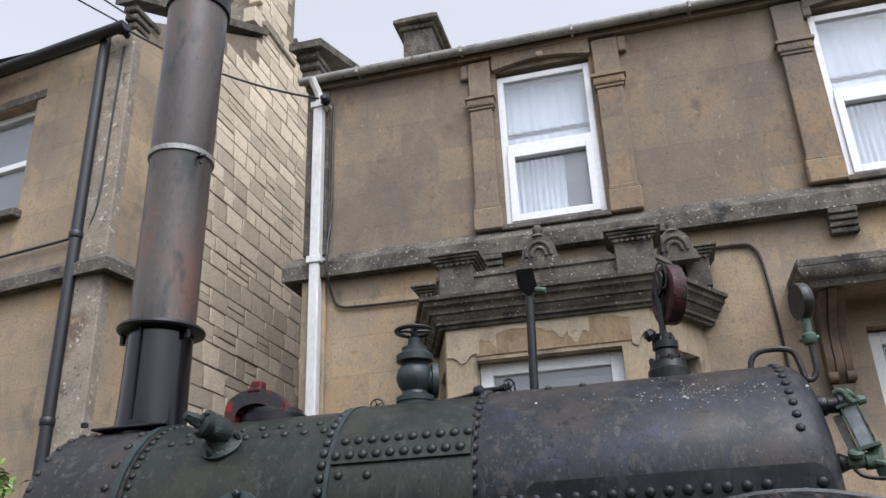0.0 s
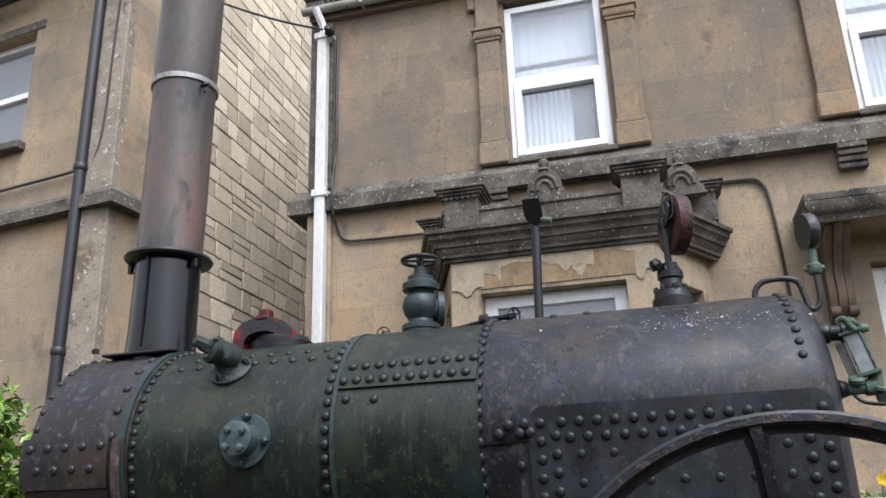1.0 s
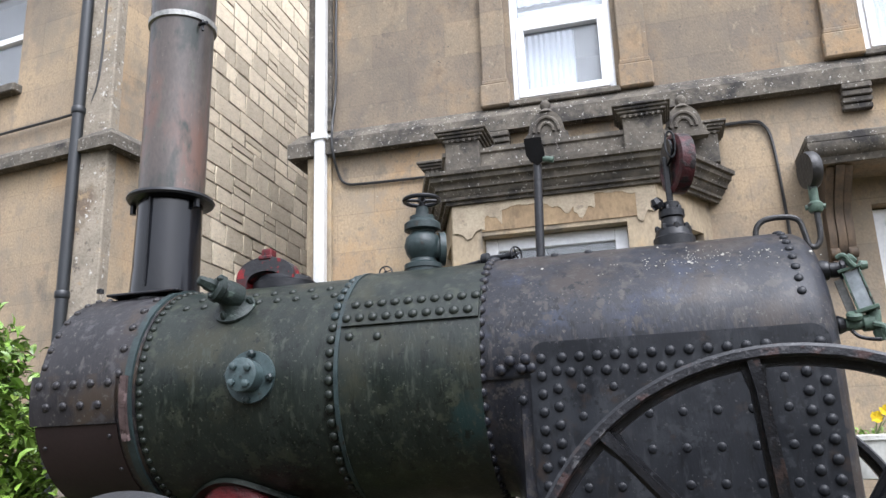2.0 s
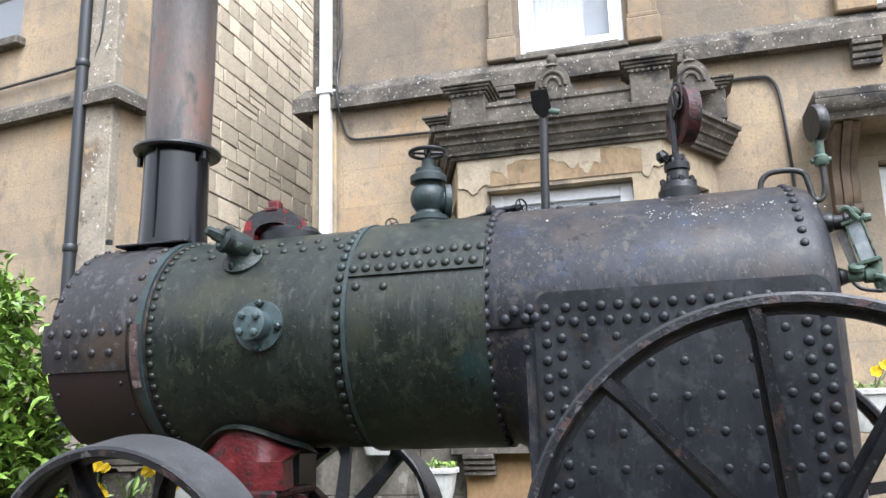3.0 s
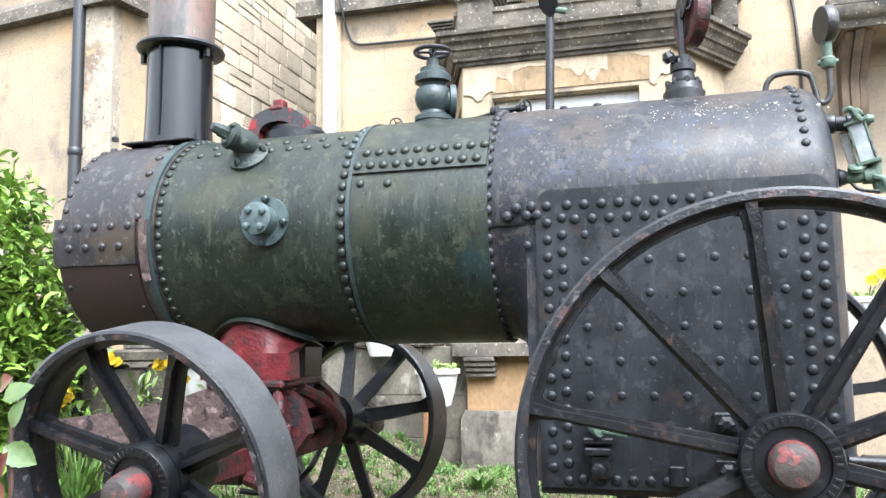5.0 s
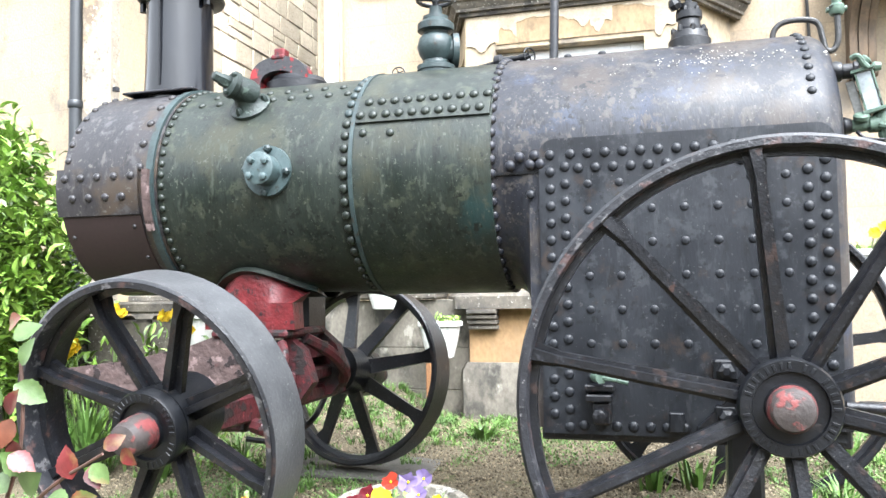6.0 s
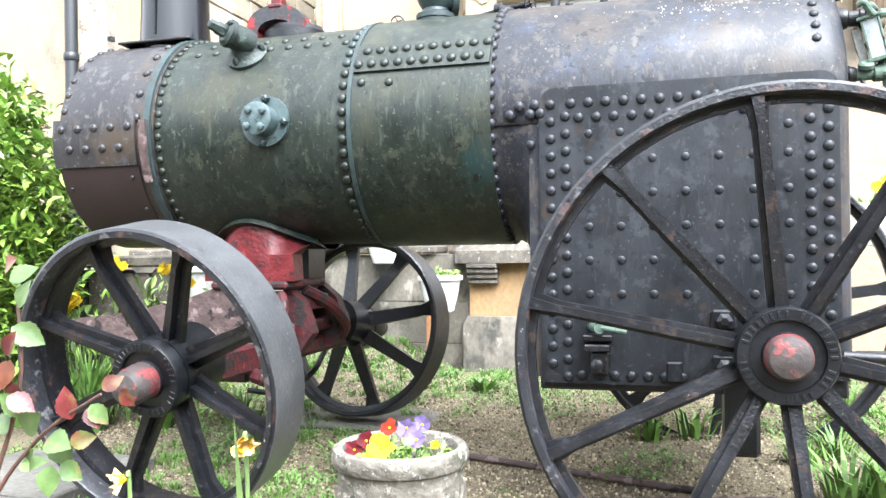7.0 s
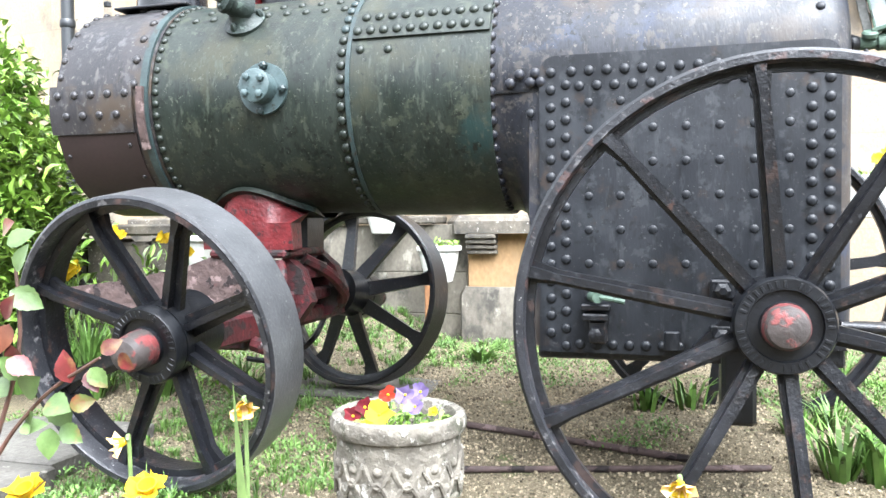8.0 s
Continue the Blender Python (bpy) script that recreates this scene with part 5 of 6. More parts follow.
gg = part("gauge_glass", tilted(box(B(), -0.02, 0.02, -0.03, -0.024, 0.012, 0.13, 0.001)), M_GAUGE, engine, "boxed water gauge with a pale glass")
for x0 in (-0.026, 0.021):
    part("guard_edge", tilted(box(B(), x0, x0 + 0.006, -0.034, 0.03, 0.008, 0.135, 0.0015)), M_VERDI, gg)
part("guard_top", tilted(box(B(), -0.034, 0.034, -0.04, 0.034, 0.132, 0.142, 0.002)), M_VERDI, gg)
part("guard_foot", tilted(box(B(), -0.034, 0.036, -0.04, 0.034, 0.0, 0.012, 0.002)), M_VERDI, gg)
part("glass_side", tilted(box(B(), -0.055, -0.029, 0.0, 0.02, -0.02, 0.12, 0.002)), M_STEEL, gg)
t = lathe(B(), [(0.03, 0), (0.034, 0.012), (0.03, 0.03), (0.024, 0.034), (0.024, 0.06), (0.03, 0.064), (0.03, 0.075), (0.02, 0.08)], (1.01, 3.13, 1.7), (1, -0.1, -0.05), 14)
part("gauge_cock", t, M_BLACK, engine, "dark upper gauge cock")
t = tube(B(), [(1.06, 3.08, 1.725), (1.075, 3.07, 1.73), (1.09, 3.075, 1.71), (1.105, 3.08, 1.695)], 0.009)
lathe(t, [(0.018, 0), (0.022, 0.01), (0.018, 0.03), (0.008, 0.034)], (1.09, 3.12, 1.712), (0.6, -0.2, 0.5), 12)
lathe(t, [(0.012, 0), (0.016, 0.006), (0.012, 0.025)], (1.125, 3.12, 1.705), (1, -0.1, 0), 10)
part("gauge_cock", t, M_VERDI, engine, "verdigris gauge cock")
t = lathe(B(), [(0.026, 0), (0.03, 0.01), (0.022, 0.03)], (1.03, 3.12, 1.525), (1, 0, 0), 14)
part("gauge_flange", t, M_BLACK, engine)
t = lathe(B(), [(0.02, 0), (0.02, 0.05), (0.026, 0.055), (0.026, 0.085), (0.018, 0.09)], (1.055, 3.12, 1.525), (1, 0, 0.03), 14)
lathe(t, [(0.022, 0), (0.024, 0.012), (0.018, 0.018)], (1.085, 3.1, 1.54), (0, -0.5, 1), 14)
lathe(t, [(0.022, -0.02), (0.024, 0), (0.02, 0.03)], (1.14, 3.12, 1.535), (0.2, 0, 1), 12)
tube(t, [(1.135, 3.1, 1.52), (1.158, 3.09, 1.51), (1.165, 3.09, 1.49), (1.172, 3.09, 1.462)], 0.01)
lathe(t, [(0.016, 0), (0.018, 0.02), (0.012, 0.045)], (1.15, 3.12, 1.515), (0.1, 0, -1), 10)
part("gauge_cock", t, M_VERDI, engine, "verdigris gauge cock")
part("drain_lever", tube(B(), [(1.075, 3.11, 1.505), (1.09, 3.1, 1.485), (1.115, 3.09, 1.475), (1.145, 3.08, 1.47)], 0.006), M_RUSTBLACK, engine)

# feed elbow and flanged plug on the near side of the barrel
n1 = Vector((0, -math.cos(radians(42)), math.sin(radians(42))))
c1 = Vector((-0.98, AY, AZ)) + n1 * R
elbow = part("feed_elbow", lathe(B(), [(0.075, -0.02), (0.078, 0.008), (0.068, 0.014), (0.05, 0.03), (0.044, 0.05), (0.046, 0.075), (0.03, 0.09)], c1, n1, 22), M_ELBOW, engine, "mossy dark green feed elbow")
w1 = Vector((-0.5, -0.8, 0.3)).normalized()
h1 = c1 + n1 * 0.075
t = lathe(B(), [(0.028, -0.055), (0.046, -0.045), (0.05, -0.02), (0.046, 0.03), (0.052, 0.034), (0.052, 0.052), (0.04, 0.058), (0.036, 0.062)], h1, w1, 18)
part("branch", t, M_ELBOW, elbow)
t = lathe(B(), [(0.024, 0.055), (0.024, 0.09), (0.02, 0.096), (0.018, 0.12), (0.012, 0.124)], h1, w1, 6)
part("square_plug", t, M_ELBOW, elbow)
for a in (15, 135, 255):
    q = c1 + turn_to(n1).to_3x3() @ Vector((0.061 * math.cos(radians(a)), 0.061 * math.sin(radians(a)), 0.008))
    part("bolt", lathe(B(), [(0.014, 0), (0.014, 0.018), (0.007, 0.03)], q, n1, 6), M_ELBOW, elbow)
for a in (40, 160, 280):
    q = h1 + turn_to(w1).to_3x3() @ Vector((0.04 * math.cos(radians(a)), 0.04 * math.sin(radians(a)), 0.05))
    part("bolt", lathe(B(), [(0.01, 0), (0.01, 0.016), (0.005, 0.022)], q, w1, 6), M_ELBOW, elbow)
c2 = Vector((-0.85, AY, AZ)) + Vector((0, -R * math.cos(radians(2)), R * math.sin(radians(2))))
t = lathe(B(), [(0.09, -0.03), (0.09, 0.012), (0.054, 0.014), (0.052, 0.05), (0.057, 0.052), (0.057, 0.078), (0.052, 0.081)], c2, (0, -1, 0.02), 30)
plug = part("flanged_plug", t, M_PALETEAL, engine, "teal flanged plug with bolts")
for i in range(4):
    a = radians(90 * i + 40)
    part("bolt", lathe(B(), [(0.013, 0), (0.013, 0.016), (0.006, 0.02)], c2 + Vector((0.038 * math.cos(a), -0.079, 0.038 * math.sin(a))), (0, -1, 0), 6), M_PALETEAL, plug)
    a = radians(90 * i + 85)
    part("bolt", lathe(B(), [(0.014, 0), (0.014, 0.02), (0.007, 0.025)], c2 + Vector((0.078 * math.cos(a), -0.01, 0.078 * math.sin(a))), (0, -1, 0), 6), M_TEAL, plug)


# ---- wheels ----
def spoked_wheel(name, cx, cy, cz, rad, width, spokes, turn, hub_r, hub_out, spoke_w, cap_r, cap_len, face=1, label="", tread=None, dish=0.0, axle=(0, 1, 0)):
    """A cast wheel whose outer face looks to -y (face 1) or +y (face -1); dish sets the hub in, axle cants it."""
    cant = Matrix.Translation((cx, cy, cz)) @ Vector((0, 1, 0)).rotation_difference(Vector(axle)).to_matrix().to_4x4() @ Matrix.Translation((-cx, -cy, -cz))
    hub_out -= dish
    w = hang(new(name, to_mesh("rim", lathe(B(), [(rad - 0.008, 0), (rad, 0.006), (rad, width - 0.006), (rad - 0.008, width), (rad - 0.026, width), (rad - 0.028, width * 0.62), (rad - 0.05, width * 0.6), (rad - 0.05, width * 0.4), (rad - 0.028, width * 0.38), (rad - 0.026, 0), (rad - 0.008, 0)], (cx, cy, cz), (0, face, 0), 72, caps=False), M_RUSTBLACK)), engine, cant)
    WORLD[w] = Matrix()
    tagged(w, label)
    if tread:
        part("tread", lathe(B(), [(rad - 0.004, 0.004), (rad + 0.002, 0.007), (rad + 0.002, width - 0.007), (rad - 0.004, width - 0.004)], (cx, cy, cz), (0, face, 0), 72, caps=False), tread, w, "worn pale grey tread")
    part("rim_face", lathe(B(), [(rad - 0.009, -0.003), (rad - 0.026, -0.003), (rad - 0.03, 0.004), (rad - 0.03, width * 0.37), (rad - 0.0275, width * 0.37), (rad - 0.0265, 0.004), (rad - 0.009, 0.001)], (cx, cy, cz), (0, face, 0), 72, caps=False), M_EDGE, w, "black rim edge with rust")
    for i in range(spokes):
        a = radians(turn + 360 * i / spokes)
        d, s = Vector((math.cos(a), 0, math.sin(a))), Vector((-math.sin(a), 0, math.cos(a)))
        o = Vector((cx, cy + face * width * 0.5, cz))
        t = B()
        # T section: a flat web with a rib along its middle
        def bar(h0, h1, y0, y1):
            vs = []
            for r, h in ((hub_r * 0.7, h0), (rad - 0.1, h1), (rad - 0.028, h1 * 1.7)):
                for q in (-1, 1):
                    for y in (y0, y1):
                        vs.append(t.verts.new(o + d * r + s * (q * h) + Vector((0, face * (y + dish * max(0, 1 - (r - hub_r * 0.7) / (rad - 0.1 - hub_r * 0.7))), 0))))
            for k in (0, 4):
                a0, b0, c0, d0, a1, b1, c1_, d1 = vs[k:k + 8]
                for f in ((a0, b0, b1, a1), (c0, c1_, d1, d0), (a0, a1, c1_, c0), (b0, d0, d1, b1)):
                    t.faces.new(f)
            t.faces.new((vs[0], vs[2], vs[3], vs[1]))
            t.faces.new((vs[8], vs[9], vs[11], vs[10]))
        bar(spoke_w / 2, spoke_w / 2.7, -0.012, 0.012)
        bar(0.011, 0.009, -0.04, -0.0125)
        part("spoke", t, M_RUSTBLACK, w)
    hub = part("hub", lathe(B(), [(hub_r * 0.93, width * 0.2 + dish), (hub_r, width * 0.15 + dish), (hub_r, -hub_out + 0.01), (hub_r * 0.96, -hub_out), (hub_r * 0.74, -hub_out), (hub_r * 0.72, -hub_out + 0.012), (hub_r * 0.5, -hub_out + 0.012), (hub_r * 0.48, -hub_out + 0.0), (hub_r * 0.3, -hub_out)], (cx, cy, cz), (0, face, 0), 40), M_BLACK, w, "black cast hub with a raised ring of worn letters")
    part("hub_back", lathe(B(), [(hub_r * 0.98, width * 0.2 + dish), (hub_r * 0.98, width + 0.05 + dish), (hub_r * 0.7, width + 0.06 + dish), (hub_r * 0.6, width + 0.09 + dish)], (cx, cy, cz), (0, face, 0), 28), M_BLACK, w)
    bar_mesh = to_mesh("raised_mark", box(B(), -0.0045, 0.0045, -0.0025, 0.0025, -0.0095, 0.0095, 0.001), M_BLACK)
    n = 36 if hub_r > 0.11 else 22
    for i in range(n):
        if i % 9 == 8 or i % 13 == 5:
            continue
        a = 2 * math.pi * i / n
        rr = hub_r * 0.85
        piece("raised_mark", bar_mesh, hub, Matrix.Translation((cx + rr * math.cos(a), cy - face * hub_out, cz + rr * math.sin(a))) @ Matrix.Rotation(math.pi / 2 - a, 4, "Y") @ Matrix.Diagonal((hub_r / 0.13, 1, hub_r / 0.13, 1)))
    y0 = -hub_out + 0.005
    part("axle_cap", lathe(B(), [(cap_r, y0), (cap_r * 1.02, y0 - cap_len * 0.2), (cap_r * 0.97, y0 - cap_len * 0.6), (cap_r * 0.8, y0 - cap_len * 0.88), (cap_r * 0.35, y0 - cap_len)], (cx, cy, cz), (0, face, 0), 28), M_CAP, w, "faded red axle cap")
    part("cap_end", lathe(B(), [(cap_r * 0.93, y0 - cap_len * 0.7), (cap_r * 0.815, y0 - cap_len * 0.89), (cap_r * 0.36, y0 - cap_len - 0.0012)], (cx, cy, cz), (0, face, 0), 28), M_CAPWORN, w, "grey-brown worn cap end")
    return w


M_CAPWORN = mat("cap worn to grey-brown iron", (0.05, 0.04, 0.037), (0.026, 0.022, 0.021), 18, 0.55, 0, 70, 0.25, (0.13, 0.035, 0.033), 16, 0.58, spec=0.35)
M_CAP = mat("faded red cap paint", (0.14, 0.03, 0.03), (0.06, 0.02, 0.019), 16, 0.5, 0, 60, 0.3, (0.04, 0.033, 0.031), 13, 0.5, 0, 0, (((0.17, 0.055, 0.053), 30, 0.6, 0.06), ((0.015, 0.0135, 0.0135), 40, 0.58, 0.05)), 0.35, 0.06)
RX, RZ, RR = 0.788, 0.732, 0.676
spoked_wheel("rear_wheel", RX, 2.5, RZ, RR, 0.09, 10, 96, 0.124, 0.035, 0.052, 0.058, 0.065, 1, "large black rear wheel with ten spokes", None, 0.1)
spoked_wheel("rear_wheel", RX, 4.32, RZ, RR, 0.12, 10, 80, 0.13, 0.09, 0.062, 0.058, 0.075, -1, "large black rear wheel with ten spokes")
part("rear_axle", rod(B(), (RX, 2.6, RZ), (RX, 4.25, RZ), 0.04), M_RUSTBLACK, engine)
for y in (2.99, 3.83):
    part("axle_bracket", prism(B(), [(0.58, 0.62), (1.0, 0.62), (0.9, 0.74), (0.86, 0.8), (0.74, 0.8), (0.68, 0.72)], lambda a, b, c: (a, y - 0.06 + 0.03 * c, b)), M_RUSTBLACK, engine)
part("drag_block", box(B(), 0.66, 0.76, 2.95, 3.1, 0.38, 0.66, 0.012), M_BLACK, engine, "black hanging brake block")
t = box(B(), 1.02, 1.16, 2.94, 3.0, 0.66, 0.7, 0.008)
rod(t, (0.98, 2.93, 0.69), (1.2, 2.93, 0.68), 0.016)
part("draw_pin", t, M_RUSTBLACK, engine)

FX, FZ, FR = -1.03, 0.615, 0.452
spoked_wheel("front_wheel", -1.019, 2.471, 0.623, 0.467, 0.172, 8, 22.5, 0.122, 0.02, 0.074, 0.058, 0.105, 1, "black spoked front wheel with a grey worn tread", M_TREAD, 0.05, (0.074, 1, 0.173))
spoked_wheel("front_wheel", FX + 0.05, 4.3, FZ + 0.005, FR, 0.15, 8, 13, 0.115, 0.07, 0.072, 0.05, 0.17, -1, "black spoked front wheel with a grey worn tread", None, 0.11, (0.19, 1, -0.17))
part("front_axle", box(B(), FX - 0.05, FX + 0.05, 2.7, 4.07, FZ - 0.05, FZ + 0.05, 0.01), M_REDDARK, engine, "flaking red front axle")
# saddle, perch and forecarriage
def saddle_edge(t):
    return -74 + 22 * math.sin(math.pi * t)


sd = B()
n = 14
for s, span in ((-1, 0.3), (1, 0.385)):
    rows = []
    for i in range(n + 1):
        t = i / n
        a = radians(saddle_edge(t) - 1)
        x = (-1.36 if s < 0 else -1.215) + span * t
        top_ = Vector((x, AY - s * (R + 0.012) * math.cos(a), AZ + (R + 0.012) * math.sin(a)))
        rows.append([sd.verts.new(p) for p in (top_, Vector((-1.09 + (x + 1.09) * 0.96, AY - s * 0.25, 1.0)), Vector((-1.09 + (x + 1.09) * 0.98, AY - s * 0.24, 0.9)))])
    for p, q in zip(rows, rows[1:]):
        for k in range(2):
            sd.faces.new((p[k], q[k], q[k + 1], p[k + 1]))
    for e in (rows[0], rows[-1]):
        base = [sd.verts.new((v.co.x - 0.04, AY - s * 0.08, v.co.z)) for v in e]
        for k in range(2):
            sd.faces.new((e[k], e[k + 1], base[k + 1], base[k]))
saddle = part("saddle", sd, M_RED, engine, "flaking red boiler saddle")
fl = B()
for s in (-1, 1):
    rows = []
    for i in range(n + 1):
        t = i / n
        x = -1.25 + 0.46 * t
        top_, low = radians(saddle_edge(t) + 2.5), radians(-84)
        row = []
        for a, r_ in ((top_, R + 0.001), (top_, R + 0.022), (low, R + 0.022)):
            row.append(fl.verts.new((x, AY - s * r_ * math.cos(a), AZ + r_ * math.sin(a))))
        rows.append(row)
    for p, q in zip(rows, rows[1:]):
        for k in range(2):
            fl.faces.new((p[k], q[k], q[k + 1], p[k + 1]))
    for e in (rows[0], rows[-1]):
        fl.faces.new(e)
part("saddle_flange", fl, M_GREEN, saddle)
# plain black block that fills the dark gap beside the saddle
part("saddle_core", box(B(), -1.2, -0.9, AY + 0.0, AY + 0.2, 0.86, 1.09, 0.02), M_BLACK, engine, "plain black block in the gap under the boiler")
fc = box(B(), -1.18, -0.86, AY - 0.26, AY + 0.1, 0.868, 0.9, 0.01)
part("bolster", fc, M_REDDARK, engine, "dull red forecarriage bolster")
part("turntable", lathe(B(), [(0.21, 0.78), (0.23, 0.785), (0.23, 0.835), (0.21, 0.84)], (-1.06, AY, 0), seg=32), M_REDDARK, engine)
fc = B()
for s in (-1, 1):
    prism(fc, [(-0.9, 0.88), (-0.83, 0.82), (-0.79, 0.7), (-0.85, 0.62), (-0.95, 0.6), (-0.99, 0.7)], lambda a, b, c: (a, AY + s * 0.16 - 0.03 + 0.06 * c, b))
tube(fc, [(-0.88, AY - 0.26, 0.85), (-0.85, AY - 0.3, 0.8), (-0.87, AY - 0.31, 0.73), (-0.91, AY - 0.28, 0.7)], 0.018)
box(fc, -1.0, -0.85, AY - 0.22, AY + 0.22, 0.69, 0.74, 0.01)
box(fc, -0.98, -0.88, AY - 0.2, AY + 0.2, 0.6, 0.66, 0.01)
tube(fc, [(-0.86, AY - 0.1, 0.86), (-0.8, AY + 0.0, 0.8), (-0.78, AY + 0.1, 0.72), (-0.82, AY + 0.16, 0.66)], 0.024)
part("forecarriage", fc, M_REDDARK, engine, "worn red forecarriage castings")
fp = prism(B(), [(-1.95, 0.735), (-1.55, 0.78), (-1.29, 0.835), (-1.14, 0.885), (-0.95, 0.86), (-0.93, 0.7), (-1.05, 0.62), (-1.29, 0.64), (-1.6, 0.665), (-1.95, 0.682)], lambda a, b, c: (a, AY - 0.24 + 0.02 * c, b))
part("perch_plate", fp, M_RUSTPLATE, engine, "blistered rust-brown forecarriage plate")
part("drag_bar", tube(B(), [(-1.37, 3.74, 0.375), (-1.2, 3.76, 0.37), (-1.08, 3.82, 0.46), (-1.04, 3.9, 0.58)], 0.014, 6), M_RUSTBLACK, engine)
part("steering_bar", box(B(), -1.85, -0.9, AY + 0.14, AY + 0.22, 0.6, 0.66, 0.01), M_WOOD, engine)
t = box(B(), -1.18, -1.02, AY - 0.27, AY - 0.2, 0.52, 0.58, 0.01)
lathe(t, [(0.03, 0), (0.03, 0.05), (0.02, 0.06)], (-0.98, AY - 0.28, 0.55), (1, -0.3, -0.2), 8)
part("tow_eye", t, M_REDDARK, engine)


# ---- garden ----
def slab(name, x0, x1, y0, y1, z0, z1, m, label, category, skew=0.03):
    p = B()
    box(p, x0, x1, y0, y1, z0, z1)
    for v in p.verts:
        v.co.x += random.uniform(-skew, skew)
        v.co.y += random.uniform(-skew, skew)
    bmesh.ops.bevel(p, geom=list(p.edges), offset=0.008, segments=1, affect="EDGES")
    return solo(name, p, m, label, category)


slab("stone_slab", -1.4, -0.62, 4.03, 4.66, 0.08, 0.163, M_FLAG, "flat stone slab under the far front wheel", "slab")
slab("stone_slab", 0.45, 1.1, 4.1, 4.55, 0.02, 0.1, M_FLAG, "flat stone slab under the far rear wheel", "slab")
for x0, x1, y0, y1 in ((-2.25, -1.6, 2.78, 3.35), (-2.3, -1.55, 2.15, 2.74), (-0.76, -0.36, 2.25, 2.7), (-0.34, 0.15, 2.1, 2.62)):
    slab("flagstone", x0, x1, y0, y1, 0.05, 0.155 if x1 < -0.4 else 0.1, M_FLAG, "worn grey flagstone set in the gravel", "flagstone", 0.015)
bar1 = solo("iron_bar", rod(B(), (-0.31, 3.69, ground_z(-0.31, 3.69) + 0.018), (0.62, 3.43, ground_z(0.62, 3.43) + 0.018), 0.014), M_RUSTPLATE, "rusty iron bar lying on the gravel", "iron bar")
bar2 = solo("iron_bar", rod(B(), (-0.2, 3.17, ground_z(-0.2, 3.17) + 0.016), (0.85, 3.41, ground_z(0.85, 3.41) + 0.016), 0.012), M_RUSTPLATE, "rusty iron bar lying on the gravel", "iron bar")

# low stone wall along the beds behind the engine
wl_ = thing("garden_wall", (-1.6, 5.75, 0.15), "low garden wall of large grey blocks", "wall")
bx = -3.4
while bx < -1.0:
    w = random.uniform(0.4, 0.55)
    for k, (z0, z1) in enumerate(((0.1, 0.38), (0.384, 0.66), (0.664, 0.98))):
        o = 0.12 * (k % 2)
        p = box(B(), bx + o + 0.001, bx + o + w - 0.001, 5.62 + random.uniform(0, 0.004), 5.85, z0 - 0.002, z1, 0.004)
        part("block", p, M_PLINTH, wl_)
    bx += w
part("coping", box(B(), -3.4, -1.0, 5.58, 5.9, 0.984, 1.04, 0.012), M_STONEDARK, wl_)
wl2 = thing("garden_wall", (-3.2, 4.4, 0.15), "low rubble wall edging the flower bed", "wall")
for i in range(12):
    x = -4.6 + 0.21 * i
    part("stone", box(B(), x, x + 0.2, 4.3, 4.5, 0.1, 0.91 + random.uniform(-0.02, 0.02), 0.02), M_STONEDARK, wl2)
part("coping", box(B(), -4.6, -2.05, 4.26, 4.54, 0.935, 1.0, 0.012), M_STONEDARK, wl2)


def planter(x, y, z, w, label, h=0.235, foot=0.62):
    """A trough with rounded ends that widens upwards to a rolled lip."""
    t = B()
    rings = []
    for k, u in ((foot * 0.8, 0.0), (foot, 0.025), (0.5 + foot / 2, 0.45), (0.93, 0.86), (1.04, 0.87), (1.05, 0.97), (1.0, 1.0), (0.92, 0.99), (0.9, 0.85)):
        ring = []
        for i in range(28):
            a = 2 * math.pi * i / 28
            c, q = math.cos(a), math.sin(a)
            ring.append(t.verts.new((x + w / 2 * k * math.copysign(abs(c) ** 0.55, c), y + 0.1 * k * math.copysign(abs(q) ** 0.7, q), z + h * u)))
        rings.append(ring)
    for p, q in zip(rings, rings[1:]):
        for i in range(28):
            t.faces.new((p[i], p[(i + 1) % 28], q[(i + 1) % 28], q[i]))
    t.faces.new(list(reversed(rings[0])))
    t.faces.new(rings[-1])
    p = solo("window_box", t, M_PLANTER, label, "planter")
    q = B()
    for i in range(110):
        leaf(q, (x + random.uniform(-w / 2, w / 2) * 0.9, y + random.uniform(-0.07, 0.07), z + h * 0.9 + random.uniform(0, 0.05)), random.uniform(0.025, 0.045))
    solo("trailing_plant", q, M_LEAF, "small green plants filling a white planter", "plant", "stuff")
    return p


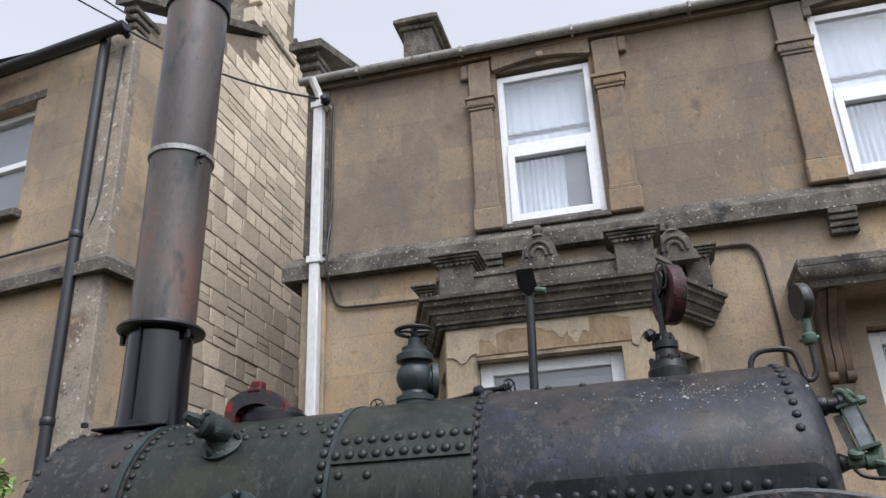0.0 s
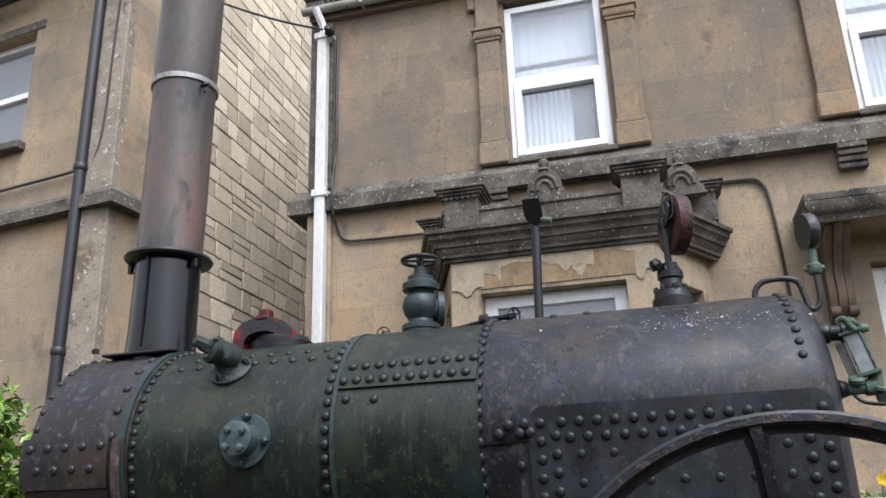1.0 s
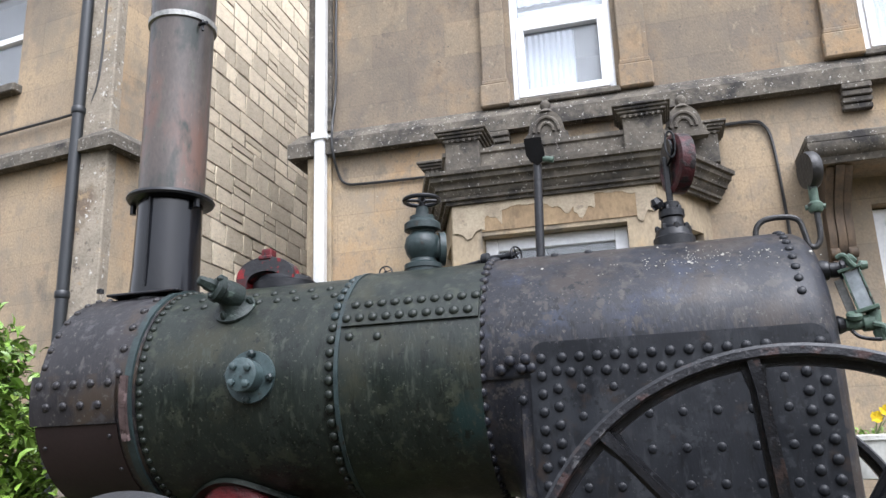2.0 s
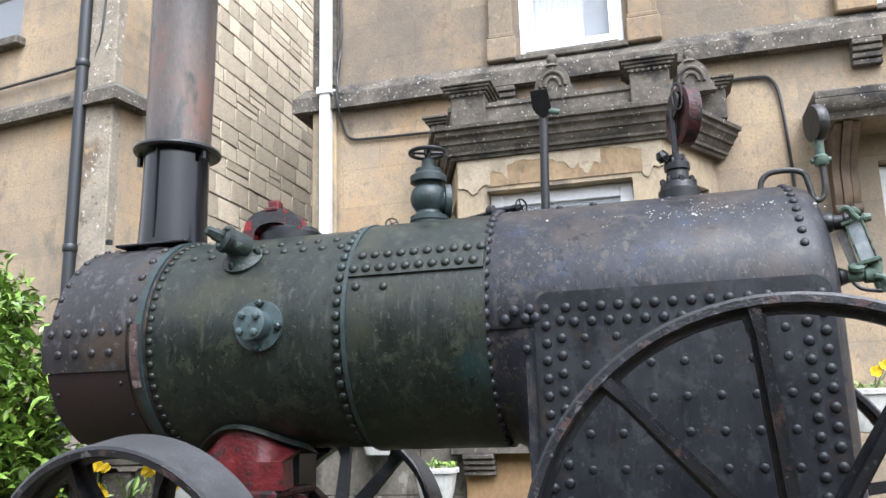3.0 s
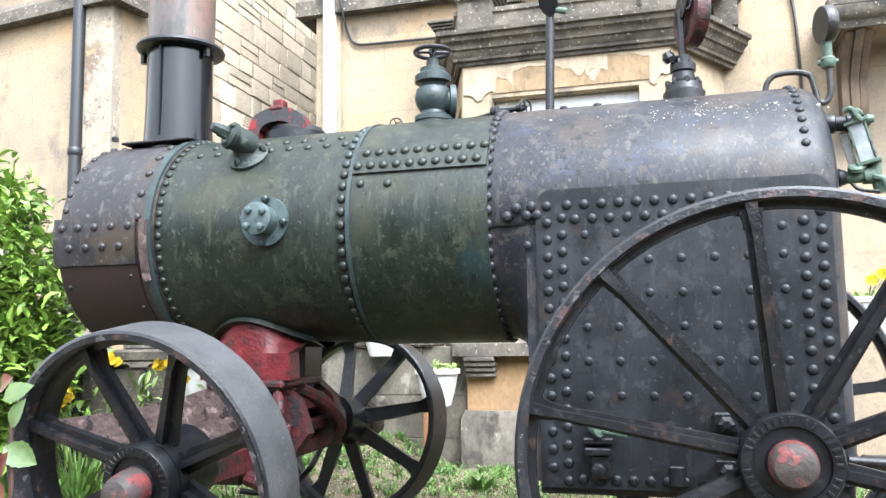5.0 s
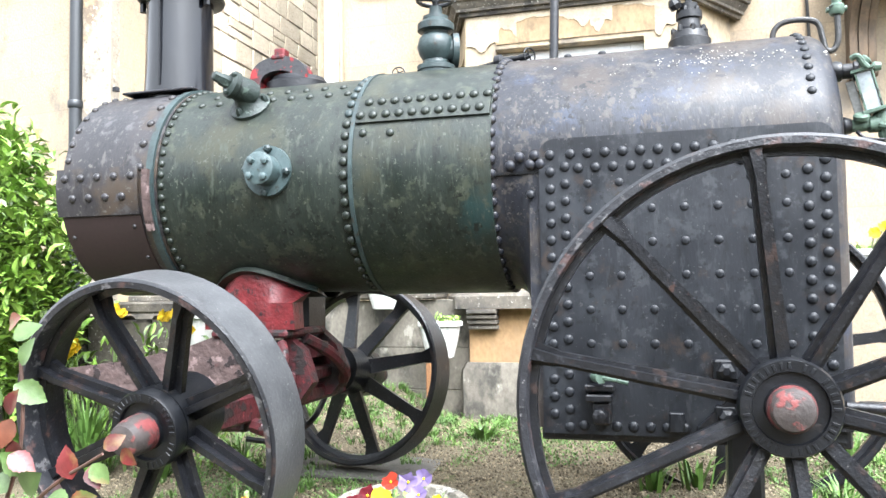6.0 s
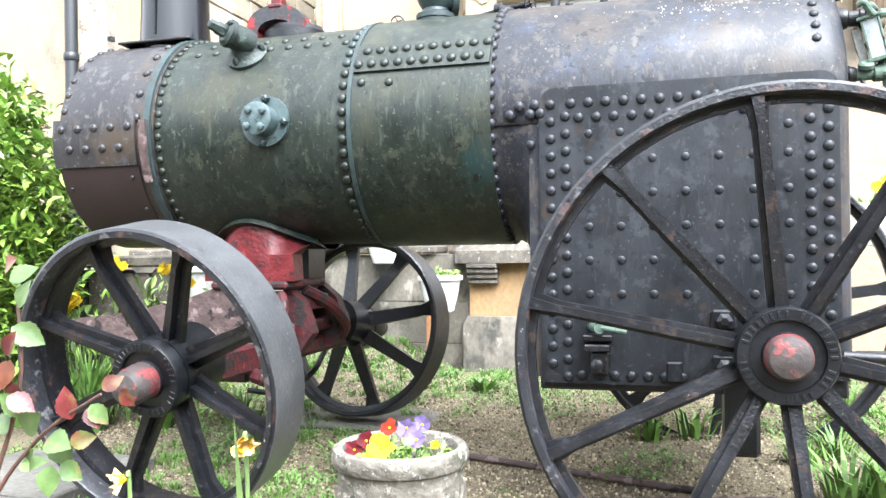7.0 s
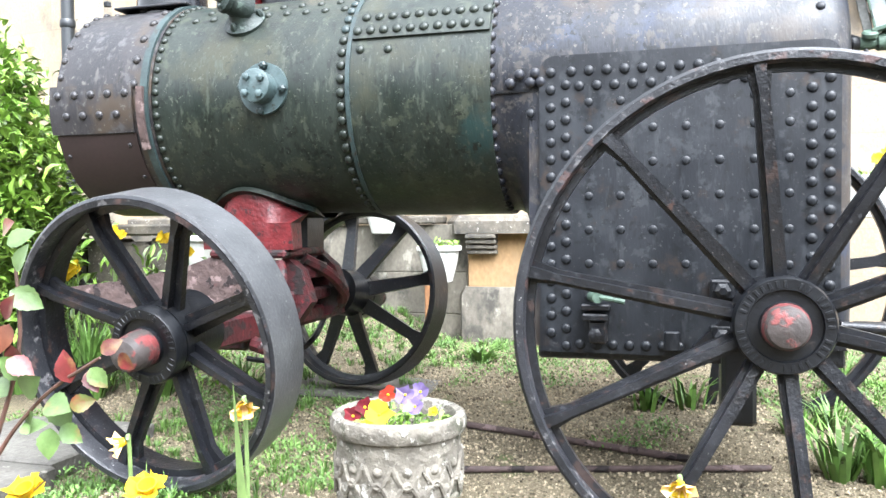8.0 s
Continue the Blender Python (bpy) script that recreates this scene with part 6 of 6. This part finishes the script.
def leaf(bm, at, size, up_=0.4, droop=0.2, wide=0.45, way=None):
    """One folded leaf of four faces."""
    d = way or Vector((random.uniform(-1, 1), random.uniform(-1, 1), random.uniform(-0.4, 0.8) + up_))
    d = d.normalized()
    s = d.cross(Vector((random.uniform(-0.5, 0.5), random.uniform(-0.5, 0.5), 1))).normalized()
    n = s.cross(d)
    at = Vector(at)
    a = bm.verts.new(at)
    m = bm.verts.new(at + d * size * 0.5 + n * size * 0.04)
    t = bm.verts.new(at + d * size - n * size * droop)
    l0 = bm.verts.new(at + d * size * 0.28 + s * size * wide * 0.42 + n * size * 0.1)
    l1 = bm.verts.new(at + d * size * 0.65 + s * size * wide * 0.42 + n * size * 0.06)
    r0 = bm.verts.new(at + d * size * 0.28 - s * size * wide * 0.42 + n * size * 0.1)
    r1 = bm.verts.new(at + d * size * 0.65 - s * size * wide * 0.42 + n * size * 0.06)
    for f in ((a, l0, m), (l0, l1, m), (l1, t, m), (t, r1, m), (r1, r0, m), (r0, a, m)):
        bm.faces.new(f)


planter(-0.92, 5.4, 0.61, 0.27, "white plastic planter with trailing green plants")
planter(-1.316, 5.5, 0.92, 0.3, "white trough planter on the garden wall")
planter(-2.84, 4.16, 0.77, 0.25, "white trough planter on the low wall")
planter(-2.1, 4.4, 0.7, 0.3, "white trough planter by the flower bed")
planter(1.62, 5.4, 1.0, 0.5, "white hanging planter by the front door")
solo("timber_stake", box(B(), -0.99, -0.955, 5.3, 5.33, 0.2, 0.65, 0.004), M_WOODFRESH, "split orange timber stake against the wall", "stake")


def shrub(x, y, z0, rx, ry, h, n, size, m, name, label):
    sh = thing(name, (x, y, z0), label, "shrub")
    t = B()
    for i in range(9):
        a = random.uniform(0, 6.28)
        e = (x + rx * 0.6 * math.cos(a), y + ry * 0.6 * math.sin(a), z0 + h * random.uniform(0.6, 0.9))
        tube(t, [(x, y, z0 - 0.05), ((x + e[0]) / 2 + 0.05, (y + e[1]) / 2, z0 + h * 0.3), e], 0.018, 6, 0.4)
    part("stem", t, M_WOOD, sh)
    q = B()
    clumps = []
    while len(clumps) < 80:
        v = Vector((random.uniform(-1, 1), random.uniform(-1, 1), random.uniform(-0.95, 1)))
        if 0.45 < v.length < 1.0:
            clumps.append(v)
    for i in range(n):
        c = random.choice(clumps)
        v = c + Vector((random.gauss(0, 0.15), random.gauss(0, 0.15), random.gauss(0, 0.13)))
        leaf(q, (x + rx * v.x, y + ry * v.y, z0 + h * 0.5 + h * 0.5 * v.z), size * random.uniform(0.6, 1.2), 0.3)
    part("crown", q, m, sh, "crown of glossy leaves")
    return sh


shrub(-3.05, 3.75, 0.4, 0.62, 0.45, 1.5, 12000, 0.09, M_LEAF, "laurel_bush", "bright green glossy laurel bush by the house")


def clump(bm, x, y, n, h, spread, wide=0.006):
    z = ground_z(x, y)
    for i in range(n):
        a = random.uniform(0, 6.28)
        r = random.uniform(0, spread * 0.35)
        lean = random.uniform(0.1, 0.8) * spread
        bx, by = x + r * math.cos(a), y + r * math.sin(a)
        hh = h * random.uniform(0.5, 1.1)
        s = Vector((-math.sin(a), math.cos(a), 0)) * wide
        p0, p1, p2 = Vector((bx, by, z - 0.01)), Vector((bx + lean * 0.4 * math.cos(a), by + lean * 0.4 * math.sin(a), z + hh * 0.7)), Vector((bx + lean * math.cos(a), by + lean * math.sin(a), z + hh))
        v = [bm.verts.new(p) for p in (p0 - s, p0 + s, p1 + s * 0.8, p1 - s * 0.8, p2)]
        bm.faces.new((v[0], v[1], v[2], v[3]))
        bm.faces.new((v[3], v[2], v[4]))


gr = B()
for i in range(3600):
    x, y = random.uniform(-3.2, 2.6), random.uniform(1.9, 5.6)
    if noise.noise((x * 1.1 + 3, y * 1.1, 0.5)) + 0.25 * noise.noise((x * 4, y * 4, 2)) > (0.34 if -0.45 < x < 1.3 else -0.02) or (y > 4.9 and x < -0.75):
        clump(gr, x, y, random.randint(8, 18), random.uniform(0.02, 0.06), 0.06, 0.0028)
solo("grass", gr, M_GRASS, "patchy short grass and weeds in the gravel", "grass", "stuff", smooth=0)
wd = B()
for i in range(9500):
    x, y = random.uniform(-3, 2.4), random.uniform(2.0, 5.5)
    if -1.45 < x < -0.58 and 4.0 < y < 4.7:
        continue
    bare = 0.4 if -0.45 < x < 1.25 and y < 4.7 else -0.06
    if noise.noise((x * 1.4 + 9, y * 1.4, 0.2)) + 0.3 * noise.noise((x * 5, y * 5, 4)) > bare or (x < -1.2 and y < 2.9) or (y > 4.95 and x < -0.75):
        for k in range(6):
            leaf(wd, (x + random.uniform(-0.05, 0.05), y + random.uniform(-0.05, 0.05), ground_z(x, y) + random.uniform(0, 0.03)), random.uniform(0.012, 0.026), 0.6)
solo("weeds", wd, M_GRASS, "low leafy weeds among the gravel", "weeds", "stuff", smooth=0)
pb = B()
base = [Vector(v) for v in ((1, 0, 0), (-1, 0, 0), (0, 1, 0), (0, -1, 0), (0, 0, 0.8), (0, 0, -0.6))]
for i in range(46000):
    x, y = random.uniform(-2.2, 2.2), random.uniform(2.3, 5.4)
    r = random.uniform(0.003, 0.0085) * (1.7 if random.random() < 0.04 else 1)
    rot = Euler((random.uniform(0, 6), random.uniform(0, 6), random.uniform(0, 6))).to_matrix()
    vs = [pb.verts.new(rot @ (b * r * random.uniform(0.7, 1.2)) + Vector((x, y, ground_z(x, y) + r * 0.35))) for b in base]
    for f in ((0, 2, 4), (2, 1, 4), (1, 3, 4), (3, 0, 4), (2, 0, 5), (1, 2, 5), (3, 1, 5), (0, 3, 5)):
        pb.faces.new([vs[k] for k in f])
solo("gravel", pb, M_PEBBLE, "loose pale gravel", "gravel", "stuff", smooth=0)
for x, y, h, n in ((0.6, 4.2, 0.16, 22), (1.55, 3.9, 0.24, 60), (1.75, 4.0, 0.24, 60), (-0.75, 3.45, 0.14, 40), (-2.55, 3.8, 0.42, 90), (-2.25, 3.75, 0.4, 90), (-2.4, 3.7, 0.34, 90), (-2.75, 3.85, 0.46, 90), (-1.95, 3.9, 0.24, 60), (-2.3, 3.9, 0.26, 60), (-1.6, 4.1, 0.2, 50), (-0.55, 4.95, 0.1, 40), (1.3, 4.6, 0.18, 50), (1.08, 3.41, 0.2, 45), (1.2, 3.38, 0.2, 45), (1.02, 3.9, 0.12, 60), (1.15, 4.0, 0.12, 60), (0.41, 4.14, 0.14, 26), (1.3, 3.7, 0.14, 60)):
    t = B()
    clump(t, x, y, n, h, 0.2, 0.011 if n < 50 or h > 0.3 else 0.006)
    solo("grass_tuft", t, M_GRASS, "tuft of long strap-like leaves", "plant", smooth=0)


# ---- flowers ----
def petal_disc(bm, at, normal, r, n=5, cup=0.25, frill=0.0):
    m = Matrix.Translation(at) @ turn_to(normal)
    c = bm.verts.new(m @ Vector((0, 0, 0)))
    for k in range(n):
        a0 = 2 * math.pi * k / n
        half = math.pi / n * 1.35
        ring = []
        for j in range(5):
            a = a0 - half + 2 * half * j / 4
            rr = r * (1.0 - 0.22 * abs(j - 2) / 2) * random.uniform(1 - frill, 1 + frill)
            ring.append(bm.verts.new(m @ Vector((rr * math.cos(a), rr * math.sin(a), cup * r * (1 + 0.3 * (k % 2)) * random.uniform(0.7, 1.2)))))
        for j in range(4):
            bm.faces.new((c, ring[j], ring[j + 1]))


pot = thing("stone_pot", (-0.08, 2.15, 0.09), "round lichened cast-stone pot with pansies", "flower pot")
PX, PYY, PZ, PR = -0.09, 2.16, 0.148, 0.15
part("body", lathe(B(), [(PR * 0.66, PZ - 0.05), (PR * 0.68, PZ - 0.03), (PR * 0.64, PZ - 0.01), (PR * 0.7, PZ + 0.03), (PR * 0.86, PZ + 0.15), (PR * 0.96, PZ + 0.28), (PR * 0.95, PZ + 0.35), (PR * 0.96, PZ + 0.372), (PR * 1.02, PZ + 0.377), (PR * 1.05, PZ + 0.388), (PR * 1.05, PZ + 0.402), (PR * 1.02, PZ + 0.414), (PR * 0.95, PZ + 0.42), (PR * 0.88, PZ + 0.414), (PR * 0.85, PZ + 0.395), (PR * 0.82, PZ + 0.34)], (PX, PYY, 0), seg=48), M_POT, pot, "cast stone body with swags")
for i in range(14):
    a = 2 * math.pi * i / 14
    t = B()
    pts = []
    for k in range(7):
        b = a + 2 * math.pi / 14 * k / 6
        rr = PR * 0.965
        pts.append((PX + rr * math.cos(b), PYY + rr * math.sin(b), PZ + 0.33 - 0.05 * math.sin(math.pi * k / 6)))
    tube(t, pts, 0.006, 6)
    tube(t, [(p[0], p[1], 2 * (PZ + 0.285) - p[2]) for p in pts], 0.006, 6)
    part("swag", t, M_POT, pot)
    for da, dz, k in ((0.5, 0.315, 0.6), (0.0, 0.265, 0.7), (0.5, 0.2, 1.0), (0.0, 0.15, 1.0)):
        b = a + 2 * math.pi / 14 * da
        rr = PR * (0.955 if dz > 0.22 else 0.86)
        t = lathe(B(), [(0.02 * k, -0.012), (0.019 * k, 0.001), (0.012 * k, 0.005), (0.003, 0.007)], (PX + rr * math.cos(b), PYY + rr * math.sin(b), PZ + dz), (math.cos(b), math.sin(b), -0.1), 9)
        part("rosette", t, M_POT, pot)
part("band", lathe(B(), [(PR * 0.93, PZ + 0.225), (PR * 0.965, PZ + 0.23), (PR * 0.965, PZ + 0.24), (PR * 0.93, PZ + 0.245)], (PX, PYY, 0), seg=40, caps=False), M_POT, pot)
part("soil", lathe(B(), [(0.001, PZ + 0.355), (PR * 0.83, PZ + 0.36)], (PX, PYY, 0), seg=24, caps=False), M_SOIL, pot)
q = B()
for i in range(150):
    a, r = random.uniform(0, 6.28), PR * 0.75 * math.sqrt(random.random())
    leaf(q, (PX + r * math.cos(a), PYY + r * math.sin(a), PZ + 0.37 + random.uniform(0, 0.03)), random.uniform(0.02, 0.035), 0.5)
solo("pansy_leaves", q, M_LEAF, "green pansy leaves in the stone pot", "plant")
for m, nm, places in ((M_CRIMSON, "crimson", ((-0.1, -0.03, 0.035), (-0.075, -0.02, 0.055))), (M_SCARLET, "scarlet", ((-0.035, 0.03, 0.075),)), (M_YELLOW, "yellow", ((-0.025, -0.06, 0.05), (-0.045, -0.09, 0.02), (0.085, 0.0, 0.05))), (M_VIOLET, "violet", ((0.01, 0.02, 0.08), (0.05, -0.03, 0.065), (0.035, 0.06, 0.08)))):
    for dx, dy, dz in places:
        t = B()
        n = Vector((random.uniform(-0.3, 0.4), -1, random.uniform(0.3, 0.8)))
        petal_disc(t, (PX + dx, PYY + dy, PZ + 0.37 + dz), n, 0.012 if nm == "yellow" and dx > 0 else 0.034 if nm == "yellow" and dz > 0.04 else 0.023, 5, 0.3, 0.22)
        f = solo("pansy", t, m, nm + " pansy flower in the stone pot", "flower", group="pansies")
        t = B()
        lathe(t, [(0.0035, 0), (0.0025, 0.003), (0.0008, 0.004)], Vector((PX + dx, PYY + dy, PZ + 0.37 + dz)) + n.normalized() * 0.002, n, 8)
        hang(new("eye", to_mesh("eye", t, M_YELLOW)), f, Matrix())
        t = B()
        tube(t, [(PX + dx * 0.8, PYY + dy * 0.8, PZ + 0.36), (PX + dx, PYY + dy + 0.01, PZ + 0.37 + dz)], 0.002, 5)
        hang(new("stalk", to_mesh("stalk", t, M_STEMG)), f, Matrix())


def daffodil(x, y, z, way, m=M_PEACH, r=0.027, leaves=2):
    d = thing("daffodil", (x, y, ground_z(x, y)), "fading yellow-orange daffodil on a green stalk", "flower", "daffodils")
    g0 = ground_z(x, y)
    part("stalk", tube(B(), [(x + 0.01, y + 0.02, g0), (x + 0.006, y + 0.01, (g0 + z) / 2), (x, y + 0.01, z - 0.02), (x, y + 0.004, z)], 0.0035, 6), M_STEMG, d)
    t = B()
    petal_disc(t, (x, y, z), way, r * (1.0 if m is M_YELLOW else 0.75), 6, 0.5 if m is M_YELLOW else 0.9, 0.3)
    part("petals", t, m, d)
    w = Vector(way).normalized()
    t = lathe(B(), [(r * 0.22, 0), (r * 0.35, r * 0.35), (r * 0.48, r * 0.6), (r * 0.4, r * 0.6), (r * 0.2, r * 0.1)], Vector((x, y, z)), w, 12, caps=False)
    part("trumpet", t, m if m is M_YELLOW else M_YELLOW, d)
    t = B()
    for i in range(leaves):
        clump(t, x + random.uniform(-0.03, 0.03), y + 0.02, 2, (z - g0) * random.uniform(0.8, 1.0), 0.07, 0.013)
    part("leaf", t, M_STEMG, d)


daffodil(-0.114, 1.5, 0.725, (0.5, -0.6, -0.35))
daffodil(-0.323, 1.5, 0.655, (-0.8, -0.4, -0.3), M_PEACH, 0.026, 1)
daffodil(0.526, 1.5, 0.655, (-0.1, -0.7, -0.3))
daffodil(-0.28, 1.5, 0.575, (0.1, -0.5, 0.9), M_YELLOW, 0.034)
daffodil(-0.514, 1.5, 0.55, (0.0, -0.5, 0.9), M_YELLOW, 0.034)

def rose_leaf(at, size, way, face):
    """An oval leaf, folded along its midrib, with a finely toothed edge."""
    t = B()
    d = way.normalized()
    s = d.cross(face).normalized()
    nn = s.cross(d).normalized()
    at = Vector(at)
    n = 12
    mid = [t.verts.new(at + d * size * i / n - nn * size * 0.12 * (i / n) ** 2) for i in range(n + 1)]
    for q in (-1, 1):
        edge = []
        for i in range(n + 1):
            w = 0.36 * math.sin(math.pi * (i / n) ** 0.8) * (1 + 0.05 * (-1) ** i) if 0 < i < n else 0.0
            edge.append(mid[i] if w == 0.0 else t.verts.new(mid[i].co + s * (q * w * size) + nn * size * 0.1 * w * 2.5))
        for i in range(n):
            vs = [mid[i], mid[i + 1], edge[i + 1], edge[i]]
            vs = [v for k, v in enumerate(vs) if v not in vs[:k]]
            if len(vs) > 2:
                t.faces.new(vs)
    return t


# rose branch leaning in beside the path
rose = thing("rose_branch", (-0.55, 1.4, 0.12), "young rose branch with pale green and red leaves", "rose")
part("stem", tube(B(), [(-0.62, 1.4, 0.12), (-0.56, 1.4, 0.5), (-0.47, 1.4, 0.655), (-0.405, 1.4, 0.728), (-0.345, 1.39, 0.77), (-0.305, 1.38, 0.79), (-0.262, 1.37, 0.812)], 0.0045, 7, 0.45), M_STEM, rose)
part("stem", tube(B(), [(-0.6, 1.42, 0.3), (-0.52, 1.42, 0.6), (-0.45, 1.42, 0.8), (-0.452, 1.42, 0.95)], 0.005, 7, 0.5), M_STEM, rose)
for i, (x, z, s, red, dx, dz) in enumerate(((-0.43, 0.93, 0.06, 0, 0.2, 0.5), (-0.455, 0.9, 0.07, 0, 0.6, -0.4), (-0.44, 0.86, 0.055, 1, 0.3, 0.6), (-0.455, 0.85, 0.06, 1, -0.2, -1), (-0.45, 0.82, 0.07, 1, 0.3, -1), (-0.44, 0.8, 0.06, 1, 1, -0.6), (-0.43, 0.77, 0.065, 0, -0.5, 0.4), (-0.42, 0.75, 0.07, 0, 0.5, 0.3), (-0.4, 0.72, 0.07, 0, -0.6, -0.7), (-0.385, 0.735, 0.065, 0, 0.5, -0.9), (-0.37, 0.74, 0.07, 0, 1, -0.1), (-0.36, 0.7, 0.055, 0, 0.9, -0.5), (-0.35, 0.73, 0.05, 1, 0.9, 0.2), (-0.29, 0.8, 0.065, 1, -0.3, 1), (-0.28, 0.815, 0.05, 1, 0.7, -0.9), (-0.27, 0.82, 0.05, 0, 0.9, -1), (-0.24, 0.845, 0.045, 1, 0.7, 0.5), (-0.23, 0.84, 0.045, 1, 0.9, -0.7), (-0.37, 0.7, 0.06, 0, 0.1, -1), (-0.43, 0.69, 0.055, 0, 0.6, 0.2), (-0.46, 0.97, 0.06, 0, 0.5, 0.3), (-0.44, 0.99, 0.05, 1, 0.6, 0.3), (-0.47, 0.87, 0.06, 0, -0.6, 0.5), (-0.46, 0.74, 0.06, 0, -0.7, 0.5))):
    if x > -0.31:
        x, z = x - 0.035, z - 0.03
    t = rose_leaf((x, 1.4 + 0.015 * math.sin(i * 2.3), z), s * 0.78, Vector((dx, 0.35 * math.sin(i * 1.7), dz)), Vector((0.4 * math.sin(i * 2.9), -1, 0.5 + 0.4 * math.cos(i * 1.3))))
    part("leaf", t, (M_LEAFCORAL if i % 3 == 0 else M_LEAFRED) if red else M_LEAFPALE, rose, "reddish young leaf" if red else "")

# flowers of the bed behind the front wheel
bed = B()
for i in range(700):
    x, y = random.uniform(-3.0, -1.55), random.uniform(3.9, 4.25)
    leaf(bed, (x, y, 0.15 + random.uniform(0, 0.72) * (0.55 + 0.45 * abs(math.sin(x * 5)))), random.uniform(0.05, 0.1), 0.9, 0.2, 0.3)
solo("bed_foliage", bed, M_LEAF, "mixed green foliage of the flower bed", "plants", "stuff")
for x, z, m, nm in ((-2.62, 0.8, M_YELLOW, "yellow"), (-2.49, 0.78, M_YELLOW, "yellow"), (-2.42, 0.8, M_YELLOW, "yellow"), (-2.45, 0.74, M_YELLOW, "yellow"), (-2.55, 0.74, M_YELLOW, "yellow"), (-2.19, 0.95, M_YELLOW, "yellow"), (-2.14, 0.8, M_YELLOW, "yellow"), (-1.77, 0.86, M_YELLOW, "yellow"), (-1.87, 0.92, M_YELLOW, "yellow"), (-2.2, 0.84, M_YELLOW, "yellow"), (-2.85, 0.95, M_SCARLET, "red"), (-2.95, 1.0, M_SCARLET, "red"), (-2.9, 0.9, M_SCARLET, "red"), (-2.7, 0.76, M_UPVC, "white")):
    t = B()
    for k in range(4):
        petal_disc(t, (x + random.uniform(-0.03, 0.03), 3.88 + random.uniform(-0.03, 0.03), z + random.uniform(-0.025, 0.025)), (random.uniform(-0.5, 0.5), -1, random.uniform(0.1, 1)), 0.03, 5, 0.35, 0.2)
    f = solo("bed_flower", t, m, nm + " flower head in the bed", "flower", group="bed flowers")
    t = B()
    tube(t, [(x + 0.02, 3.95, 0.14), (x, 3.9, z * 0.6), (x, 3.89, z)], 0.004, 5)
    hang(new("stalk", to_mesh("stalk", t, M_STEMG)), f, Matrix())
t = B()
for k in range(26):
    petal_disc(t, (1.45 + random.uniform(-0.1, 0.12), 3.75 + random.uniform(-0.05, 0.05), 0.26 + random.uniform(-0.08, 0.1)), (random.uniform(-0.5, 0.5), -1, 0.3), 0.014, 5, 0.4, 0.2)
    leaf(t, (1.45 + random.uniform(-0.1, 0.12), 3.76, 0.2), 0.02)
solo("violet_flowers", t, M_VIOLET, "small violet bellflowers beside the rear wheel", "flower")
for k in range(3):
    t = B()
    petal_disc(t, (1.6 + 0.05 * k, 5.33, 1.32 + 0.03 * k), (0, -1, 0.4), 0.035, 5, 0.35, 0.2)
    f = solo("bed_flower", t, M_YELLOW, "yellow flower in the planter by the door", "flower", group="bed flowers")
    t = B()
    tube(t, [(1.6, 5.4, 1.23), (1.6 + 0.05 * k, 5.34, 1.32 + 0.03 * k)], 0.003, 5)
    hang(new("stalk", to_mesh("stalk", t, M_STEMG)), f, Matrix())


# ---- gable wall blocks, one by one ----
gable = thing("gable_wall", (NX, NY + 2.5, 0.2), "coursed limestone gable wall of uneven blocks", "wall", "", "structure")
block_meshes = []
for k in range(5):
    bm = box(B(), -0.5, 0.5, -0.5, 0.5, -0.5, 0.5)
    for v in bm.verts:
        v.co += Vector((random.uniform(-0.02, 0.02), random.uniform(-0.015, 0.015), random.uniform(-0.03, 0.03)))
    bmesh.ops.bevel(bm, geom=list(bm.edges), offset=0.02, segments=1, affect="EDGES")
    block_meshes.append(to_mesh("block", bm, M_BLOCK, 40))
z = 1.3
while z < 8.8:
    h = random.choice((0.165, 0.19, 0.205, 0.225))
    y = NY + 0.46
    while y < NY + 6.2:
        w = random.uniform(0.2, 0.52)
        if z + h < (6.1 + 0.6 * (y - NY) if y + w < 7.84 else 8.9 if y + w < 8.66 else 8.1 - 0.45 * (y - 8.6)):
            n = 2 if random.random() < 0.16 else 1
            for k in range(n):
                piece("block", random.choice(block_meshes), gable, Matrix.LocRotScale((NX - 0.049 + random.uniform(-0.003, 0.003), y + w / 2, z + h * (k + 0.5) / n + random.uniform(-0.004, 0.004)), None, (0.16, w - 0.015, h / n - 0.013)))
        y += w
    z += h
